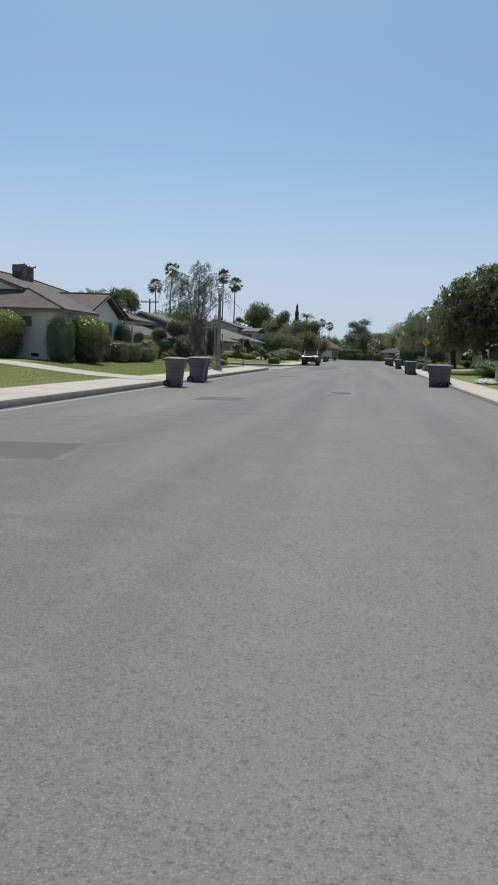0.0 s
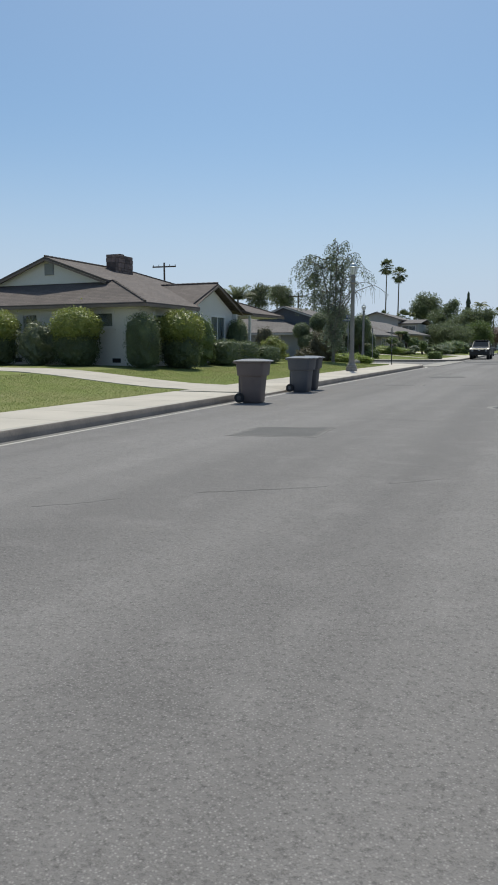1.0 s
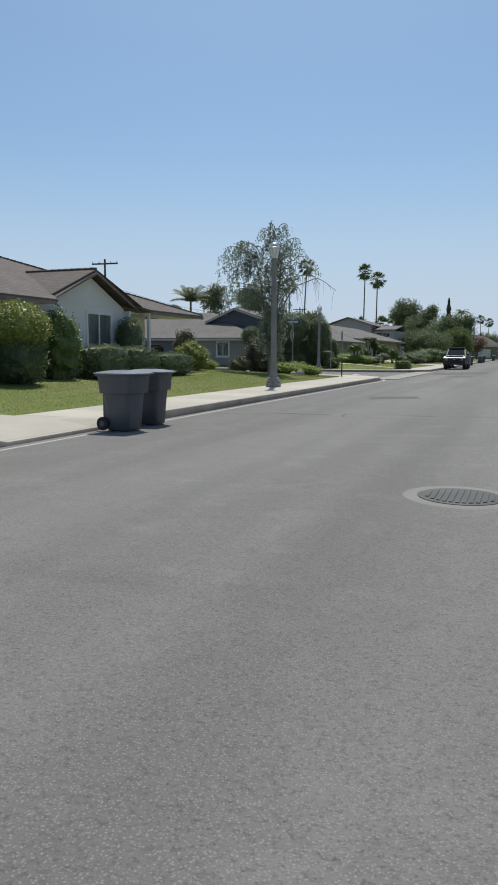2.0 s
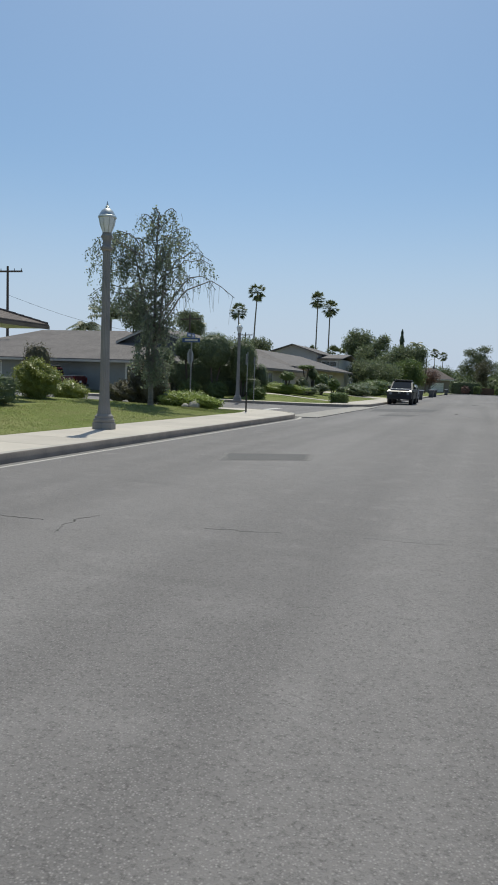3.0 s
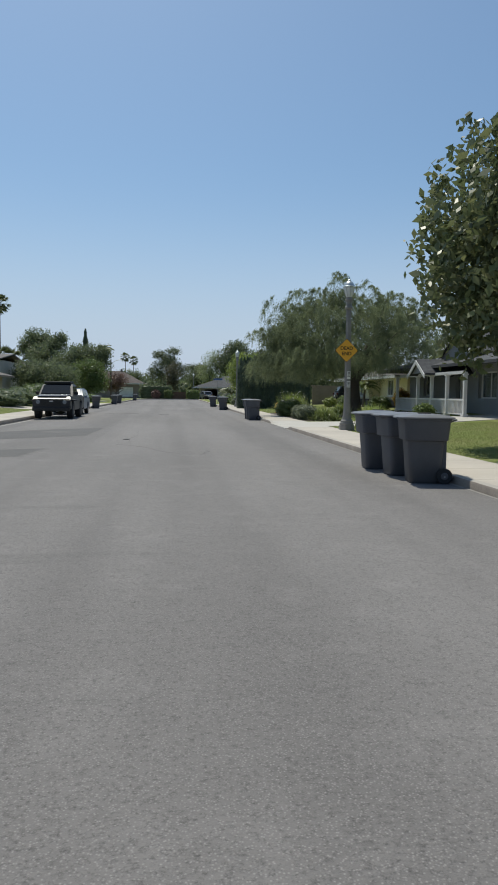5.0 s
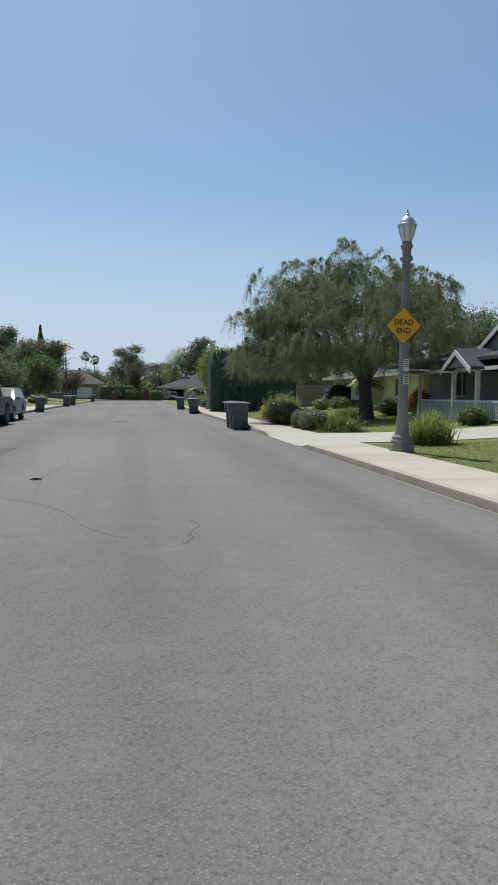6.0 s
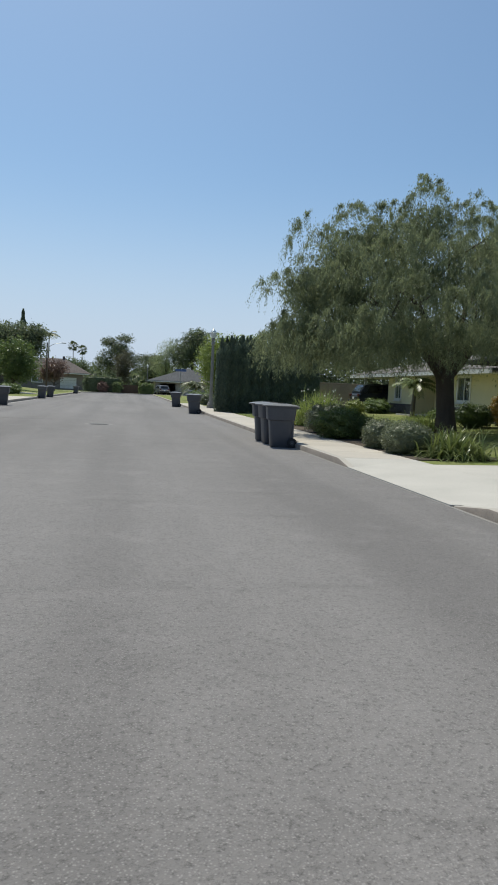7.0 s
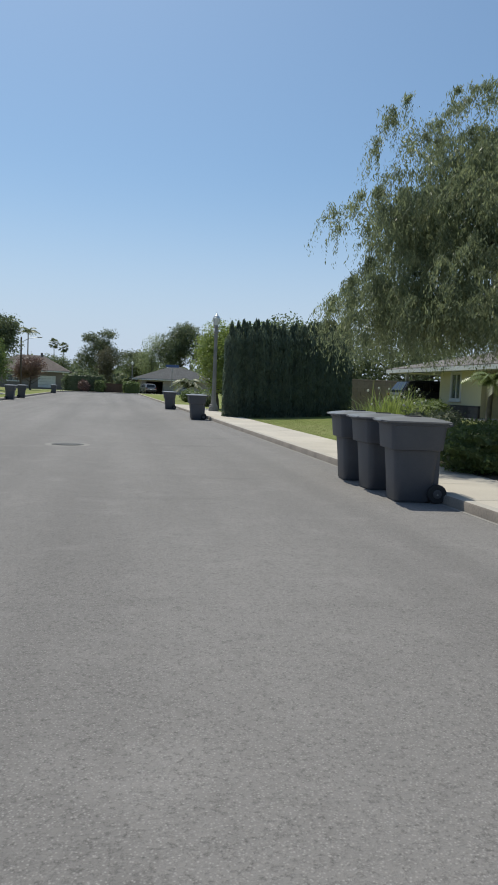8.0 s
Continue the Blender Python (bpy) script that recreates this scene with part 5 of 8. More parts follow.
slab(bm, [(27.0, 109.0, 2.78), (14.4, 109.0, 2.78), (20.7, 102.8, 4.3)], 0.12)
bmesh.ops.recalc_face_normals(bm, faces=bm.faces)
part("roof", bm, ROOF_GREY, h8)
part("trim", boxes((14.36, 14.40, 91.2, 109.0, 2.56, 2.74), (14.4, 27.0, 109.0, 109.03, 2.56, 2.74), (14.45, 26.9, 105.3, 108.9, 2.60, 2.64), (14.45, 15.49, 91.3, 105.3, 2.60, 2.64)), WHITE, h8)
for y in (107.7,):
    part("carport_post", boxes((14.9, 15.05, y - 0.07, y + 0.07, 0.5, 2.6)), WHITE, h8)
for ya, yb_ in ((92.0, 98.2), (101.3, 105.1)):
    part("plinth", boxes((15.42, 15.498, ya, yb_, 0.3, 1.05), (15.38, 15.498, ya, yb_, 1.049, 1.10)), PLINTH, h8, "dark stone veneer plinth")
rs = random.Random(4)
for ya, yb_ in ((92.0, 98.2), (101.3, 105.1)):
    for row in range(5):
        y = ya
        while y < yb_ - 0.05:
            y2 = min(yb_, y + rs.uniform(0.25, 0.5))
            part("stone", boxes((15.395 + rs.uniform(-0.008, 0.004), 15.419, y + 0.008, y2 - 0.008, 0.31 + row * 0.148, 0.448 + row * 0.148)), PLINTH, h8)
            y = y2
part("step", boxes((14.5, 15.49, 99.3, 101.2, 0.3, 0.58)), NEWCON, h8)
part("step", boxes((14.1, 14.49, 99.3, 101.2, 0.3, 0.45)), NEWCON, h8)
# house behind the magnolia
h9 = thing("house", "house with white porch columns behind the magnolia", "house")
w = Walls(h9, BEIGE, "wall")
w.run((14.5, 62.0), (14.5, 40.2), 0.3, 3.0, [(3.0, 5.0, 1.4, 2.6), (12.0, 14.0, 1.4, 2.6)])
w.run((14.71, 40.2), (26.0, 40.2), 0.3, 3.0)
w.run((26.0, 40.4), (26.0, 62.0), 0.3, 3.0)
w.run((25.8, 62.0), (14.71, 62.0), 0.3, 3.0)
for s in ((3.0, 5.0, 1.4, 2.6), (12.0, 14.0, 1.4, 2.6)):
    window(h9, (14.5, 62.0), (14.5, 40.2), s[0], s[1], s[2], s[3], 1)
hip_roof(h9, 12.4, 27.0, 39.2, 63.0, 2.95, 2.2, ROOF_BROWN, "y")
for y in (50.0, 53.0, 56.0, 59.0):
    part("porch_post", boxes((12.8, 12.98, y - 0.09, y + 0.09, 0.3, 2.9)), WHITE, h9)

# tan block wall behind the carport: courses of blocks
bw = thing("garden_wall", "tan concrete block garden wall behind the carport", "wall")
bm = boxes((12.82, 27.8, 111.22, 111.38, 0.2, 2.16))
part("core", bm, BLOCK, bw)
bm = boxes((12.75, 27.9, 111.15, 111.45, 2.161, 2.24), bevel=0.01)
part("coping", bm, BLOCK, bw)
me = None
for r in range(9):
    for c in range(36):
        x = 12.8 + c * 0.41 + (0.2 if r % 2 else 0.0)
        if me is None:
            ob = part("block", boxes((0, 0.395, -0.02, 0.02, 0, 0.19)), BLOCK, bw)
            me = ob.data
        else:
            ob = new("block", me)
            ob.parent = bw
        ob.location = (x, 111.2, 0.35 + r * 0.2)


# ---- wheeled bins ----
def wheeled_bin(material, lid_material, label):
    """A tall two-wheeled refuse bin; its front looks along +x, the wheels are at the back."""
    t = thing("wheeled_bin", label, "refuse bin", group="refuse bins at the kerb")
    bm = bmesh.new()

    def ring(z, x0, x1, hw, r):
        pts = []
        for cx, cy, a0 in ((x1 - r, hw - r, 0), (x0 + r, hw - r, 90), (x0 + r, -hw + r, 180), (x1 - r, -hw + r, 270)):
            for k in range(4):
                a = radians(a0 + 30 * k)
                pts.append(bm.verts.new((cx + r * math.cos(a), cy + r * math.sin(a), z)))
        return pts
    rows = [(0.008, -0.23, 0.235, 0.22, 0.07), (0.03, -0.245, 0.25, 0.235, 0.075), (0.40, -0.268, 0.273, 0.255, 0.08), (0.715, -0.288, 0.298, 0.275, 0.08), (0.73, -0.332, 0.342, 0.318, 0.06),
            (0.755, -0.336, 0.346, 0.322, 0.06), (1.055, -0.36, 0.37, 0.34, 0.06), (1.062, -0.375, 0.385, 0.352, 0.05), (1.095, -0.375, 0.385, 0.352, 0.05)]
    rings = [ring(*r) for r in rows]
    for a, b in zip(rings, rings[1:]):
        for i in range(16):
            bm.faces.new((a[i], a[(i + 1) % 16], b[(i + 1) % 16], b[i]))
    bm.faces.new(rings[0][::-1])
    bm.faces.new(rings[-1])
    part("body", bm, material, t, smooth=True)
    for y in (-0.18, 0.0, 0.18):
        part("rib", boxes((-0.325, -0.24, y - 0.015, y + 0.015, 0.16, 0.725)), material, t)
    bm = bmesh.new()
    rings = [ring(*r) for r in ((1.097, -0.415, 0.445, 0.38, 0.06), (1.118, -0.42, 0.45, 0.385, 0.06), (1.138, -0.37, 0.40, 0.33, 0.08), (1.165, -0.24, 0.22, 0.2, 0.1), (1.172, -0.12, 0.1, 0.1, 0.05))]
    for a, b in zip(rings, rings[1:]):
        for i in range(16):
            bm.faces.new((a[i], a[(i + 1) % 16], b[(i + 1) % 16], b[i]))
    bm.faces.new(rings[0][::-1])
    bm.faces.new(rings[-1])
    box(bm, 0.43, 0.475, -0.16, 0.16, 1.095, 1.115, bevel=0.008)
    lid = part("lid", bm, lid_material, t, smooth=True)
    part("lid_grip", boxes((-0.10, 0.10, -0.045, 0.045, 1.168, 1.188), bevel=0.006), INK, lid)
    bm = bmesh.new()
    tube(bm, [(-0.37, -0.22, 1.04), (-0.46, -0.22, 1.075), (-0.46, 0.22, 1.075), (-0.37, 0.22, 1.04)], [0.016] * 4, 7)
    part("handle", bm, material, t)
    bm = bmesh.new()
    tube(bm, [(-0.28, -0.31, 0.125), (-0.28, 0.31, 0.125)], [0.014, 0.014], 8)
    part("axle", bm, GALV, t)
    for o in [*t.children, *lid.children]:
        o.data.transform(Matrix.Diagonal((1, 1, 0.94, 1)))
    for y in (-0.275, 0.275):
        w = thing("wheel", "", "")
        del_keys(w)
        w.parent = t
        w.matrix_basis = pose(-0.28, y, 0.125, 0, 0, 90)
        part("tyre", wheel_x(bmesh.new(), 0, 0, 0, 0.125, 0.055), RUBBER, w)
        part("hub", wheel_x(bmesh.new(), 0, 0, 0, 0.06, 0.07, 10), BIN_GREY, w)
    return t


B1 = wheeled_bin(BIN_BROWN, LID_BROWN, "brown plastic wheeled bin standing in the gutter")
B1.matrix_basis = pose(-6.62, 24.95, 0.0, 0, 0, 4)
B2 = wheeled_bin(BIN_BLACK, LID_BLACK, "black plastic wheeled bin standing in the gutter")
B2.matrix_basis = pose(-6.83, 29.35, 0.0, 0, 0, -3)
B3 = wheeled_bin(BIN_GREY, LID_BLACK, "charcoal grey plastic wheeled bin standing in the gutter")
B3.matrix_basis = pose(-6.95, 30.5, 0.0, 0, 0, 5)
for b, x, y, a in ((B2, 3.72, 34.6, 176), (B1, 4.2, 35.5, 183), (B2, 3.86, 59.35, 178), (B2, 3.98, 58.3, 184), (B3, 4.02, 57.3, 172),
                   (B2, 4.12, 85.0, 176), (B2, 4.12, 83.98, 181), (B2, 4.1, 82.92, 174), (B2, 3.9, 104.4, 174), (B3, 4.0, 105.5, 186),
                   (B2, 3.75, 117.2, 180), (B3, -6.75, 107.2, 3), (B2, -7.0, 128.0, -4), (B3, -7.0, 134.6, 6), (B2, -6.95, 167.0, 0)):
    copy_thing(b, pose(x, y, 0.03 if x > 0 else 0.0, 0, 0, a))


# ---- street lamps ----
def street_lamp():
    t = thing("street_lamp", "concrete lamp post with fluted shaft and acorn lantern", "street lamp", group="street lamps")
    bm = lathe(bmesh.new(), [(0.285, 0.0), (0.285, 0.15), (0.272, 0.18)], 8, radians(22.5))
    part("plinth", bm, POST, t)
    part("base_moulding", lathe(bmesh.new(), [(0.24, 0.178), (0.255, 0.20), (0.26, 0.23), (0.25, 0.265), (0.225, 0.28), (0.22, 0.30), (0.228, 0.32), (0.222, 0.345), (0.19, 0.37), (0.178, 0.40)], 24), POST, t, smooth=True)
    bm = bmesh.new()
    seg, prof = 32, [(0.170, 0.398), (0.146, 0.55), (0.127, 0.78), (0.117, 1.05), (0.107, 2.4), (0.092, 4.45)]
    rings = []
    for r, z in prof:
        rings.append([bm.verts.new(((r - 0.010 * (i % 2)) * math.cos(2 * math.pi * i / seg), (r - 0.010 * (i % 2)) * math.sin(2 * math.pi * i / seg), z)) for i in range(seg)])
    for a, b in zip(rings, rings[1:]):
        for i in range(seg):
            bm.faces.new((a[i], a[(i + 1) % seg], b[(i + 1) % seg], b[i]))
    bm.faces.new(rings[-1])
    part("shaft", bm, POST, t)
    bm = lathe(bmesh.new(), [(0.105, 4.44), (0.14, 4.47), (0.148, 4.52), (0.12, 4.56), (0.098, 4.60), (0.102, 4.72), (0.135, 4.76), (0.14, 4.81), (0.11, 4.85), (0.115, 4.88)], 16)
    part("capital", bm, POST, t, smooth=True)
    bm = lathe(bmesh.new(), [(0.095, 4.885), (0.125, 4.95), (0.165, 5.07), (0.192, 5.2), (0.197, 5.25)], 20)
    lan = part("lantern", bm, LANTERN, t, "pale frosted ribbed lantern", smooth=True)
    bm = bmesh.new()
    for k in range(8):
        a = k * math.pi / 4
        c, s = math.cos(a), math.sin(a)
        tube(bm, [(0.10 * c, 0.10 * s, 4.89), (0.172 * c, 0.172 * s, 5.07), (0.204 * c, 0.204 * s, 5.24)], [0.010] * 3, 5)
    part("rib", bm, CAPMETAL, lan)
    bm = lathe(bmesh.new(), [(0.208, 5.235), (0.222, 5.25), (0.222, 5.285), (0.195, 5.30), (0.178, 5.35), (0.135, 5.42), (0.085, 5.465), (0.06, 5.48), (0.045, 5.50), (0.05, 5.525), (0.02, 5.55), (0.026, 5.575), (0.004, 5.65)], 20)
    part("cap", bm, CAPMETAL, t, "silvery domed cap with finial", smooth=True)
    t.scale = (1, 1, 0.97)
    return t


L1 = street_lamp()
L1.location = (-8.87, 43.05, 0.145)
for x, y in ((6.2, 71.15), (-15.02, 73.4 - 3.3), (5.85, 112.9), (3.73, 196.0)):
    c = copy_thing(L1, pose(x, y, 0.145))
    if x < -10:     # a shorter model on the far corner
        c.scale = (0.93, 0.93, 0.885)


# ---- signs ----
def lettering(text, size, material, parent, m):
    cu = bpy.data.curves.new("lettering", "FONT")
    cu.body, cu.size, cu.align_x, cu.align_y, cu.extrude = text, size, "CENTER", "CENTER", 0.0015
    cu.offset = size * 0.014
    tmp = bpy.data.objects.new("tmp", cu)
    scene.collection.objects.link(tmp)
    me = bpy.data.meshes.new_from_object(tmp.evaluated_get(bpy.context.evaluated_depsgraph_get()))
    bpy.data.objects.remove(tmp)
    ob = new("lettering", me)
    me.materials.clear()
    me.materials.append(material)
    ob.parent = parent
    ob.matrix_basis = m
    return ob


sg = thing("road_sign", "yellow diamond DEAD END sign strapped to the lamp post", "road sign", pose(6.1, 70.96, 2.99))
q = 0.42


def diamond(h, y0, y1):
    bm = bmesh.new()
    pts = []
    for k in range(4):
        a = radians(90 * k)
        cx, cz = (h - 0.06) * math.cos(a), (h - 0.06) * math.sin(a)
        for j in range(5):
            b = a + radians(-45 + 22.5 * j)
            pts.append((cx + 0.045 * math.cos(b), y0, cz + 0.045 * math.sin(b)))
    prism(bm, pts, (0, y1 - y0, 0))
    return bm


pl = part("sign_plate", diamond(q, 0.0, 0.004), INK, sg)
part("sign_face", diamond(q - 0.012, -0.004, -0.001), SIGN_YELLOW, pl, "yellow reflective sheet with black edge")
lettering("DEAD", 0.172, INK, pl, pose(0, -0.006, 0.075, 90, 0, 0))
lettering("END", 0.172, INK, pl, pose(0, -0.006, -0.115, 90, 0, 0))
part("bracket", boxes((-0.14, 0.14, 0.004, 0.06, 0.18, 0.22), (-0.14, 0.14, 0.004, 0.06, -0.22, -0.18)), GALV, sg)
for z0, h in ((1.98, 0.27), (1.68, 0.22)):
    st = thing("notice", "small white notice stuck on the lamp post", "notice", pose(6.2, 71.15, 0))
    part("notice_plate", boxes((-0.062, 0.062, -0.162, -0.150, z0, z0 + h)), WHITE, st)
    for k in range(4):
        part("text_bar", boxes((-0.045, 0.045, -0.164, -0.1621, z0 + h - 0.05 - k * 0.045, z0 + h - 0.03 - k * 0.045)), INK, st)
np_ = thing("parking_sign", "thin dark post with a small white parking plate", "road sign", pose(-9.45, 55.55, 0.14))
part("post", boxes((-0.018, 0.018, -0.015, 0.015, -0.1, 2.5)), GALV, np_)
# the lower length of the post, slightly thicker and in a darker colour
part("sleeve", boxes((-0.028, 0.028, -0.024, 0.024, -0.1, 0.85)), DARKPOST, np_, "dark lower sleeve of the post")
part("sign_plate", boxes((-0.026, -0.03 + 0.0, -0.15, 0.15, 1.98, 2.42)), GALV, np_)
ss = thing("stop_sign", "stop sign seen from behind under blue street-name blades", "road sign", pose(-13.2, 58.3, 0.14))
bm = bmesh.new()
tube(bm, [(0, 0, -0.1), (0, 0, 3.42)], [0.03, 0.03], 8)
part("post", bm, GALV, ss)
pts = [(-0.04, 0.38 * math.cos(radians(22.5 + 45 * k)), 2.35 + 0.38 * math.sin(radians(22.5 + 45 * k))) for k in range(8)]
part("sign_plate", prism(bmesh.new(), pts, (-0.005, 0, 0)), GALV, ss, "bare metal back of an octagonal plate")
n1 = part("name_blade", boxes((-0.45, 0.45, -0.045, -0.038, 3.02, 3.22)), SIGN_BLUE, ss, "blue street-name blade")
part("text_bar", boxes((-0.32, 0.32, -0.049, -0.0455, 3.08, 3.16)), WHITE, n1)
n2 = part("name_blade", boxes((-0.04, -0.033, -0.45, 0.45, 3.25, 3.45)), SIGN_BLUE, ss, "blue street-name blade")
part("text_bar", boxes((-0.032, -0.028, -0.32, 0.32, 3.31, 3.39)), WHITE, n2)
s2 = thing("street_sign", "blue street-name blade on a far corner post", "road sign", pose(5.2, 133.0, 0.14))
bm = bmesh.new()
tube(bm, [(0, 0, -0.1), (0, 0, 2.95)], [0.03, 0.03], 8)
part("post", bm, GALV, s2)
part("name_blade", boxes((-0.55, 0.55, -0.045, -0.038, 2.88, 3.10)), SIGN_BLUE, s2)
hp = thing("parking_sign", "thin post with a small grey plate at the far corner", "road sign", pose(-14.75, 72.6, 0.16))
part("post", boxes((-0.025, 0.025, -0.02, 0.02, -0.1, 2.9)), GALV, hp)
part("sign_plate", boxes((-0.03, -0.026, -0.15, 0.15, 2.4, 2.88)), GALV, hp)


# ---- utility poles ----
def utility_pole(x, y, h, ang, label):
    t = thing("utility_pole", label, "utility pole", pose(x, y, 0.3, 0, 0, ang), group="utility poles")
    bm = bmesh.new()
    tube(bm, [(0, 0, -0.5), (0, 0, h)], [0.15, 0.1], 9)
    part("pole", bm, POLEWOOD, t)
    part("crossarm", boxes((-1.5, 1.5, -0.07, 0.05, h - 0.55, h - 0.4)), POLEWOOD, t)
    for k in (-1.42, -0.7, 0.7, 1.42):
        part("insulator", lathe(bmesh.new(), [(0.04, h - 0.4), (0.05, h - 0.34), (0.02, h - 0.3), (0.045, h - 0.25), (0.02, h - 0.2)], 8, cx=k), GREYWALL, t)
    return t


utility_pole(-42.35, 82.6, 10.9, 5, "wooden utility pole with one crossarm behind the houses")
utility_pole(-44.3, 156.0, 10.4, -10, "far wooden utility pole with one crossarm")
utility_pole(-31.4, 99.6, 8.2, -15, "wooden utility pole with one crossarm above the garden trees")
wr = thing("power_line", "thin cable sagging from the utility pole", "cable")
bm = bmesh.new()
for a, b in (((-42.35, 82.6, 8.6), (-24.0, 84.0, 5.0)),):
    n = 10
    pts = [Vector(a).lerp(Vector(b), i / n) - Vector((0, 0, 0.8 * math.sin(math.pi * i / n))) for i in range(n + 1)]
    tube(bm, pts, [0.012] * (n + 1), 4)
part("cable", bm, INK, wr)
fp = thing("street_light", "far wooden pole with a curved street light arm", "street light", pose(-10.8, 165.0, 0.14))
bm = bmesh.new()
tube(bm, [(0, 0, -0.2), (0, 0, 6.7)], [0.13, 0.1], 8)
part("pole", bm, POLEWOOD, fp)
bm = bmesh.new()
tube(bm, [(0, 0, 6.0), (0.9, 0, 6.55), (2.0, 0, 6.75)], [0.04, 0.035, 0.03], 6)
box(bm, 1.9, 2.5, -0.12, 0.12, 6.68, 6.8, bevel=0.03)
part("arm", bm, GALV, fp)


# ---- vehicles ----
def side_profile(bm, pts, half, taper=0.0):
    """A body: a side outline (y, z) drawn out across x, drawn in by taper above its middle."""
    zs = [p[1] for p in pts]
    mid = (min(zs) + max(zs)) / 2

    def w(z):
        return half - taper * max(0.0, (z - mid) / (max(zs) - mid))
    a = [bm.verts.new((-w(z), y, z)) for y, z in pts]
    b = [bm.verts.new((w(z), y, z)) for y, z in pts]
    k = len(pts)
    bm.faces.new(a)
    bm.faces.new(b[::-1])
    for i in range(k):
        j = (i + 1) % k
        bm.faces.new((a[j], a[i], b[i], b[j]))
    bmesh.ops.recalc_face_normals(bm, faces=bm.faces)
    bmesh.ops.bevel(bm, geom=bm.edges[:], offset=0.035, segments=2, affect="EDGES", clamp_overlap=True)
    return bm


def add_wheel(t, x, y, r, w, rim):
    wh = thing("wheel", "", "")
    del_keys(wh)
    wh.parent = t
    wh.matrix_basis = pose(x, y, r)
    part("tyre", wheel_x(bmesh.new(), 0, 0, 0, r, w, 24), RUBBER, wh)
    bm = wheel_x(bmesh.new(), 0, 0, 0, r * 0.62, w + 0.02, 16)
    part("rim", bm, rim, wh)


def pickup(paint, label, rack=True):
    """A pickup truck whose front looks along +y."""
    t = thing("pickup_truck", label, "pickup truck")
    side = [(0.12, 0.48), (0.95, 0.46), (1.02, 0.86), (1.42, 0.98), (1.82, 0.86), (1.9, 0.46), (3.85, 0.46), (3.95, 0.86), (4.33, 0.97), (4.72, 0.86), (4.8, 0.5),
            (5.25, 0.52), (5.28, 1.02), (5.05, 1.16), (3.95, 1.22), (3.6, 1.22), (2.0, 1.22), (0.05, 1.20), (0.02, 0.62)]
    part("body", side_profile(bmesh.new(), side, 0.95, 0.03), paint, t)
    cab = [(2.0, 1.20), (3.95, 1.20), (3.35, 1.76), (3.15, 1.82), (2.2, 1.82), (2.08, 1.76)]
    cb = part("cab", side_profile(bmesh.new(), cab, 0.90, 0.14), paint, t)
    part("rear_window", prism(bmesh.new(), [(-0.68, 2.03, 1.32), (0.68, 2.03, 1.32), (0.62, 2.075, 1.68), (-0.62, 2.075, 1.68)], (0, -0.02, 0)), DARKGLASS, cb)
    part("windscreen", prism(bmesh.new(), [(-0.76, 3.90, 1.27), (0.76, 3.90, 1.27), (0.68, 3.44, 1.71), (-0.68, 3.44, 1.71)], (0, 0.05, 0.04)), DARKGLASS, cb)
    for s in (-1, 1):
        part("side_window", prism(bmesh.new(), [(s * 0.885, 2.15, 1.28), (s * 0.885, 3.72, 1.28), (s * 0.80, 3.32, 1.68), (s * 0.80, 2.2, 1.68)], (s * 0.012, 0, 0.004)), DARKGLASS, cb)
        part("mirror", boxes((s * 1.0 - 0.1, s * 1.0 + 0.1, 3.5, 3.6, 1.25, 1.42), bevel=0.02), INK, t)
        part("tail_light", boxes((s * 0.87 - 0.07, s * 0.87 + 0.07, -0.012, 0.06, 0.78, 1.12), bevel=0.01), TAIL_RED, t)
        for y in (1.42, 4.33):
            add_wheel(t, s * 0.82, y, 0.43, 0.29, IRON)
    part("tonneau", boxes((-0.86, 0.86, 0.1, 1.98, 1.203, 1.235), bevel=0.012), CAR_SILVER, t, "pale glossy bed cover")
    part("bumper", boxes((-0.93, 0.93, -0.14, 0.02, 0.42, 0.62), bevel=0.02), INK, t)
    part("tailgate", boxes((-0.74, 0.74, -0.005, 0.03, 0.68, 1.15), bevel=0.01), paint, t)
    part("number_plate", boxes((-0.15, 0.15, -0.018, -0.006, 0.70, 0.86)), WHITE, t)
    part("grille", boxes((-0.52, 0.52, 5.262, 5.30, 0.72, 1.0), *[(-0.5 + 0.145 * i, -0.44 + 0.145 * i, 5.301, 5.315, 0.74, 0.98) for i in range(7)], bevel=0.006), INK, t, "black slotted grille")
    part("emblem", boxes((-0.09, 0.09, 5.316, 5.325, 0.90, 0.95), bevel=0.004), WHITE, t)
    part("front_bumper", boxes((-0.93, 0.93, 5.28, 5.42, 0.42, 0.62), bevel=0.03), INK, t)
    part("bonnet", prism(bmesh.new(), [(-0.72, 5.12, 1.165), (0.72, 5.12, 1.165), (0.78, 3.98, 1.245), (-0.78, 3.98, 1.245)], (0, 0, 0.03)), BONNET, t, "dark blue bonnet that mirrors the sky")
    for s in (-1, 1):
        part("headlight", wheel_x(bmesh.new(), 0, 0, 0, 0.1, 0.05, 16), LENS, t).matrix_basis = pose(s * 0.66, 5.29, 0.88, 0, 0, 90)
        part("fender_flare", boxes((s * 0.98 - 0.12, s * 0.98 + 0.12, 3.85, 4.85, 0.93, 1.02), bevel=0.02), INK, t)
    part("roof_box", boxes((-0.68, 0.68, 2.2, 3.3, 1.83, 1.96), bevel=0.03), INK, t, "flat black roof load")
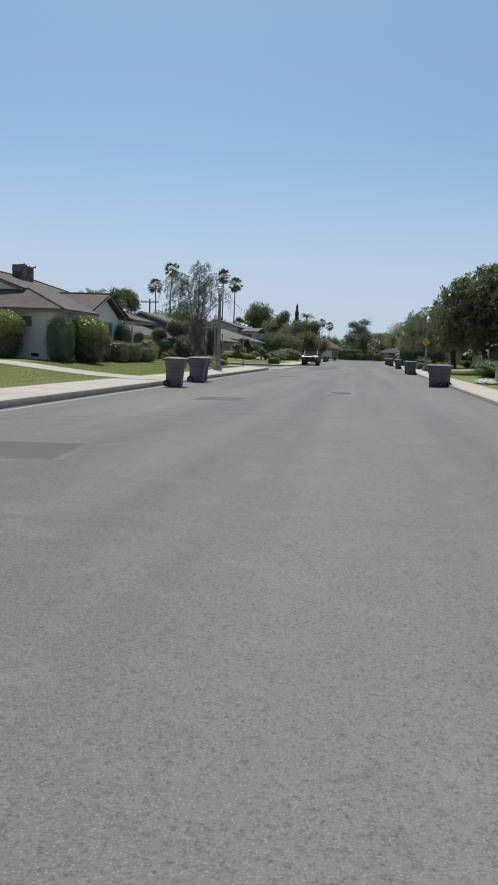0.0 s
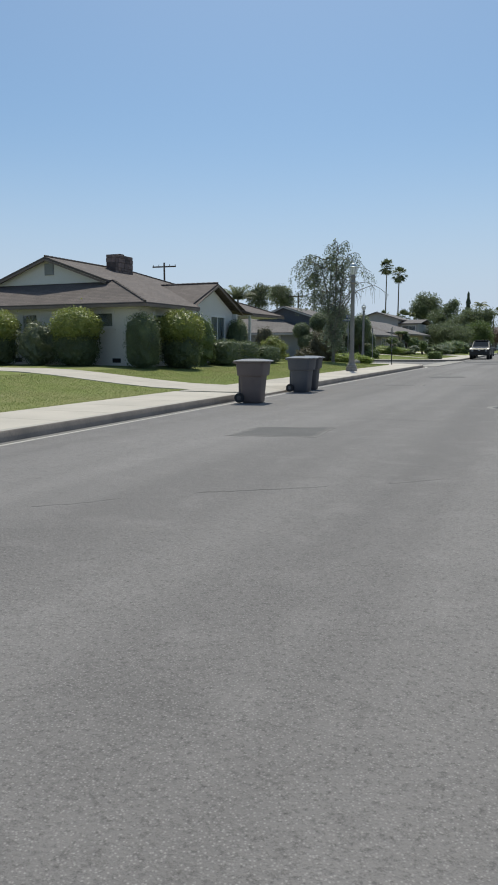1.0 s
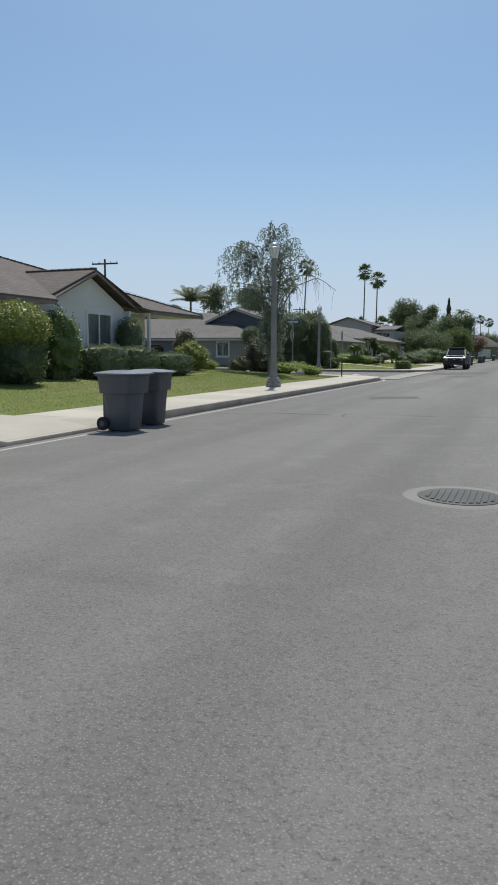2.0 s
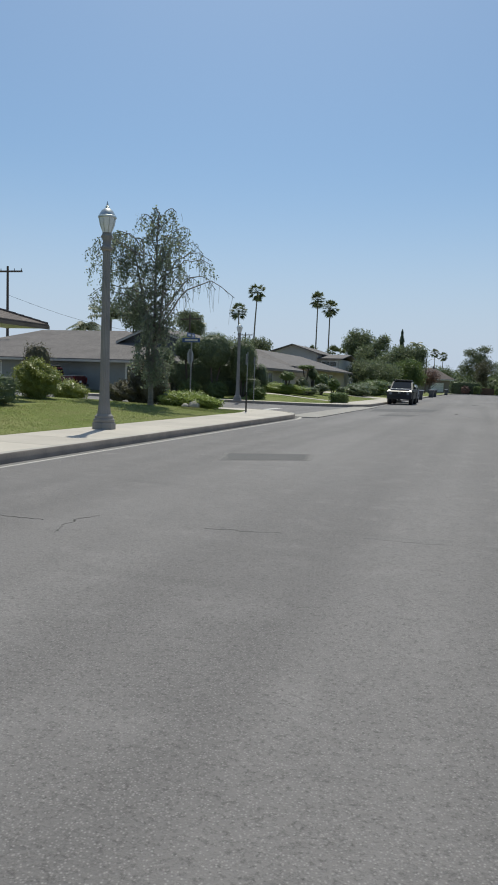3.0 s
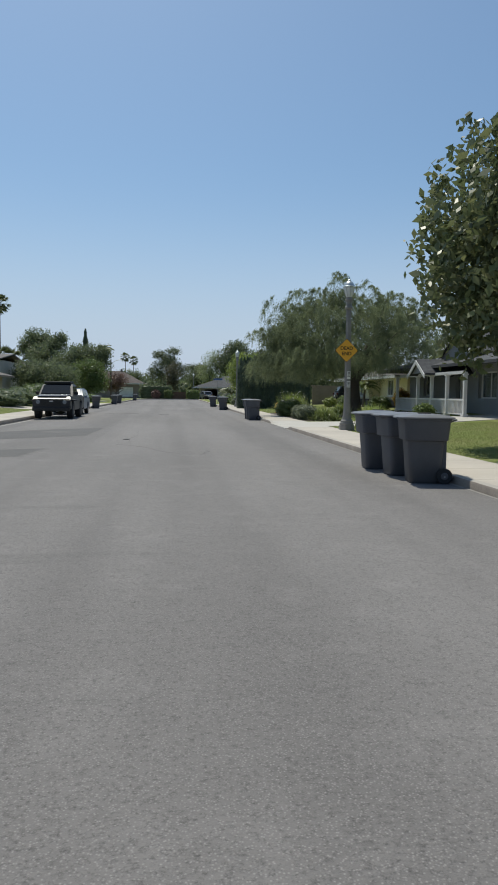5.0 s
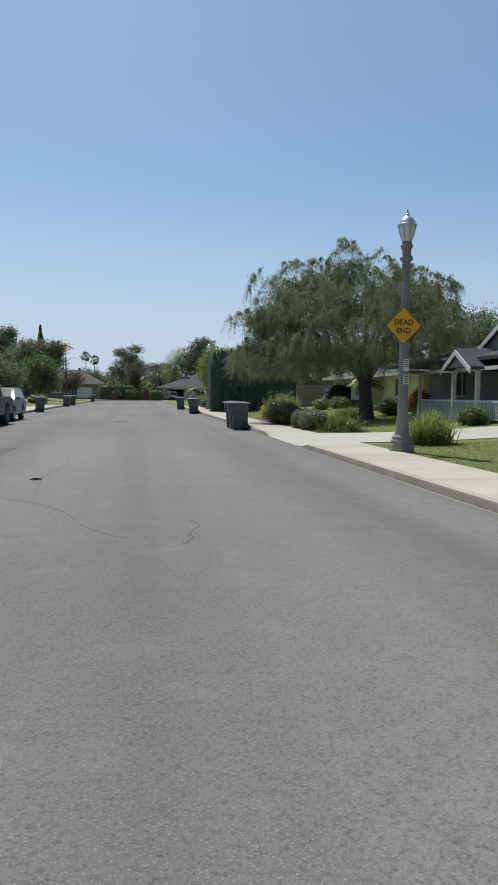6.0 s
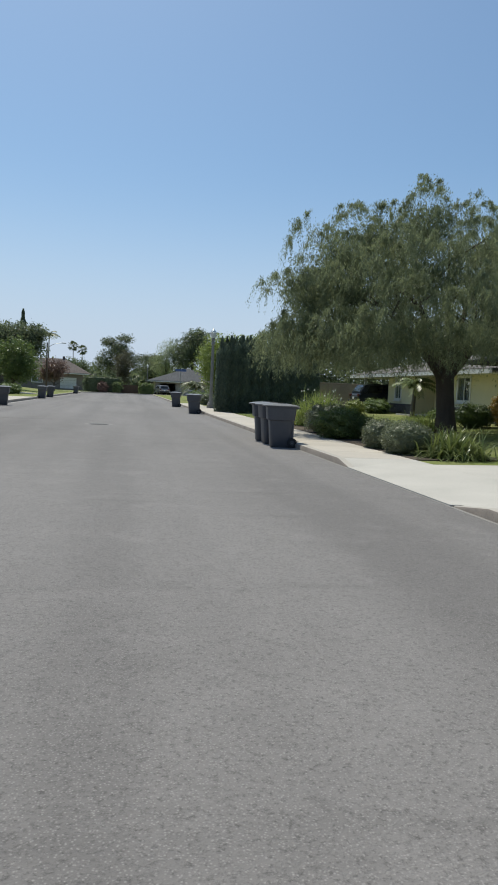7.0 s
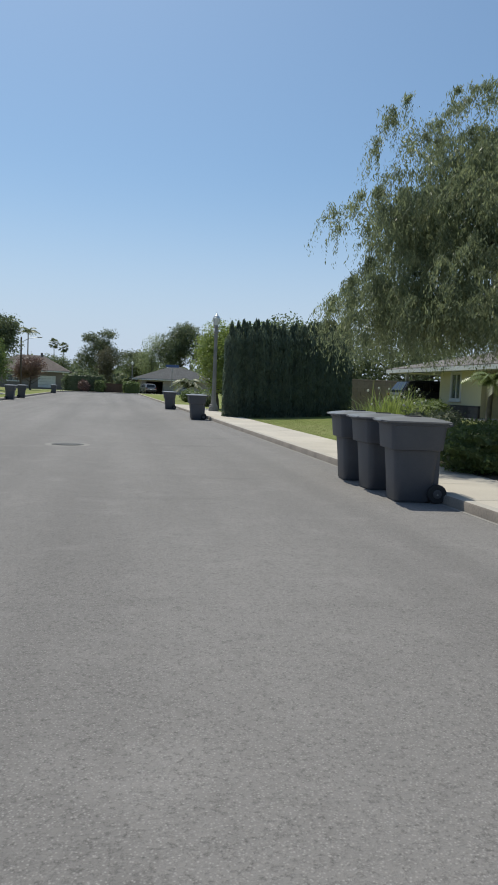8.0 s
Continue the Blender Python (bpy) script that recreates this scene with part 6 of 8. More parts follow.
    if rack:
        rk = thing("roof_rack", "", "")
        del_keys(rk)
        rk.parent = t
        for y in (0.3, 1.7):
            for s in (-1, 1):
                part("upright", boxes((s * 0.80 - 0.03, s * 0.80 + 0.03, y - 0.03, y + 0.03, 1.2, 1.98)), INK, rk)
            part("crossbar", boxes((-0.83, 0.83, y - 0.035, y + 0.035, 1.98, 2.04)), INK, rk)
        for s in (-1, 1):
            part("rail", boxes((s * 0.80 - 0.03, s * 0.80 + 0.03, 0.3, 3.2, 2.041, 2.09)), INK, rk)
        part("basket", boxes((-0.78, 0.78, 0.35, 1.65, 2.045, 2.075)), INK, rk)
    return t


def suv(paint, label):
    """A five-door car whose front looks along +y."""
    t = thing("car", label, "car")
    side = [(0.1, 0.42), (0.72, 0.36), (0.78, 0.72), (1.12, 0.82), (1.46, 0.72), (1.52, 0.34), (3.25, 0.34), (3.32, 0.72), (3.66, 0.82), (4.0, 0.72), (4.06, 0.38),
            (4.5, 0.42), (4.56, 0.72), (4.35, 0.92), (3.5, 1.02), (3.35, 1.04), (0.2, 1.06), (0.02, 0.85)]
    part("body", side_profile(bmesh.new(), side, 0.91, 0.03), paint, t, smooth=True)
    top = [(0.12, 1.04), (3.45, 1.02), (2.55, 1.56), (2.2, 1.62), (0.9, 1.62), (0.45, 1.54)]
    cb = part("cabin", side_profile(bmesh.new(), top, 0.87, 0.19), paint, t, smooth=True)
    part("rear_window", prism(bmesh.new(), [(-0.7, 0.16, 1.10), (0.7, 0.16, 1.10), (0.58, 0.44, 1.50), (-0.58, 0.44, 1.50)], (0, -0.03, 0.02)), DARKGLASS, cb)
    part("windscreen", prism(bmesh.new(), [(-0.7, 3.36, 1.10), (0.7, 3.36, 1.10), (0.6, 2.66, 1.52), (-0.6, 2.66, 1.52)], (0, 0.04, 0.05)), DARKGLASS, cb)
    for s in (-1, 1):
        for ya, yb, yc, yd in ((0.55, 1.5, 1.5, 0.8), (1.6, 3.05, 2.45, 1.6)):
            part("side_window", prism(bmesh.new(), [(s * 0.855, ya, 1.09), (s * 0.855, yb, 1.09), (s * 0.72, yc, 1.50), (s * 0.72, yd, 1.50)], (s * 0.014, 0, 0.004)), DARKGLASS, cb)
        part("mirror", boxes((s * 0.98 - 0.09, s * 0.98 + 0.09, 2.85, 2.95, 1.05, 1.18), bevel=0.02), paint, t)
        part("tail_light", boxes((s * 0.74 - 0.14, s * 0.74 + 0.14, 0.0, 0.09, 0.82, 0.98), bevel=0.015), TAIL_RED, t)
        for y in (1.12, 3.66):
            add_wheel(t, s * 0.80, y, 0.34, 0.22, CAR_SILVER)
    part("bumper", boxes((-0.86, 0.86, -0.06, 0.08, 0.40, 0.62), bevel=0.02), INK, t)
    part("number_plate", boxes((-0.15, 0.15, -0.022, -0.004, 0.66, 0.80)), WHITE, t)
    return t


pickup(CAR_BLACK, "black off-road pickup truck with pale bonnet parked at the kerb", False).matrix_basis = pose(-6.25, 88.0, 0.0, 0, 0, 180)
S1_ = suv(CAR_GREY, "blue-grey hatchback parked at the kerb")
S1_.matrix_basis = pose(-6.62, 94.3, 0.0, 0, 0, 180)
copy_thing(S1_, pose(-23.6, 30.2, gz(-24, 30) - 0.01, 0, 0, 90))
c = suv(CAR_BLACK, "black car parked in the carport")
c.matrix_basis = pose(14.0, 107.0, gz(15.5, 107) + 0.01, 0, 0, -90)
c = suv(CAR_SILVER, "silver car parked before the far house")
c.matrix_basis = pose(6.6, 188.2, 0.15, 0, 0, 12)
rt = pickup(CAR_RED, "dark red pickup truck parked in the driveway", False)
rt.matrix_basis = pose(-29.0, 73.9, gz(-29, 73.9), 0, 0, 90)


# ---- trees ----
def pepper_tree():
    rng = np.random.default_rng(11)
    t = thing("pepper_tree", "large spreading pepper tree with drooping feathery foliage", "tree", pose(10.55, 87.6, gz(10.5, 87.6) - 0.05))
    bm = bmesh.new()
    tube(bm, [(0, 0, -0.3), (0.02, 0, 0.15), (0.0, 0.05, 0.7), (-0.06, 0.05, 1.4), (-0.1, 0.1, 2.1), (0.1, 0.1, 3.0)], [0.55, 0.38, 0.31, 0.29, 0.31, 0.2], 12)
    for k, (dx, dy, dz) in enumerate(((-3.2, -1.0, 2.6), (2.6, -0.6, 2.8), (-1.2, 2.6, 3.2), (0.9, -2.2, 1.8), (0.2, 0.8, 4.2), (-2.4, -1.8, 2.2), (2.2, 2.0, 3.4))):
        b = Vector((-0.05, 0.08, 1.7 + 0.12 * k))
        e = b + Vector((dx, dy, dz))
        m1 = b.lerp(e, 0.45) + Vector((0, 0, 0.35))
        tube(bm, [b, m1, e], [0.16, 0.085, 0.03], 7)
        for q in range(4):
            s = m1.lerp(e, q / 4)
            f = s + Vector((rng.normal() * 0.9, rng.normal() * 0.9, 0.4 + rng.random() * 0.8))
            tube(bm, [s, f], [0.05, 0.015], 5)
    part("trunk", bm, BARK, t, smooth=True).location.x = 0.28
    # drooping lobes: a stepped outline towards the street, a peak over the trunk, a low hem all round
    main = [(-5.6, -0.5, 4.5, 0.72, 0.9, 0.45), (-5.55, -0.4, 2.75, 0.7, 0.9, 0.75), (-4.8, -0.2, 6.0, 0.68, 0.95, 0.8), (-3.4, 0.0, 6.6, 0.8, 1.0, 0.75), (-4.9, -0.3, 3.6, 0.7, 0.9, 0.7),
            (-0.85, 0.0, 7.35, 0.75, 0.9, 1.15), (0.9, 0.1, 7.0, 1.1, 1.1, 0.9), (2.6, 0.0, 6.4, 1.2, 1.2, 1.0), (-2.2, -0.3, 6.75, 0.8, 0.9, 0.7), (3.8, 0.2, 4.9, 1.0, 1.2, 1.0), (4.3, 0.0, 3.4, 0.9, 1.1, 0.9),
            (-2.0, 0.5, 6.2, 0.9, 1.0, 0.8), (3.9, 0.3, 6.0, 1.0, 1.1, 0.9), (4.7, 0.2, 4.7, 0.8, 1.0, 0.9)]
    for s in (-1, 1):
        main += [(-4.5, 1.8 * s, 3.2, 0.9, 0.9, 0.9), (-3.7, 2.0 * s, 4.9, 0.8, 0.8, 0.7), (-2.6, 2.5 * s, 5.4, 1.1, 0.9, 0.8), (-2.7, 3.2 * s, 3.6, 1.1, 0.8, 1.1),
                 (-0.6, 2.6 * s, 5.9, 1.0, 0.9, 0.8), (-0.7, 3.5 * s, 4.0, 1.1, 0.8, 1.0), (1.4, 2.6 * s, 5.4, 1.0, 0.9, 0.9), (1.5, 3.2 * s, 3.6, 1.1, 0.9, 0.9),
                 (3.0, 2.2 * s, 4.3, 1.0, 0.9, 1.1), (-3.6, 2.8 * s, 2.8, 0.9, 0.8, 0.7), (0.3, 3.5 * s, 2.95, 0.9, 0.7, 0.6), (-1.6, 3.5 * s, 2.9, 0.8, 0.7, 0.6)]
    core = [(-0.6, 0, 5.0, 2.4, 2.0, 1.5), (-3.4, 0, 4.4, 1.7, 1.7, 1.3), (2.0, 0, 4.6, 1.6, 1.8, 1.3), (-2.2, 0, 3.2, 2.6, 2.4, 0.75), (1.4, 0, 3.3, 2.2, 2.4, 0.65), (-2.0, -2.2, 2.9, 1.6, 0.8, 0.45), (0.6, -2.2, 3.0, 1.6, 0.8, 0.4), (-3.9, -0.6, 2.7, 1.3, 1.3, 0.6), (-3.7, -0.1, 5.5, 1.1, 1.2, 0.8), (-4.7, -0.3, 4.5, 1.0, 1.1, 0.7), (-5.0, -0.3, 2.9, 0.8, 0.9, 0.6),
            (-0.9, 0, 6.7, 1.1, 1.1, 0.8), (1.6, 0, 6.1, 1.4, 1.4, 0.8), (-2.5, 0, 6.1, 1.1, 1.1, 0.6), (2.9, 0, 5.5, 1.2, 1.2, 0.9)]
    blobs = list(core)
    for x, y, z, a, b, c in main:
        blobs.append((x, y, z, a * 0.8, b * 0.8, c * 0.8))
        for q in range(9):
            u = rng.normal(size=3)
            u /= np.linalg.norm(u)
            r = 0.24 + 0.26 * rng.random()
            blobs.append((x + u[0] * a * 0.85, y + u[1] * b * 0.85, z + u[2] * c * 0.85, r, r, r * 0.9))
    # tufts over the lobes: sprays that arch out and up, then hang at their tips
    mb = np.array([(x, y, z, a, b, c) for x, y, z, a, b, c in main] + core)
    area = (mb[:, 3] * mb[:, 4] * mb[:, 5]) ** 0.6 * np.where(np.arange(len(mb)) < len(main), 1.5, 0.8)
    n, sprays, per = 1500, 11, 32
    pick = rng.choice(len(mb), size=n, p=area / area.sum())
    d = rng.normal(size=(n, 3))
    d[:, 2] += 0.25
    d /= np.linalg.norm(d, axis=1)[:, None]
    foot = mb[pick, :3] + d * mb[pick, 3:] * (0.72 + 0.3 * rng.random((n, 1)))
    way = d[:, None, :] * 0.75 + rng.normal(size=(n, sprays, 3)) * 0.55 + np.array([0, 0, 0.42])
    way /= np.linalg.norm(way, axis=2)[..., None]
    reach = (0.24 + 0.32 * rng.random((n, sprays, 1))) * (0.75 + 0.5 * rng.random((n, 1, 1)))
    f = (np.arange(per) + rng.random((n, sprays, per))) / per
    p = foot[:, None, None, :] + (way * reach)[:, :, None, :] * (f ** 0.85)[..., None]
    p[..., 2] -= (0.32 + 0.62 * rng.random((n, sprays, 1))) * f ** 1.9
    p += rng.normal(size=p.shape) * 0.026
    p = p.reshape(-1, 3)
    p = p[p[:, 2] > 1.75 + 0.25 * np.sin(p[:, 0] * 2.1 + p[:, 1])]
    leaves("crown", p, L_PEPPER, 0.066, 0.23, 0.6, t, rng=rng)
    inner = crown_points(rng, [(b[0], b[1], b[2] - 0.15, b[3] * 0.5, b[4] * 0.5, b[5] * 0.5) for b in blobs], 1500, 26, 0.26, 0.2)
    leaves("inner_crown", inner, L_PEPPER, 0.08, 0.26, 0.5, t, rng=rng)
    heart_pts = crown_points(rng, [(b[0], b[1], b[2], b[3] * 0.78, b[4] * 0.78, b[5] * 0.75) for b in core], 2100, 24, 0.35, 0.2)
    leaves("deep_crown", heart_pts, L_PEPPER, 0.115, 0.3, 0.6, t, rng=rng)
    return t


pepper_tree()
tree("magnolia_tree", "tall magnolia with large glossy leaves beside the pavement", 10.3, 62.0, gz(10.3, 62), 6.0, 0.28,
     [(-0.6, 0, 5.0, 4.0, 4.2, 3.2), (0.8, 0, 6.6, 2.8, 3.0, 2.4), (-2.5, 0.4, 4.2, 1.9, 2.4, 2.4), (2.2, -1, 5.2, 2.6, 2.6, 2.4), (-1.8, -1.8, 6.3, 1.9, 1.9, 1.6), (0.5, 0.2, 8.2, 1.3, 1.3, 0.9)],
     620, 21, 0.48, 0.30, L_MAGNOLIA, seed=4, shell=0.5, n=11, aspect=0.5, rich=2.2)


def birch():
    """A thin weeping birch: pale stems, arching limbs, small leaves in hanging strings, some twigs bare."""
    rng = np.random.default_rng(21)
    t = thing("weeping_birch", "thin weeping birch with sparse hanging twigs on the lawn", "tree", pose(-12.95, 53.65, gz(-12.95, 53.65) - 0.05))
    bm = bmesh.new()
    tube(bm, [(0, 0, -0.2), (0.02, 0, 0.1), (0.0, 0.02, 1.2), (0.1, 0.0, 2.8), (0.1, 0.05, 4.4), (0.15, 0.0, 6.2), (0.2, 0.0, 7.5)], [0.19, 0.12, 0.085, 0.065, 0.048, 0.028, 0.01], 9)
    tube(bm, [(0.0, 0.0, 0.9), (-0.25, 0.1, 2.6), (-0.5, 0.1, 4.4), (-0.8, 0.0, 5.8)], [0.10, 0.075, 0.05, 0.018], 7)
    tube(bm, [(0.03, 0.0, 1.6), (0.4, -0.1, 3.2), (0.55, -0.1, 4.8), (0.7, 0.0, 6.2)], [0.08, 0.06, 0.04, 0.015], 7)
    pts = []

    def limb(start, ang, reach, rise, fall, leafy, strings, ln0, thick=0.022):
        c, s_ = math.cos(ang), math.sin(ang)
        path = []
        for i in range(8):
            f = i / 7
            path.append(Vector(start) + Vector((c * reach * f, s_ * reach * f, rise * math.sin(f * 2.3) * 1.25 - fall * f * f)) + Vector((rng.normal(), rng.normal(), rng.normal())) * 0.055 * (i > 0))
        tube(bm, path, [thick * (1 - 0.8 * i / 7) + 0.005 for i in range(8)], 5)
        for q in range(strings):
            f = 0.2 + 0.8 * (q + rng.random()) / strings
            k = min(6, int(f * 7))
            st = path[k].lerp(path[k + 1], f * 7 - k if f < 1 else 1.0) + Vector((rng.normal(), rng.normal(), 0)) * (0.10 if leafy else 0.015)
            ln = ln0 * (0.4 + 0.9 * rng.random())
            sway = Vector((rng.normal() * 0.12 + 0.06 * c, rng.normal() * 0.12, 0))
            tube(bm, [st, st + sway * 0.7 + Vector((0, 0, -ln * 0.45)), st + sway + Vector((0, 0, -ln))], [0.008, 0.006, 0.004], 3)
            if rng.random() > leafy:
                continue
            n = int(ln * 34) + 4
            ff = rng.random(n) ** 0.8
            pts.append(np.array(st)[None] + np.array(sway)[None] * ff[:, None] + np.stack([rng.normal(size=n) * 0.075, rng.normal(size=n) * 0.075, 0.05 - ff * ln], axis=1))
    for k in range(20):      # dense middle column
        limb((0.1, 0, 2.6 + 0.15 * k), k * 2.4, 0.45 + 0.75 * rng.random(), 0.25 + 0.4 * rng.random(), 0.15, 0.85, 10, 0.65)
    for k in range(12):      # light top
        limb((0.15, 0, 5.3 + 0.17 * k), k * 2.4 + 1, 0.55 + 0.5 * rng.random(), 0.5, 0.2, 0.85, 9, 0.6)
    for z, a, r in ((4.3, 3.3, 2.3), (4.9, 2.9, 2.2), (5.4, 3.6, 1.9), (3.9, 3.8, 2.1), (6.0, 3.1, 1.6), (4.5, 2.4, 1.8), (5.1, 3.3, 1.5), (3.5, 3.1, 1.7), (5.6, 2.6, 1.3), (4.0, 2.8, 1.4), (5.2, 3.0, 2.9), (5.8, 3.4, 2.5), (6.2, 2.9, 2.1)):   # leafy side away from the road
        limb((-0.4, 0, z), a, r, 0.35 + 0.5 * rng.random(), 0.15 + 0.4 * rng.random(), 0.95, 15, 0.8)
    for z, a, r, lf in ((5.2, -0.1, 2.3, 0.6), (5.7, 0.5, 1.6, 0.7), (4.6, -0.7, 1.7, 0.4), (4.9, 0.2, 2.0, 0.3), (6.0, -0.3, 1.5, 0.8), (4.2, 0.3, 1.4, 0.6), (5.5, -0.9, 1.6, 0.6)):          # thin side to the road
        limb((0.4, 0, z), a, r, 0.4 + 0.5 * rng.random(), 0.1 + 0.3 * rng.random(), lf, 11, 0.85)
    for z, a, r in ((3.1, -0.2, 3.5), (3.4, -0.1, 2.6), (2.9, -0.5, 1.9)):                                                   # long bare limbs
        limb((0.3, 0, z), a, r, 1.25, 0.05, 0.0, 12, 0.85, 0.032)
    for k in range(18):      # low skirt
        limb((0.1, 0, 1.1 + 0.15 * k), k * 2.4, 0.5 + 0.55 * rng.random(), 0.3, 0.2, 0.95, 11, 0.7)
    for v in bm.verts:
        v.co.z *= 1.035
    part("trunk", bm, BIRCHBARK, t)
    pts = np.concatenate(pts) * np.array([1, 1, 1.035])
    leaves("crown", pts, L_BIRCH, 0.09, 0.6, 0.35, t, rng=rng)
    return t


birch()


def fan_palm(x, y, h, r, label, seed, z=0.3, base=None):
    rng = np.random.default_rng(seed)
    t = base or thing("palm_tree", label, "palm tree", pose(x, y, z), group="tall fan palms")
    bm = bmesh.new()
    lx = rng.normal() * 0.02 * h
    tube(bm, [(0, 0, -0.3), (lx * 0.2, 0, h * 0.3), (lx * 0.6, 0, h * 0.7), (lx, 0, h)], [0.32, 0.22, 0.17, 0.15], 8)
    part("trunk", bm, PALMBARK, t)
    bm = bmesh.new()
    for k in range(46):
        a, el = rng.random() * 6.283, radians(-66 + 142 * ((k + 0.5) / 46) ** 0.85)
        d = Vector((math.cos(a) * math.cos(el), math.sin(a) * math.cos(el), math.sin(el)))
        sd = d.cross(Vector((0, 0, 1))).normalized()
        up = sd.cross(d)
        o = Vector((lx, 0, h))
        s, e = o + d * r * 0.2, o + d * r * (0.42 + 0.2 * rng.random())
        tube(bm, [o, s, e - up * 0.0], [0.03, 0.02, 0.012], 3)
        for j in range(-5, 6):
            w = j / 5
            tip = e + (d * math.cos(w * 1.25) + sd * math.sin(w * 1.25)) * r * 0.42 - Vector((0, 0, 0.16 * r * abs(w) + 0.1 * r * rng.random()))
            q = e + (d * math.cos(w * 1.25) + sd * math.sin(w * 1.25)) * r * 0.18
            n = up * 0.02 + sd * 0.045 * r * math.cos(w) - d * 0.045 * r * math.sin(w)
            vs = [bm.verts.new(v) for v in (e, q + n, tip, q - n)]
            bm.faces.new(vs)
    part("crown", bm, L_PALM, t)
    return t


for x, y, h, r, sd in ((-46.4, 223.4, 24.6, 2.9, 1), (-41.0, 215.5, 21.4, 2.8, 2), (-57.4, 199.3, 23.8, 2.8, 3), (-61.8, 201.3, 19.1, 2.7, 4), (-25.0, 400.0, 18.6, 2.9, 5), (-21.3, 398.0, 16.8, 2.8, 6)):
    fan_palm(x, y, h, r, "tall slender fan palm far behind the houses", sd)
for x, y, h, r, sd in ((-43.5, 205.0, 7.5, 4.0, 7), (-37.0, 208.0, 8.0, 4.0, 8), (-66.0, 205.0, 8.0, 3.5, 17)):
    fan_palm(x, y, h, r, "shorter shaggy palm among garden trees", sd)


def feather_palm(x, y, h, r, label, seed, z=0.3, trunk_r=0.14, droop=0.75, leaf=None):
    """A palm with long arching feathery fronds."""
    rng = np.random.default_rng(seed)
    t = thing("feather_palm", label, "palm tree", pose(x, y, z))
    bm = bmesh.new()
    tube(bm, [(0, 0, -0.2), (0.05, 0, h * 0.5), (0.1, 0, h)], [trunk_r * 1.3, trunk_r, trunk_r * 0.8], 8)
    part("trunk", bm, PALMBARK, t)
    bm = bmesh.new()
    for k in range(22):
        a = k * 2.4
        el = radians(15 + 65 * rng.random())
        d = Vector((math.cos(a), math.sin(a), 0))
        sd = Vector((-d.y, d.x, 0))
        pts = []
        for i in range(9):
            f = i / 8
            pts.append(Vector((0.1, 0, h)) + d * r * f * math.cos(el * (1 - 0.3 * f)) + Vector((0, 0, r * (f * math.sin(el) - droop * f * f))))
        tube(bm, pts, [0.025 - 0.0025 * i for i in range(9)], 3)
        for i in range(1, 9):
            for s in (-1, 1):
                for q in (0.0, 0.5):
                    b = pts[i - 1].lerp(pts[i], q)
                    tip = b + sd * s * r * 0.26 * (1.1 - 0.5 * i / 8) + (pts[i] - pts[i - 1]) * 0.7 - Vector((0, 0, r * 0.10))
                    n = (pts[i] - pts[i - 1]).normalized() * 0.028 * r
                    vs = [bm.verts.new(v) for v in (b, b.lerp(tip, 0.4) + n, tip, b.lerp(tip, 0.4) - n)]
                    bm.faces.new(vs)
    part("crown", bm, leaf or L_PALM, t)
    return t


feather_palm(-40.0, 92.0, 6.0, 2.3, "feathery palm rising behind the grey roofs", 3)
feather_palm(-37.3, 92.5, 7.2, 2.6, "feathery palm rising behind the grey roofs", 5, droop=0.3, leaf=L_GREYGREEN)
feather_palm(-54.2, 151.0, 11.6, 3.6, "feathery palm rising behind the grey roofs", 6, droop=0.35, leaf=L_GREYGREEN)
feather_palm(-27.5, 319.5, 17.6, 4.2, "tall feathery palm far behind the brown-roofed house", 12, 0.3, 0.22, 0.6)
feather_palm(14.3, 98.6, 1.5, 1.4, "small bushy feathery palm before the yellow house", 4, gz(13.95, 97), 0.10, 0.7, L_STRAP)
feather_palm(7.4, 141.0, 1.4, 2.2, "small feathery palm by the far pavement", 9, 0.2, 0.12)

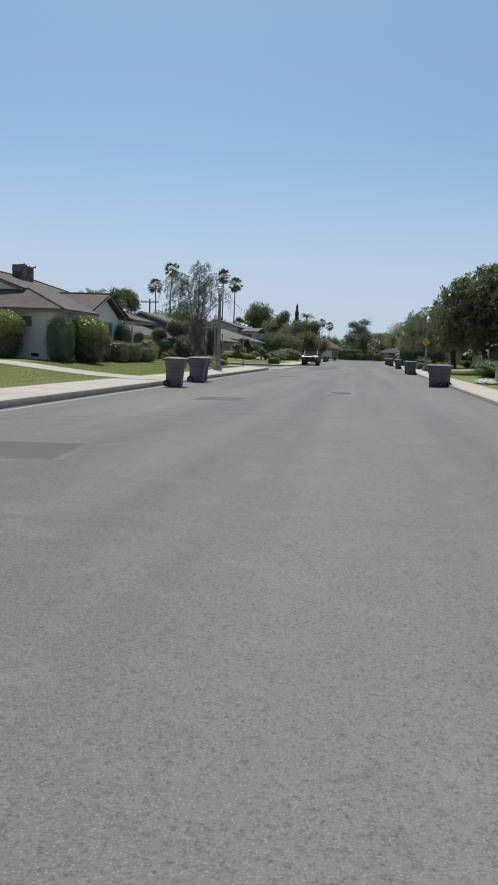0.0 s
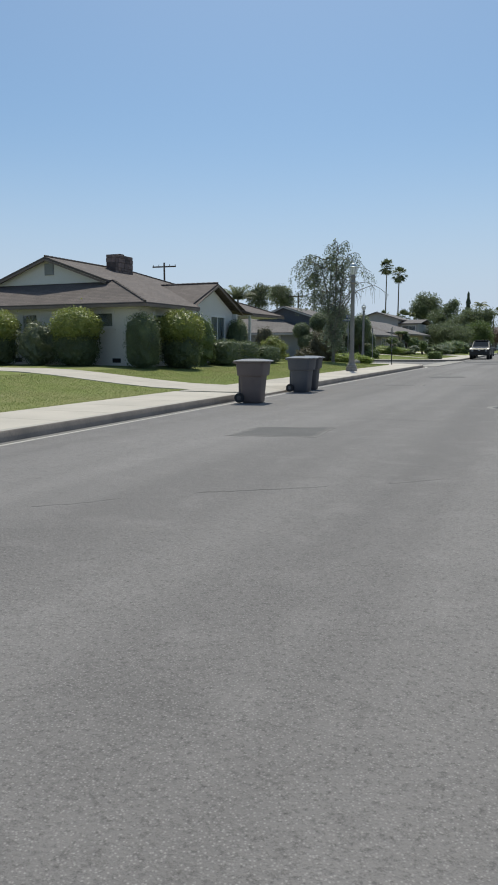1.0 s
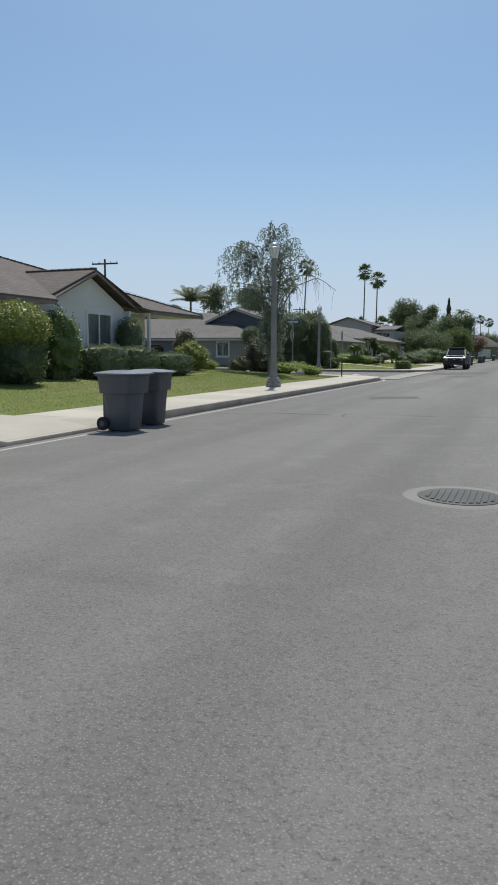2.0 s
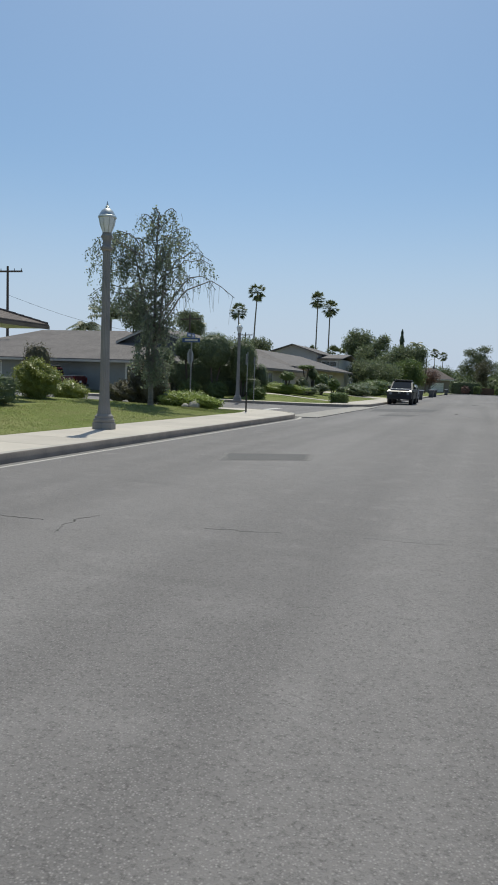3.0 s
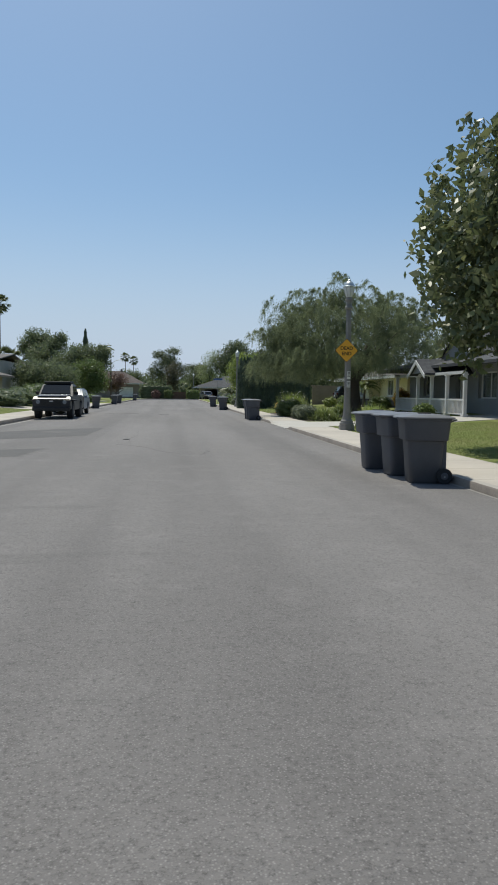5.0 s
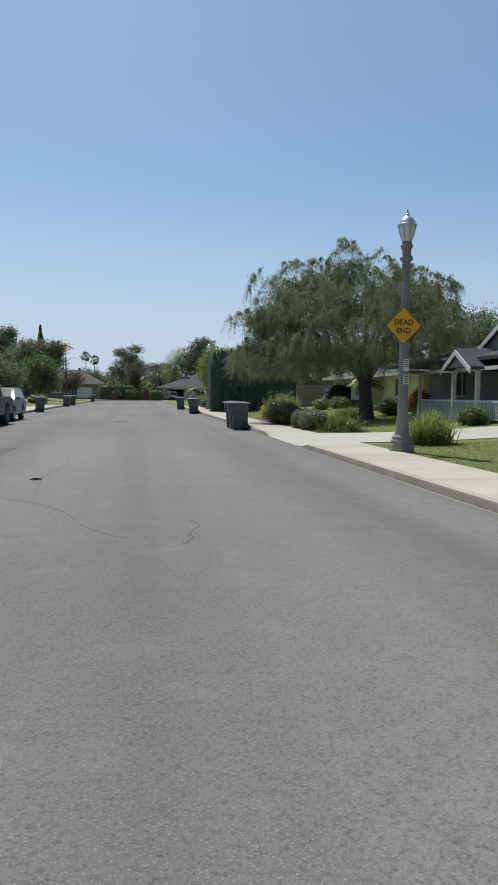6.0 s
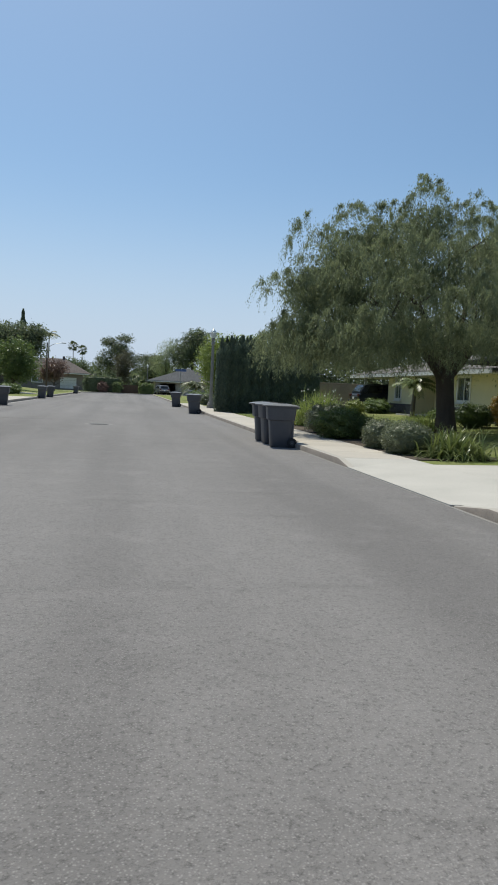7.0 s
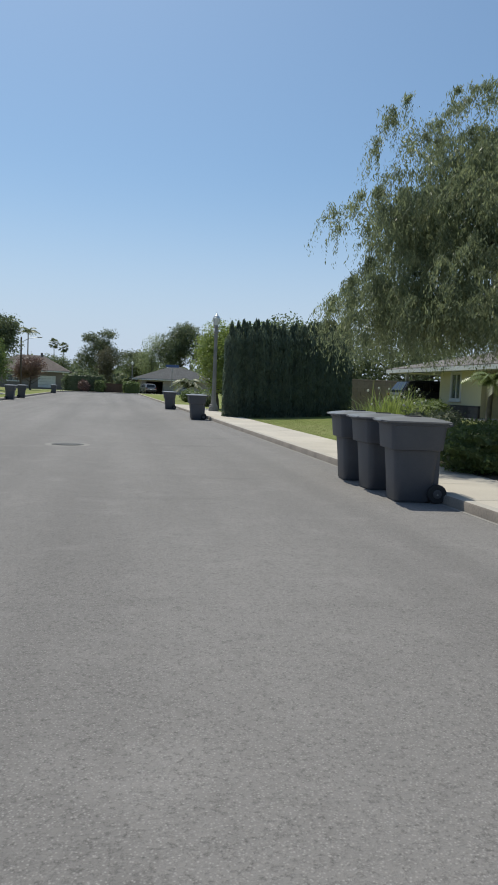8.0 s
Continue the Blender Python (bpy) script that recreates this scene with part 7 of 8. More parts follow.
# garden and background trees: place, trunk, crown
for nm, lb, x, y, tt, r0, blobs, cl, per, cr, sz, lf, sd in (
    ("shade_tree", "round dense dark green tree behind the roofs", -36.2, 235.0, 11.0, 0.45, [(0, 0, 13.4, 4.6, 4.4, 4.2), (0, 0, 11.6, 4.3, 4.2, 4.0)], 440, 18, 1.0, 0.5, L_HAZED, 31),
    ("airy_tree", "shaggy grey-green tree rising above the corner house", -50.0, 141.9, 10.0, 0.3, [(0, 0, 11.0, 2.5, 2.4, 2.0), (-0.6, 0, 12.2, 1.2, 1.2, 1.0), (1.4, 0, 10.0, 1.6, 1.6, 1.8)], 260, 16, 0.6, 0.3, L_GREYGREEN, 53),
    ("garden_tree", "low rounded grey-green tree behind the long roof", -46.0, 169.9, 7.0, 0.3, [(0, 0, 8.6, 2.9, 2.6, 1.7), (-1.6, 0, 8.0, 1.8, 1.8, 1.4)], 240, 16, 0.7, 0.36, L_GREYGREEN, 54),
    ("pine_tree", "dark irregular pine with tiered branches", -21.5, 166.0, 8.0, 0.3, [(0, 0, 6.5, 3.2, 3.0, 2.4), (1.4, 0, 8.8, 2.0, 1.8, 1.2), (2.4, 0, 10.2, 1.0, 1.0, 0.9), (-1.4, 0, 4.6, 2.6, 2.4, 1.8)], 300, 18, 0.7, 0.38, L_HAZED, 32),
    ("garden_tree", "leafy mid-green garden tree beside the street", -15.5, 158.0, 6.0, 0.3, [(0, 0, 5.6, 3.2, 3.2, 2.9), (-2.5, 1, 4.4, 2.4, 2.2, 2.4), (1.6, 0, 6.8, 2.2, 2.0, 1.7), (3.9, 0, 7.0, 1.3, 1.3, 1.4), (3.2, 0, 5.4, 1.9, 1.8, 1.7)], 520, 18, 0.8, 0.36, L_HAZED, 33),
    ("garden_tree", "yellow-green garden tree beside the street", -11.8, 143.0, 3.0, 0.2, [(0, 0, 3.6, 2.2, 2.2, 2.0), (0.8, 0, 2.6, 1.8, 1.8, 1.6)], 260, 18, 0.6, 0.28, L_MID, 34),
    ("garden_tree", "low spreading garden tree before the far houses", -14.6, 132.0, 2.8, 0.2, [(0, 0, 3.0, 2.8, 2.8, 1.7), (-3, 2, 3.2, 2.4, 2.4, 1.8)], 300, 18, 0.7, 0.3, L_HAZED, 35),
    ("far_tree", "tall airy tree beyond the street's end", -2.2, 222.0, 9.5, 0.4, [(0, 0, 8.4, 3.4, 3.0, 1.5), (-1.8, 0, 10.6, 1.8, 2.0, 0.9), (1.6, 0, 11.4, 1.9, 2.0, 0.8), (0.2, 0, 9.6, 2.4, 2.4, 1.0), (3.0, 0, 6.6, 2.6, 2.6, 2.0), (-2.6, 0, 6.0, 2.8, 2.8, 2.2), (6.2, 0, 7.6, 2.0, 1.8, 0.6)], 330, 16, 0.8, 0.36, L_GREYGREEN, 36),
    ("far_tree", "dark tree beyond the street's end", 5.5, 228.0, 6.0, 0.35, [(0, 0, 5.6, 3.4, 3.4, 2.4), (1, 0, 7.6, 1.8, 1.8, 1.1), (4, 0, 4.4, 3.4, 3.2, 2.2)], 300, 16, 0.9, 0.42, L_HAZED, 37),
    ("far_tree", "low tree beyond the street's end", -12.0, 232.0, 4.0, 0.3, [(0, 0, 4.6, 3.6, 3.4, 2.4), (-5, 0, 4.2, 3.2, 3.2, 2.0)], 260, 16, 0.9, 0.42, L_HAZED, 38),
    ("shade_tree", "dense dark tree behind the far slate roof", 13.2, 210.0, 9.0, 0.4, [(0, 0, 9.4, 3.6, 3.4, 3.6), (-1.6, 0, 8.0, 3.0, 3.0, 3.0), (1.4, 0, 11.6, 2.2, 2.2, 1.8), (5.5, 0, 8.6, 3.4, 3.2, 3.2)], 420, 18, 0.9, 0.42, L_HAZED, 39),
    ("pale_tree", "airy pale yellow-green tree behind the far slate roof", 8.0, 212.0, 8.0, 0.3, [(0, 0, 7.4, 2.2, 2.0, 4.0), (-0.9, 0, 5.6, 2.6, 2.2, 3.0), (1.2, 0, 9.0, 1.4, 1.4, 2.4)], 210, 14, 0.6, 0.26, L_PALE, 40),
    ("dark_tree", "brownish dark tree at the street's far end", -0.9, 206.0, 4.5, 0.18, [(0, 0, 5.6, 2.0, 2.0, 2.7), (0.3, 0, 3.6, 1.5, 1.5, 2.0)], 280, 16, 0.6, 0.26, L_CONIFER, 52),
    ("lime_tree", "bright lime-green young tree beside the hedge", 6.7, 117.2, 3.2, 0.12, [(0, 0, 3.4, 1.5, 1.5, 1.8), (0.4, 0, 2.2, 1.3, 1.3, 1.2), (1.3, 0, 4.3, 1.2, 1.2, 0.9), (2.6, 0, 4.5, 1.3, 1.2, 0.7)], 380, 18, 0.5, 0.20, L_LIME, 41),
    ("backyard_tree", "tall tree behind the white house's roof", -46.0, 118.0, 5.0, 0.3, [(0, 0, 5.4, 2.4, 2.2, 2.0), (2, 0, 4.6, 2.0, 2.0, 1.6)], 360, 18, 1.0, 0.42, L_HAZED, 42),
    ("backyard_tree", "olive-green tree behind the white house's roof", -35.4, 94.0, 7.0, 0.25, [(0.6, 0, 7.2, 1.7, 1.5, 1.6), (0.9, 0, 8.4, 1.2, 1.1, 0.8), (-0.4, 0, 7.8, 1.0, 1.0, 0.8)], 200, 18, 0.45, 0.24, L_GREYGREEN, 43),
    ("backyard_tree", "broad dark tree behind the corner house", -49.0, 168.0, 6.0, 0.4, [(0, 0, 7.0, 5.0, 4.6, 3.0), (-7, 0, 6.0, 4.0, 4.0, 2.6)], 340, 16, 1.1, 0.5, L_HAZED, 44),
    ("backyard_tree", "broad dark tree behind the far houses", 20.0, 150.0, 6.0, 0.4, [(0, 0, 6.4, 4.6, 4.4, 3.0)], 280, 16, 1.0, 0.46, L_HAZED, 45),
    ("backyard_tree", "broad dark tree behind the porch house", 29.0, 112.0, 6.0, 0.4, [(0, 0, 6.2, 4.2, 4.0, 2.6), (-2.8, 0, 5.6, 2.6, 2.6, 1.9), (3.5, 0, 5.4, 3.0, 3.0, 2.0)], 520, 20, 0.8, 0.3, L_HAZED, 46),
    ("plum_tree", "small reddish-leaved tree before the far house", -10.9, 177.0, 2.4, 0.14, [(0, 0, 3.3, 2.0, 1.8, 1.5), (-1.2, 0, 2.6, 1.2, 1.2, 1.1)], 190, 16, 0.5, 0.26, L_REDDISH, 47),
    ("dark_tree", "broad dark tree behind the yellow house", 29.0, 117.0, 4.0, 0.3, [(0, 0, 3.4, 4.6, 3.0, 3.2), (5, 0, 3.6, 4.4, 3.2, 3.4)], 320, 16, 0.9, 0.36, L_HAZED, 49),
    ("dark_tree", "dark tree in the garden behind the tan wall", 20.0, 118.0, 4.0, 0.3, [(0, 0, 3.2, 4.6, 3.0, 3.0), (-5, 1, 3.0, 3.8, 2.6, 2.9)], 320, 16, 0.9, 0.36, L_HAZED, 48),
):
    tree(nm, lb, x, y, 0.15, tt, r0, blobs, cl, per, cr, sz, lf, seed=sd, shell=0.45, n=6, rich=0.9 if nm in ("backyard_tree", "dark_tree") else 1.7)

# distant belt of trees all round
rng = np.random.default_rng(77)
pts = []
for k in range(480):
    a = radians(-75 + 330 * (k + rng.random()) / 480)
    rr = (185 if abs(a) < 0.5 else 235) + 150 * rng.random()
    cx, cy = -2 + rr * math.sin(a), 60 + rr * math.cos(a)
    hh = 5.0 + 4.0 * rng.random() ** 2 + (2.0 if k % 9 == 0 else 0)
    w = 3.0 + 3.0 * rng.random()
    o = rng.normal(size=(90, 3))
    o /= np.linalg.norm(o, axis=1)[:, None]
    pts.append(np.array([cx, cy, hh * 0.52]) + o * np.array([w, w, hh * 0.5]) * (0.6 + 0.45 * rng.random((90, 1))))
for k in range(300):
    cx, cy, hh, w = -75 + 150 * (k + rng.random()) / 300, 238 + 14 * rng.random(), 4.5 + 2.5 * rng.random(), 2.2 + 1.5 * rng.random()
    o = rng.normal(size=(90, 3))
    o /= np.linalg.norm(o, axis=1)[:, None]
    pts.append(np.array([cx, cy, hh * 0.45]) + o * np.array([w, w, hh * 0.5]) * (0.3 + 0.75 * rng.random((90, 1))))
tagged(leaves("far_woods", np.concatenate(pts), L_HAZED, 1.3, 0.6, 0.0, None, rng=rng), "distant belt of garden trees", "trees", kind="stuff")

# slim dark cypress spire
rng = np.random.default_rng(61)
t = thing("cypress_tree", "slim dark cypress spire far behind the trees", "tree", pose(-21.5, 216.8, 0.2))
bm = bmesh.new()
tube(bm, [(0, 0, -0.2), (0, 0, 15.5)], [0.25, 0.03], 7)
part("trunk", bm, BARK, t)
f = rng.random(5200) ** 0.8
a = rng.random(5200) * 2 * math.pi
r = 1.25 * np.sqrt(1 - f) * (0.5 + 0.5 * rng.random(5200)) * (1 + 0.2 * np.sin(f * 40))
leaves("crown", np.stack([r * np.cos(a), r * np.sin(a), 0.8 + f * 15.2], axis=1), L_CYPRESS, 0.45, 0.3, -0.7, t, rng=rng)


# ---- tall clipped cypress hedge ----
def cypress_hedge():
    rng = np.random.default_rng(71)
    for k in range(10):
        x = 5.75 + k * 0.62
        y = 106.0 + k * 0.14
        h = 3.98 + 0.22 * rng.random() + 0.02 * k
        t = thing("hedge_cypress", "dark column cypress in a tall clipped hedge", "hedge plant", pose(x, y, gz(x, y)), group="cypress hedge")
        n = 5200
        f = rng.random(n)
        a = rng.random(n) * 2 * math.pi
        r = (0.52 - 0.06 * f) * (0.86 + 0.2 * rng.random(n)) * np.where(f > 0.86, np.sqrt(np.clip((1.0 - f) / 0.14, 0, 1)), 1.0)
        p = np.stack([r * np.cos(a), r * np.sin(a) * 1.15, f * h], axis=1)
        for q in range(4):      # pointed shoots along the top
            g = rng.random(240)
            aa = rng.random(240) * 2 * math.pi
            rr = 0.11 * np.sqrt(1 - g)
            hh = 0.3 + 0.25 * rng.random()
            p = np.concatenate([p, np.stack([-0.24 + 0.16 * q + rng.normal() * 0.05 + rr * np.cos(aa), rng.normal() * 0.15 + rr * np.sin(aa), h - 0.22 + hh * g], axis=1)])
        leaves("foliage", p, L_CYPRESS, 0.15, 0.30, -0.72, t, rng=rng)
        part("heart", lathe(bmesh.new(), [(0.30, 0.05), (0.43, 0.3), (0.42, h * 0.6), (0.36, h * 0.86), (0.2, h * 0.93), (0.03, h * 0.98)], 10), L_CYPRESS, t, "dense inner foliage")
        bm = bmesh.new()
        tube(bm, [(0, 0, -0.1), (0, 0, h * 0.9)], [0.07, 0.02], 6)
        part("stem", bm, BARK, t)


cypress_hedge()

# ---- shrubs by the white house ----
GR = "shrubs round the white house"
for nm, lb, x, y, rx, ry, rz, lf, ct, sz, sd, bx in (
    ("loose_shrub", "loose sparse shrub against the white wall", -19.95, 32.85, 0.85, 0.75, 0.95, L_GREYGREEN, 2600, 0.085, 3, 0),
    ("clipped_shrub", "dark clipped column shrub at the house corner", -15.05, 33.35, 0.64, 0.52, 1.1, L_DARK, 6000, 0.055, 5, 0.55),
    ("dark_shrub", "dark leafy shrub beside the gable", -14.95, 38.2, 0.6, 0.8, 1.18, L_MID, 3600, 0.08, 7, 0),
    ("low_hedge", "low dark clipped hedge under the gable window", -14.6, 40.3, 0.65, 1.1, 0.62, L_DARK, 4200, 0.06, 8, 0.6),
    ("low_hedge", "low dark clipped hedge under the gable window", -14.6, 42.5, 0.65, 1.1, 0.6, L_DARK, 4200, 0.06, 9, 0.6),
    ("clipped_shrub", "dark clipped column shrub beside the gable window", -15.2, 43.2, 0.5, 0.55, 1.15, L_DARK, 4200, 0.06, 10, 0.4),
    ("low_hedge", "low dark hedge before the porch", -14.4, 45.2, 0.55, 1.4, 0.5, L_DARK, 4200, 0.06, 11, 0.5),
    ("round_shrub", "round pale flowering shrub on the lawn's edge", -15.75, 49.9, 0.74, 0.74, 0.72, L_YELLOW, 4800, 0.07, 13, 0),
    ("cone_shrub", "brownish clipped cone shrub behind the round shrub", -17.2, 51.9, 0.6, 0.6, 1.05, L_CONIFER, 3000, 0.06, 14, 0),
    ("round_shrub", "small round yellow-green shrub on the lawn's edge", -17.25, 54.4, 0.72, 0.7, 0.45, L_YELLOW, 3600, 0.06, 15, 0),
    ("spreading_conifer", "low dark spreading conifer behind the birch", -14.75, 57.0, 0.9, 0.75, 1.15, L_CONIFER, 5200, 0.09, 16, 0),
    ("spreading_conifer", "brownish spreading conifer behind the birch", -15.7, 56.6, 0.8, 0.7, 0.55, L_CONIFER, 3200, 0.09, 17, 0),
    ("lime_shrub", "bright lime-green mound at the lawn corner", -12.95, 56.9, 1.15, 0.8, 0.37, L_LIME, 5200, 0.08, 18, 0),
    ("lime_shrub", "bright lime-green mound at the lawn corner", -11.75, 56.35, 0.8, 0.6, 0.28, L_LIME, 4200, 0.08, 19, 0),
):
    bush(nm, lb, x, y, gz(x, y) - 0.03, rx, ry, rz, lf, ct, sz, sd, bx, group=GR)

def headed_shrub(nm, lb, x, y, r, h, leaf, seed, group):
    """A shrub grown wide at the top: a leafy head overhangs a body whose darker leaves stand in for shade."""
    t = bush(nm, lb, x, y, gz(x, y) - 0.03, r, r * 0.95, h * 0.30, leaf, 5600, 0.085, seed, 0.1, group=group, stems=False)
    for o in t.children:
        o.location.z = h * 0.40
    # dark leaves below the head put its shade into the colour
    lower = bush("skirt", "", 0, 0, 0, r * 0.88, r * 0.82, h * 0.36, L_DARK, 4200, 0.075, seed + 50, 0.25, stems=False)
    for o in list(lower.children):
        o.parent = t
        o.name = "skirt" if o.name.startswith("foliage") else "skirt_heart"
    bpy.data.objects.remove(lower)
    bm = bmesh.new()
    for k in range(4):
        a = k * 1.6 + seed
        tube(bm, [(0.05 * math.cos(a), 0.05 * math.sin(a), -0.1), (r * 0.3 * math.cos(a), r * 0.3 * math.sin(a), h * 0.6)], [0.035, 0.015], 5)
    part("stems", bm, BARK, t)
    return t


headed_shrub("lantana_shrub", "tall rounded shrub with sunlit yellow-green top", -14.45, 35.45, 0.95, 2.45, L_YELLOW, 6, GR)
headed_shrub("round_shrub", "rounded shrub with yellow-green top against the white wall", -17.8, 32.65, 0.98, 2.4, L_YELLOW, 2, GR)
headed_shrub("round_shrub", "rounded shrub with yellow-green top against the white wall", -21.8, 32.4, 0.92, 2.36, L_YELLOW, 4, GR)

def blossoms(t, rx, ry, rz, z0, count, seed):
    """White blossoms scattered over the upper side of a shrub."""
    rng = np.random.default_rng(seed)
    d = rng.normal(size=(count, 3))
    d[:, 2] = np.abs(d[:, 2])
    d /= np.linalg.norm(d, axis=1)[:, None]
    leaves("blossoms", d * np.array([rx, ry, rz]) * 1.04 + np.array([0, 0, z0 + rz]), L_WHITE, 0.075, 0.9, 0.0, t, "white blossoms", rng=rng)


# shrubs and clipped trees of the corner garden over the side street
GC = "clipped shrubs in the corner garden"
for nm, lb, x, y, z0, rx, ry, rz, lf, ct, sz, sd, bx in (
    ("box_shrub", "clipped square shrub on the lawn's edge", -9.6, 76.0, 0, 0.6, 0.6, 0.37, L_MID, 5000, 0.05, 21, 0.7),
    ("clipped_tree", "large dark rounded clipped tree at the corner", -18.45, 74.5, 2.07, 1.27, 1.22, 1.27, L_DARK, 11000, 0.06, 22, 0.03),
    ("clipped_tree", "large dark rounded clipped tree at the corner", -16.6, 75.5, 1.2, 0.98, 0.98, 1.5, L_DARK, 11000, 0.06, 23, 0.03),
    ("clipped_tree", "dark flat-topped clipped tree at the corner", -20.45, 74.5, 2.55, 0.95, 0.92, 0.93, L_DARK, 9000, 0.06, 24, 0.05),
    ("clipped_tree", "dark rounded clipped shrub at the corner", -21.97, 73.5, 2.0, 0.8, 0.8, 0.75, L_DARK, 7000, 0.06, 25, 0.02),
    ("clipped_tree", "dark rounded clipped shrub at the corner", -21.3, 73.0, 1.0, 0.79, 0.79, 0.69, L_DARK, 7000, 0.06, 20, 0.02),
    ("garden_shrub", "rounded loose shrub at the corner", -20.0, 73.9, 0, 0.7, 0.6, 0.66, L_MID, 3500, 0.07, 19, 0),
    # two added leafy masses fill the dark gaps among the clipped trees
    ("dark_shrub", "tall dark shrub behind the clipped trees", -20.0, 76.7, 0, 2.8, 0.55, 1.3, L_DARK, 7000, 0.1, 17, 0.4),
    ("low_hedge", "low dark hedge beneath the clipped trees", -17.3, 76.6, 0, 1.6, 0.5, 0.7, L_DARK, 4500, 0.08, 18, 0.5),
    ("garden_shrub", "small loose shrub at the corner", -15.2, 74.6, 0, 0.6, 0.6, 0.45, L_MID, 2500, 0.07, 26, 0),
    ("garden_shrub", "small loose shrub at the corner", -18.0, 74.2, 0, 0.7, 0.6, 0.6, L_MID, 2500, 0.07, 27, 0),
    ("topiary_ball", "green clipped ball with sunlit top on a stem", -14.65, 80.5, 1.1, 0.52, 0.52, 0.36, L_MID, 3000, 0.05, 28, 0),
    ("cloud_topiary", "flat clipped plate on a tall stem", -15.5, 90.0, 2.2, 0.7, 0.6, 0.16, L_MID, 2600, 0.05, 29, 0),
    ("cloud_topiary", "dark clipped ball of a cloud-pruned shrub", -15.0, 90.4, 1.3, 0.42, 0.42, 0.5, L_DARK, 2600, 0.05, 30, 0),
    ("topiary_ball", "large clipped ball with sunlit top", -14.1, 90.2, 0.55, 0.64, 0.64, 0.68, L_MID, 4200, 0.05, 31, 0),
    ("topiary_ball", "round clipped ball with sunlit top", -13.4, 92.0, 0.5, 0.56, 0.56, 0.54, L_MID, 3800, 0.05, 32, 0),
    ("topiary_ball", "small dark clipped ball near the lawn", -13.1, 94.0, 0.12, 0.42, 0.42, 0.36, L_DARK, 2600, 0.05, 16, 0),
    ("topiary_column", "slim clipped shrub with yellow-green crown", -16.9, 80.5, 0, 0.55, 0.5, 1.1, L_DARK, 3600, 0.06, 33, 0.3),
    ("flower_bed", "loose light green perennials along the house", -15.3, 80.9, 0, 1.9, 0.9, 0.42, L_LIME, 6200, 0.08, 34, 0),
    ("flower_bed", "loose grey-green perennials along the house", -14.4, 84.2, 0, 1.3, 1.4, 0.34, L_GREYGREEN, 4600, 0.08, 35, 0),
    ("garden_shrub", "small loose shrub among the clipped balls", -15.5, 88.6, 0, 0.55, 0.55, 0.7, L_GREYGREEN, 2600, 0.07, 15, 0),
    ("white_rose", "shrub covered with white blossoms", -13.8, 88.9, 0.3, 0.6, 0.6, 0.36, L_GREYGREEN, 2600, 0.07, 36, 0),
    ("low_shrub", "low dark shrub along the front garden", -12.4, 99.5, 0, 1.3, 2.2, 0.62, L_DARK, 5200, 0.09, 37, 0),
    ("low_shrub", "low dark shrub along the front garden", -12.6, 104.5, 0, 1.3, 2.2, 0.72, L_DARK, 5200, 0.09, 38, 0),
    ("low_shrub", "low dark shrub along the front garden", -12.2, 110.0, 0, 1.4, 2.6, 0.9, L_MID, 5200, 0.10, 39, 0),
    ("low_shrub", "low shrub along the pavement", -11.6, 117.0, 0, 1.3, 2.2, 0.8, L_DARK, 4200, 0.10, 40, 0),
    ("low_shrub", "low shrub along the pavement", -11.0, 136.0, 0, 1.0, 2.0, 0.5, L_MID, 3000, 0.10, 41, 0),
):
    t = bush(nm, lb, x, y, gz(x, y) - 0.03, rx, ry, rz, lf, ct, sz, sd, bx, group=GC, stems=z0 == 0)
    if nm == "white_rose":
        blossoms(t, rx, ry, rz, 0.0, 70, sd)
    if z0:
        for o in t.children:
            o.location.z += z0
        bm = bmesh.new()
        for q in range(3):
            sx, sy = rx * 0.5 * math.cos(q * 2.1 + x), ry * 0.5 * math.sin(q * 2.1 + x)
            tube(bm, [(sx * 0.15, sy * 0.15, -0.1), (sx * 0.3, sy * 0.3, z0 * 0.5), (sx, sy, z0 + rz * 0.8)], [0.075, 0.06, 0.04], 7)
        part("trunk", bm, BARK, t)


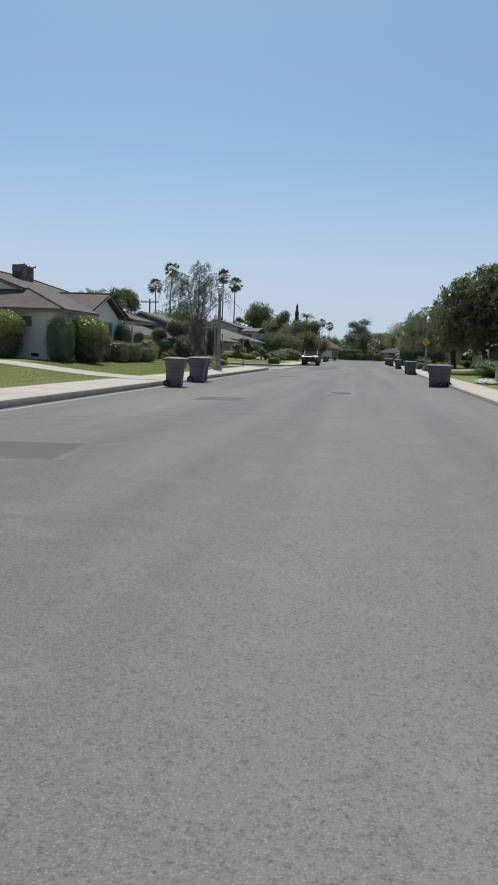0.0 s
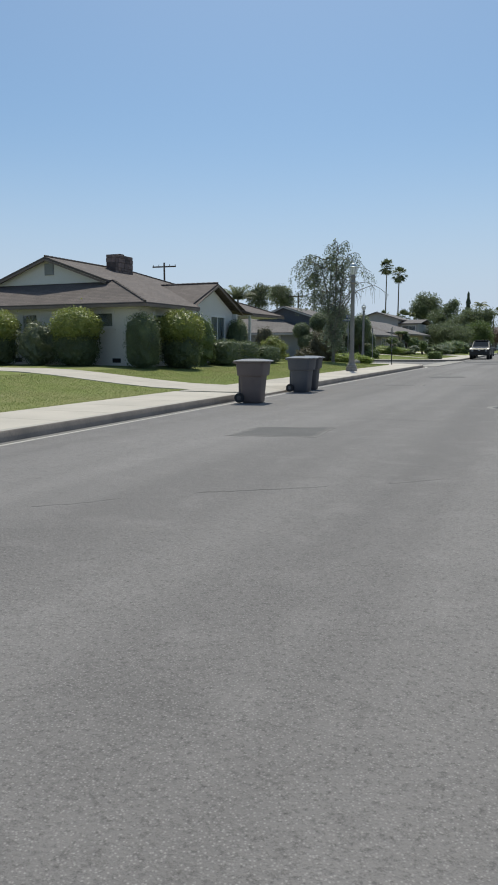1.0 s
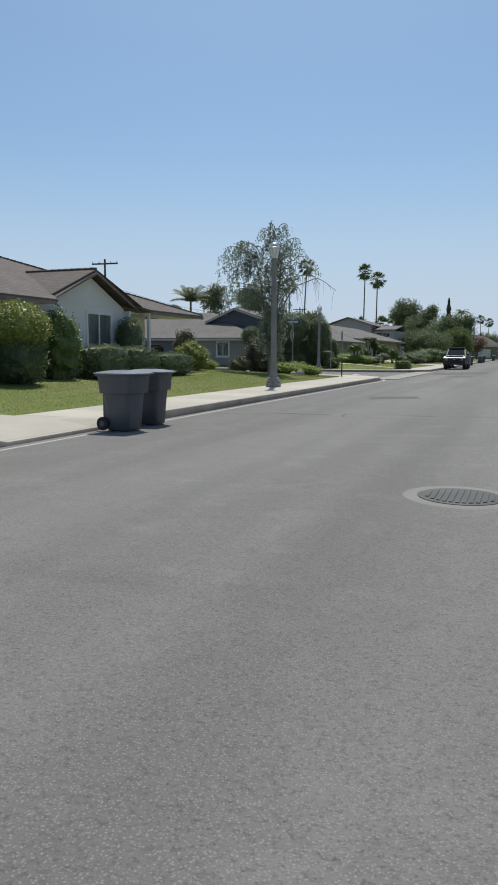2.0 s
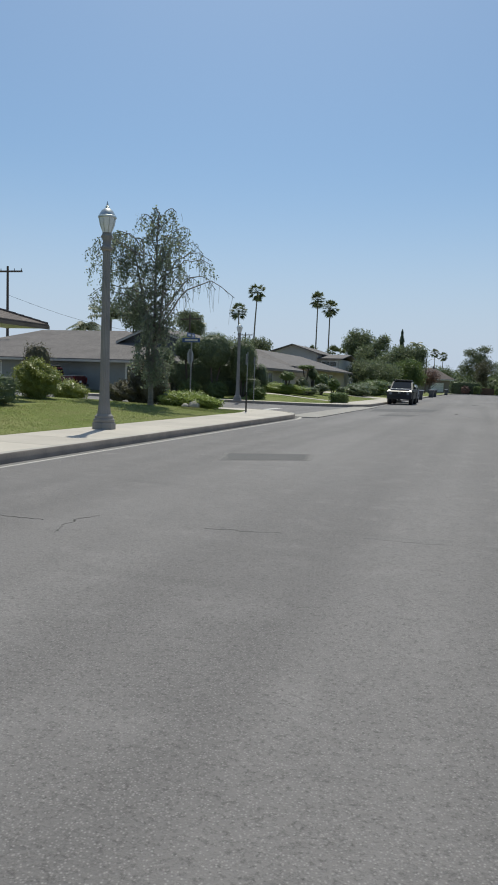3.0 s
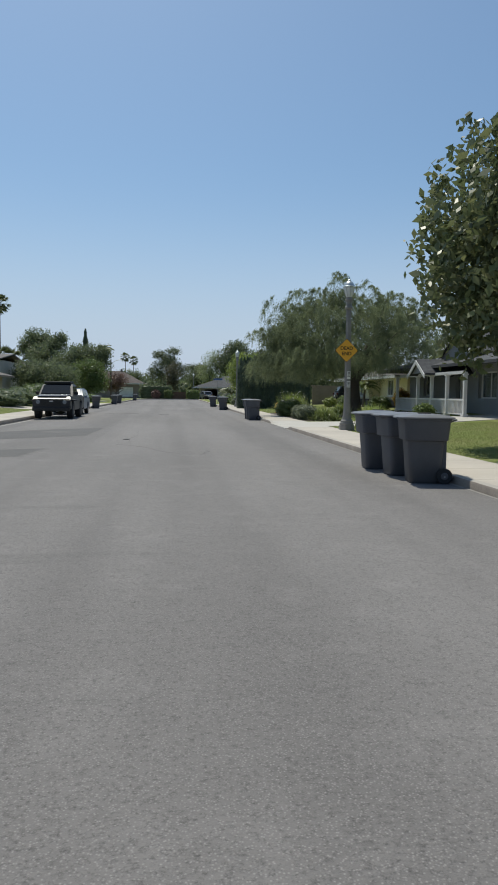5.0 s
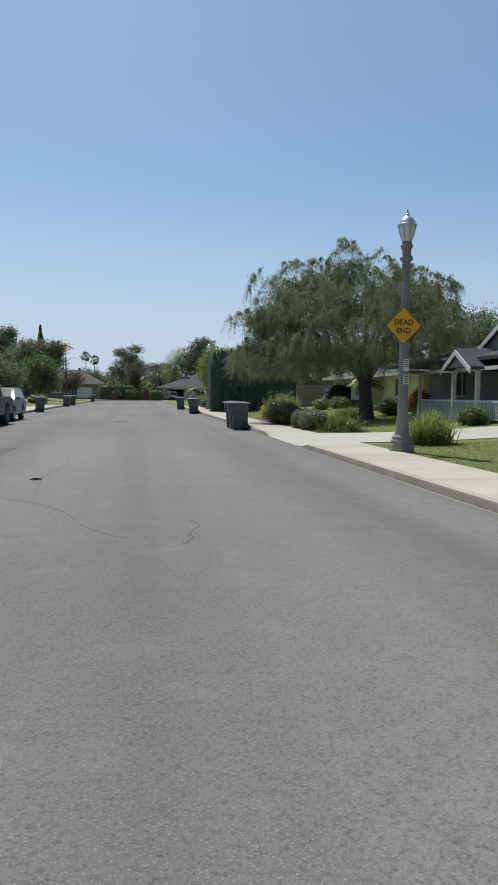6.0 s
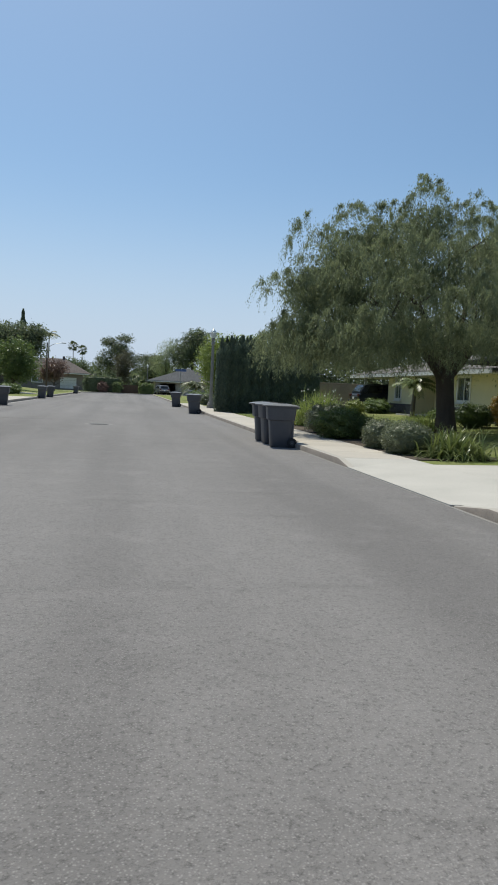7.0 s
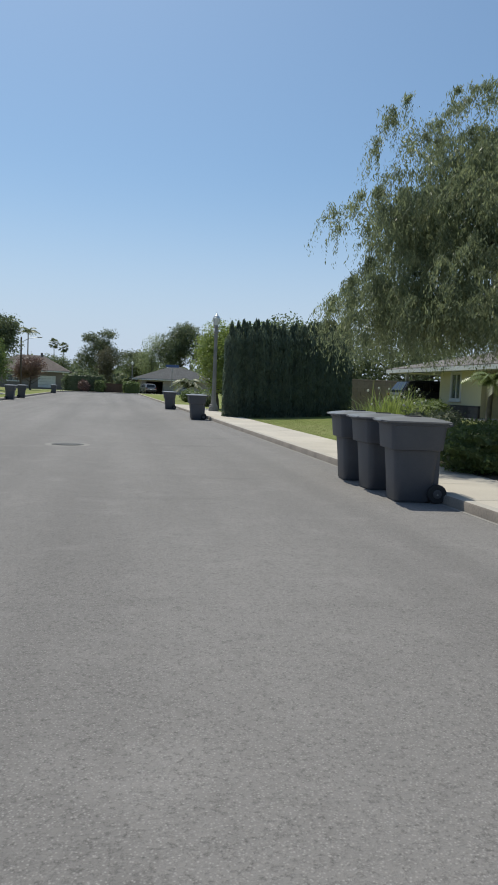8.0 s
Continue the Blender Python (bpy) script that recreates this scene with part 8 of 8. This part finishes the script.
# ---- plants along the right-hand pavement ----
def strap_clump(nm, lb, x, y, z, r, h, n, leaf, seed, arch=0.6, width=0.035, flowers=0):
    """Long arching strap leaves from one root."""
    rng = np.random.default_rng(seed)
    t = thing(nm, lb, "plant", pose(x, y, z))
    bm = bmesh.new()
    for k in range(n):
        a = rng.random() * 2 * math.pi
        q = rng.random() ** 0.7
        d = Vector((math.cos(a), math.sin(a), 0))
        sd = Vector((-d.y, d.x, 0)) * width * (0.7 + 0.6 * rng.random())
        o = Vector((rng.normal() * r * 0.25, rng.normal() * r * 0.25, 0))
        hh = h * (0.65 + 0.45 * rng.random())
        reach = r * (0.25 + 0.8 * q)
        prev = None
        for i in range(5):
            f = i / 4
            c = o + d * reach * f * (0.5 + 0.5 * f) + Vector((0, 0, hh * (f * (1.55 - arch * q) - f * f * (0.55 + arch * q * 0.55))))
            w = sd * (1 - f * 0.9)
            cur = (bm.verts.new(c - w), bm.verts.new(c + w))
            if prev:
                bm.faces.new((prev[0], prev[1], cur[1], cur[0]))
            prev = cur
    part("leaves", bm, leaf, t)
    for k in range(flowers):
        a = rng.random() * 6.28
        bm = bmesh.new()
        x1, y1 = r * 0.6 * math.cos(a), r * 0.6 * math.sin(a)
        tall = h * (0.62 + 0.3 * rng.random())
        tube(bm, [(0, 0, 0.1), (x1 * 0.6, y1 * 0.6, tall * 0.7), (x1, y1, tall)], [0.006, 0.005, 0.003], 4)
        part("stalk", bm, L_MID, t)
        part("flower", lathe(bmesh.new(), [(0.008, tall - 0.02), (0.03, tall), (0.026, tall + 0.03), (0.008, tall + 0.045)], 6, cx=x1, cy=y1), L_WHITE, t)
    return t


strap_clump("ornamental_grass", "tall clump of arching green grass by the lamp post", 7.75, 73.2, gz(7.7, 73.2), 0.80, 1.0, 1600, L_LIME, 51, 0.45, 0.014)
strap_clump("ornamental_grass", "tall flowering grass clump behind the shrubs", 7.7, 92.0, gz(7.7, 92.0), 1.35, 1.55, 2000, L_LIME, 52, 0.6, 0.016, 18)
strap_clump("lily_clump", "clump of arching strap-leaved lilies at the pavement", 7.3, 79.75, gz(7.2, 79.7) - 0.02, 1.0, 0.78, 1500, L_STRAP, 53, 0.95, 0.024)
strap_clump("ornamental_grass", "yellow-green grass clump behind the round shrubs", 10.3, 88.3, gz(10.3, 88.3), 1.15, 0.8, 900, L_LIME, 54, 0.6, 0.014)
strap_clump("ornamental_grass", "yellow-green grass clump behind the broad shrub", 7.1, 86.9, gz(7.1, 87), 0.6, 0.82, 300, L_YELLOW, 55, 0.6, 0.014)
for nm, lb, x, y, rx, ry, rz, lf, ct, sz, sd, bx in (
    ("round_shrub", "rounded grey-green shrub at the pavement", 6.5, 80.5, 0.53, 0.53, 0.39, L_GREYGREEN, 6500, 0.035, 61, 0.15),
    ("round_shrub", "smaller rounded grey-green shrub at the pavement", 6.42, 81.85, 0.44, 0.46, 0.38, L_GREYGREEN, 6000, 0.035, 62, 0.15),
    ("leafy_shrub", "broad dark leafy shrub at the pavement", 6.5, 85.2, 0.75, 0.75, 0.45, L_MID, 6500, 0.06, 63, 0),
    ("lavender_shrub", "soft grey-green lavender mound", 6.75, 87.7, 0.72, 0.7, 0.5, L_GREYGREEN, 5200, 0.05, 64, 0),
    ("garden_shrub", "loose green shrub below the pepper tree", 7.9, 87.2, 0.42, 0.45, 0.32, L_YELLOW, 2800, 0.05, 65, 0),
    ("garden_shrub", "loose green shrub beside the porch", 12.9, 89.7, 0.7, 0.6, 0.45, L_MID, 3200, 0.06, 66, 0),
    ("garden_shrub", "orange and yellow leaved shrub on the porch side", 14.6, 90.4, 0.5, 0.5, 0.66, L_ORANGE, 2600, 0.08, 67, 0),
    ("rose_shrub", "loose rose shrub before the railing", 12.2, 79.6, 0.45, 0.5, 0.32, L_MID, 3000, 0.07, 68, 0),
    ("garden_shrub", "yellow-green shrub by the steps", 12.6, 102.4, 0.5, 0.5, 0.4, L_YELLOW, 2000, 0.07, 69, 0),
    ("garden_shrub", "low shrub under the yellow house's window", 14.2, 103.4, 0.6, 1.4, 0.4, L_MID, 3200, 0.08, 70, 0),
    ("garden_shrub", "low shrub under the yellow house's window", 14.6, 95.6, 0.4, 1.4, 0.22, L_MID, 3200, 0.08, 71, 0),
    ("low_shrub", "low shrub before the house behind the magnolia", 9.4, 52.0, 1.2, 2.4, 0.6, L_MID, 4600, 0.09, 72, 0),
    ("low_shrub", "low shrub before the house behind the magnolia", 10.4, 46.0, 1.0, 1.8, 0.55, L_DARK, 4200, 0.09, 73, 0),
    ("white_flowers", "low mound of white flowers at the lawn's edge", 6.9, 39.4, 0.5, 1.6, 0.14, L_WHITE, 900, 0.07, 74, 0),
    ("clipped_hedge", "clipped yellow-green hedge at the far end", -4.0, 189.0, 3.1, 0.5, 1.35, L_DARK, 5200, 0.16, 75, 0.8),
    ("clipped_hedge", "clipped box hedge at the far pavement", 3.4, 188.4, 1.2, 0.6, 0.9, L_MID, 3600, 0.14, 76, 0.8),
    ("clipped_shrub", "clipped column shrub at the far end", -1.6, 187.8, 0.68, 0.6, 0.9, L_MID, 2600, 0.13, 77, 0.5),
    ("flowering_shrub", "reddish flowering shrub at the far end", -4.0, 188.0, 0.8, 0.7, 0.9, L_REDDISH, 2400, 0.15, 78, 0),
    ("low_shrub", "low leafy shrub by the far pavement", 7.0, 126.0, 0.8, 1.6, 0.5, L_MID, 3200, 0.09, 79, 0),
    ("low_shrub", "low leafy shrub by the far pavement", 6.9, 135.0, 0.7, 1.2, 0.55, L_MID, 3000, 0.09, 80, 0),
    ("white_rose", "shrub with white blossoms by the far pavement", 6.7, 122.5, 0.5, 0.7, 0.45, L_GREYGREEN, 2400, 0.09, 81, 0),
):
    t = bush(nm, lb, x, y, gz(x, y) - 0.03 if y < 180 else 0.12, rx, ry, rz, lf, ct, sz, sd, bx)
    if nm == "white_rose":
        blossoms(t, rx, ry, rz, 0.0, 80, sd)
fw = thing("garden_wall", "low brown brick garden wall at the street's far end", "wall")
part("wall_body", boxes((-4.9, 2.2, 189.7, 189.9, 0.1, 1.5)), BRICK, fw)
part("coping", boxes((-4.95, 2.25, 189.66, 189.94, 1.502, 1.58)), BRICK, fw)
# stones in the lawn corner, hydrant
for x, y, r, sd in ((-11.9, 55.75, 0.26, 1), (-12.25, 55.6, 0.17, 2), (-14.6, 54.6, 0.15, 3), (-15.7, 55.2, 0.16, 4)):
    rk = thing("stone", "pale rounded garden stone at the lawn corner" if sd < 3 else "small dark stone lying in the lawn", "stone", pose(x, y, gz(x, y)))
    bm = bmesh.new()
    bmesh.ops.create_icosphere(bm, subdivisions=3, radius=r)
    for v in bm.verts:
        v.co *= 1 + 0.25 * noise.noise(v.co * 6 + Vector((sd, 0, 0)))
        v.co.z = max(v.co.z * 0.75 + r * 0.35, -0.05)
    part("boulder", bm, KERB if sd < 3 else STONE, rk, smooth=True)
fh = thing("fire_hydrant", "yellow fire hydrant at the edge of the pavement", "fire hydrant", pose(6.82, 92.85, gz(6.82, 92.85)))
part("barrel", lathe(bmesh.new(), [(0.15, 0.0), (0.15, 0.04), (0.10, 0.06), (0.10, 0.48), (0.125, 0.5), (0.125, 0.54), (0.11, 0.58), (0.06, 0.66), (0.03, 0.68), (0.03, 0.73)], 14), SIGN_YELLOW, fh, smooth=True)
for sx in (-1, 1):
    bm = bmesh.new()
    tube(bm, [(0, 0, 0.38), (sx * 0.17, 0, 0.38)], [0.05, 0.055], 10)
    part("outlet", bm, SIGN_YELLOW, fh)
# planting bed under the shrubs
bm = bmesh.new()
for y0, y1, x1 in ((79.12, 82.5, 8.2), (82.5, 92.0, 9.4)):
    slab(bm, [(WR + 0.02, y0, 0.155), (x1, y0, gz(x1, y0) + 0.025), (x1, y1, gz(x1, y1) + 0.025), (WR + 0.02, y1, 0.155)], 0.06)
tagged(part("planting_bed", bm, SOIL), "bare brown soil of a planting bed", "planting bed", kind="structure")
sp = thing("garden_stake", "small white notice on a short stake in the lawn", "garden sign", pose(8.1, 66.9, gz(8.1, 66.9)))
part("stake", boxes((-0.015, 0.015, -0.01, 0.01, -0.1, 0.2)), GALV, sp)
part("plate", boxes((-0.09, 0.09, -0.016, -0.011, 0.12, 0.36)), WHITE, sp)
ub = thing("utility_box", "grey metal utility box standing in the lawn", "utility box", pose(7.6, 38.8, gz(7.6, 38.8)))
part("box_body", boxes((-0.3, 0.3, -0.25, 0.25, -0.05, 0.85), (-0.33, 0.33, -0.28, 0.28, 0.85, 0.9), bevel=0.01), GREYWALL, ub)


# ---- grass blades, slabs ----
def blades(nm, x0, x1, y0, y1, count, seed, skip=()):
    rng = np.random.default_rng(seed)
    x, y = x0 + (x1 - x0) * rng.random(count), y0 + (y1 - y0) * rng.random(count)
    keep = np.ones(count, dtype=bool)
    for a, b, c, d in skip:
        keep &= ~((x > a) & (x < b) & (y > c) & (y < d))
    x, y = x[keep], y[keep]
    k = len(x)
    z = np.array([gz(float(a), float(b)) for a, b in zip(x, y)])
    h = 0.018 + 0.022 * rng.random(k)
    an = rng.random(k) * 2 * math.pi
    w = 0.010
    lean = rng.normal(size=(k, 2)) * 0.02
    base = np.stack([x, y, z - 0.005], axis=1)
    side = np.stack([np.cos(an) * w, np.sin(an) * w, np.zeros(k)], axis=1)
    tip = base + np.stack([lean[:, 0], lean[:, 1], h], axis=1)
    v = np.stack([base - side, base + side, tip], axis=1).reshape(-1, 3)
    me = bpy.data.meshes.new(nm)
    me.vertices.add(3 * k)
    me.vertices.foreach_set("co", v.astype(np.float32).ravel())
    me.loops.add(3 * k)
    me.loops.foreach_set("vertex_index", np.arange(3 * k, dtype=np.int32))
    me.polygons.add(k)
    me.polygons.foreach_set("loop_start", np.arange(0, 3 * k, 3, dtype=np.int32))
    me.update(calc_edges=True)
    me.materials.append(L_BLADE)
    return tagged(new(nm, me), "short mown grass blades", "grass", kind="stuff")


blades("grass", -15.2, WL - 0.02, 14.0, 57.0, 110000, 91, ((-30, 0, 26.95, 29.55), (-30, -14.0, 34, 48)))
blades("grass", WR + 0.02, 12.5, 60.0, 73.2, 40000, 92)
blades("grass", WR + 0.02, 13.5, 77.8, 104.5, 40000, 93, ((6.0, 8.3, 77.0, 82.6), (6.0, 9.4, 82.4, 92.0), (12.7, 14, 77, 88)))
blades("grass", -17.0, WL - 0.02, 73.0, 100.0, 40000, 94, ((-23, -9, 78.1, 79.4), (-23, -9, 96.4, 102.1)))

slab_mesh = {}
for owner, x0, x1, y0, y1 in SLABS:
    y = max(y0, 0.0)
    while y < min(y1, 125.0) - 0.3:
        length = min(1.53, y1 - y)
        key = (round(x1 - x0, 3), round(length, 2))
        if key not in slab_mesh:
            bm = boxes((0.012, x1 - x0 - 0.004, 0.006, length - 0.006, -0.03, 0.022))
            slab_mesh[key] = part("slab", bm, WALKWAY, owner).data
            ob = [o for o in owner.children if o.data == slab_mesh[key]][0]
        else:
            ob = new("slab", slab_mesh[key])
            ob.parent = owner
        ob.location = (x0, y, 0.13)
        y += 1.53
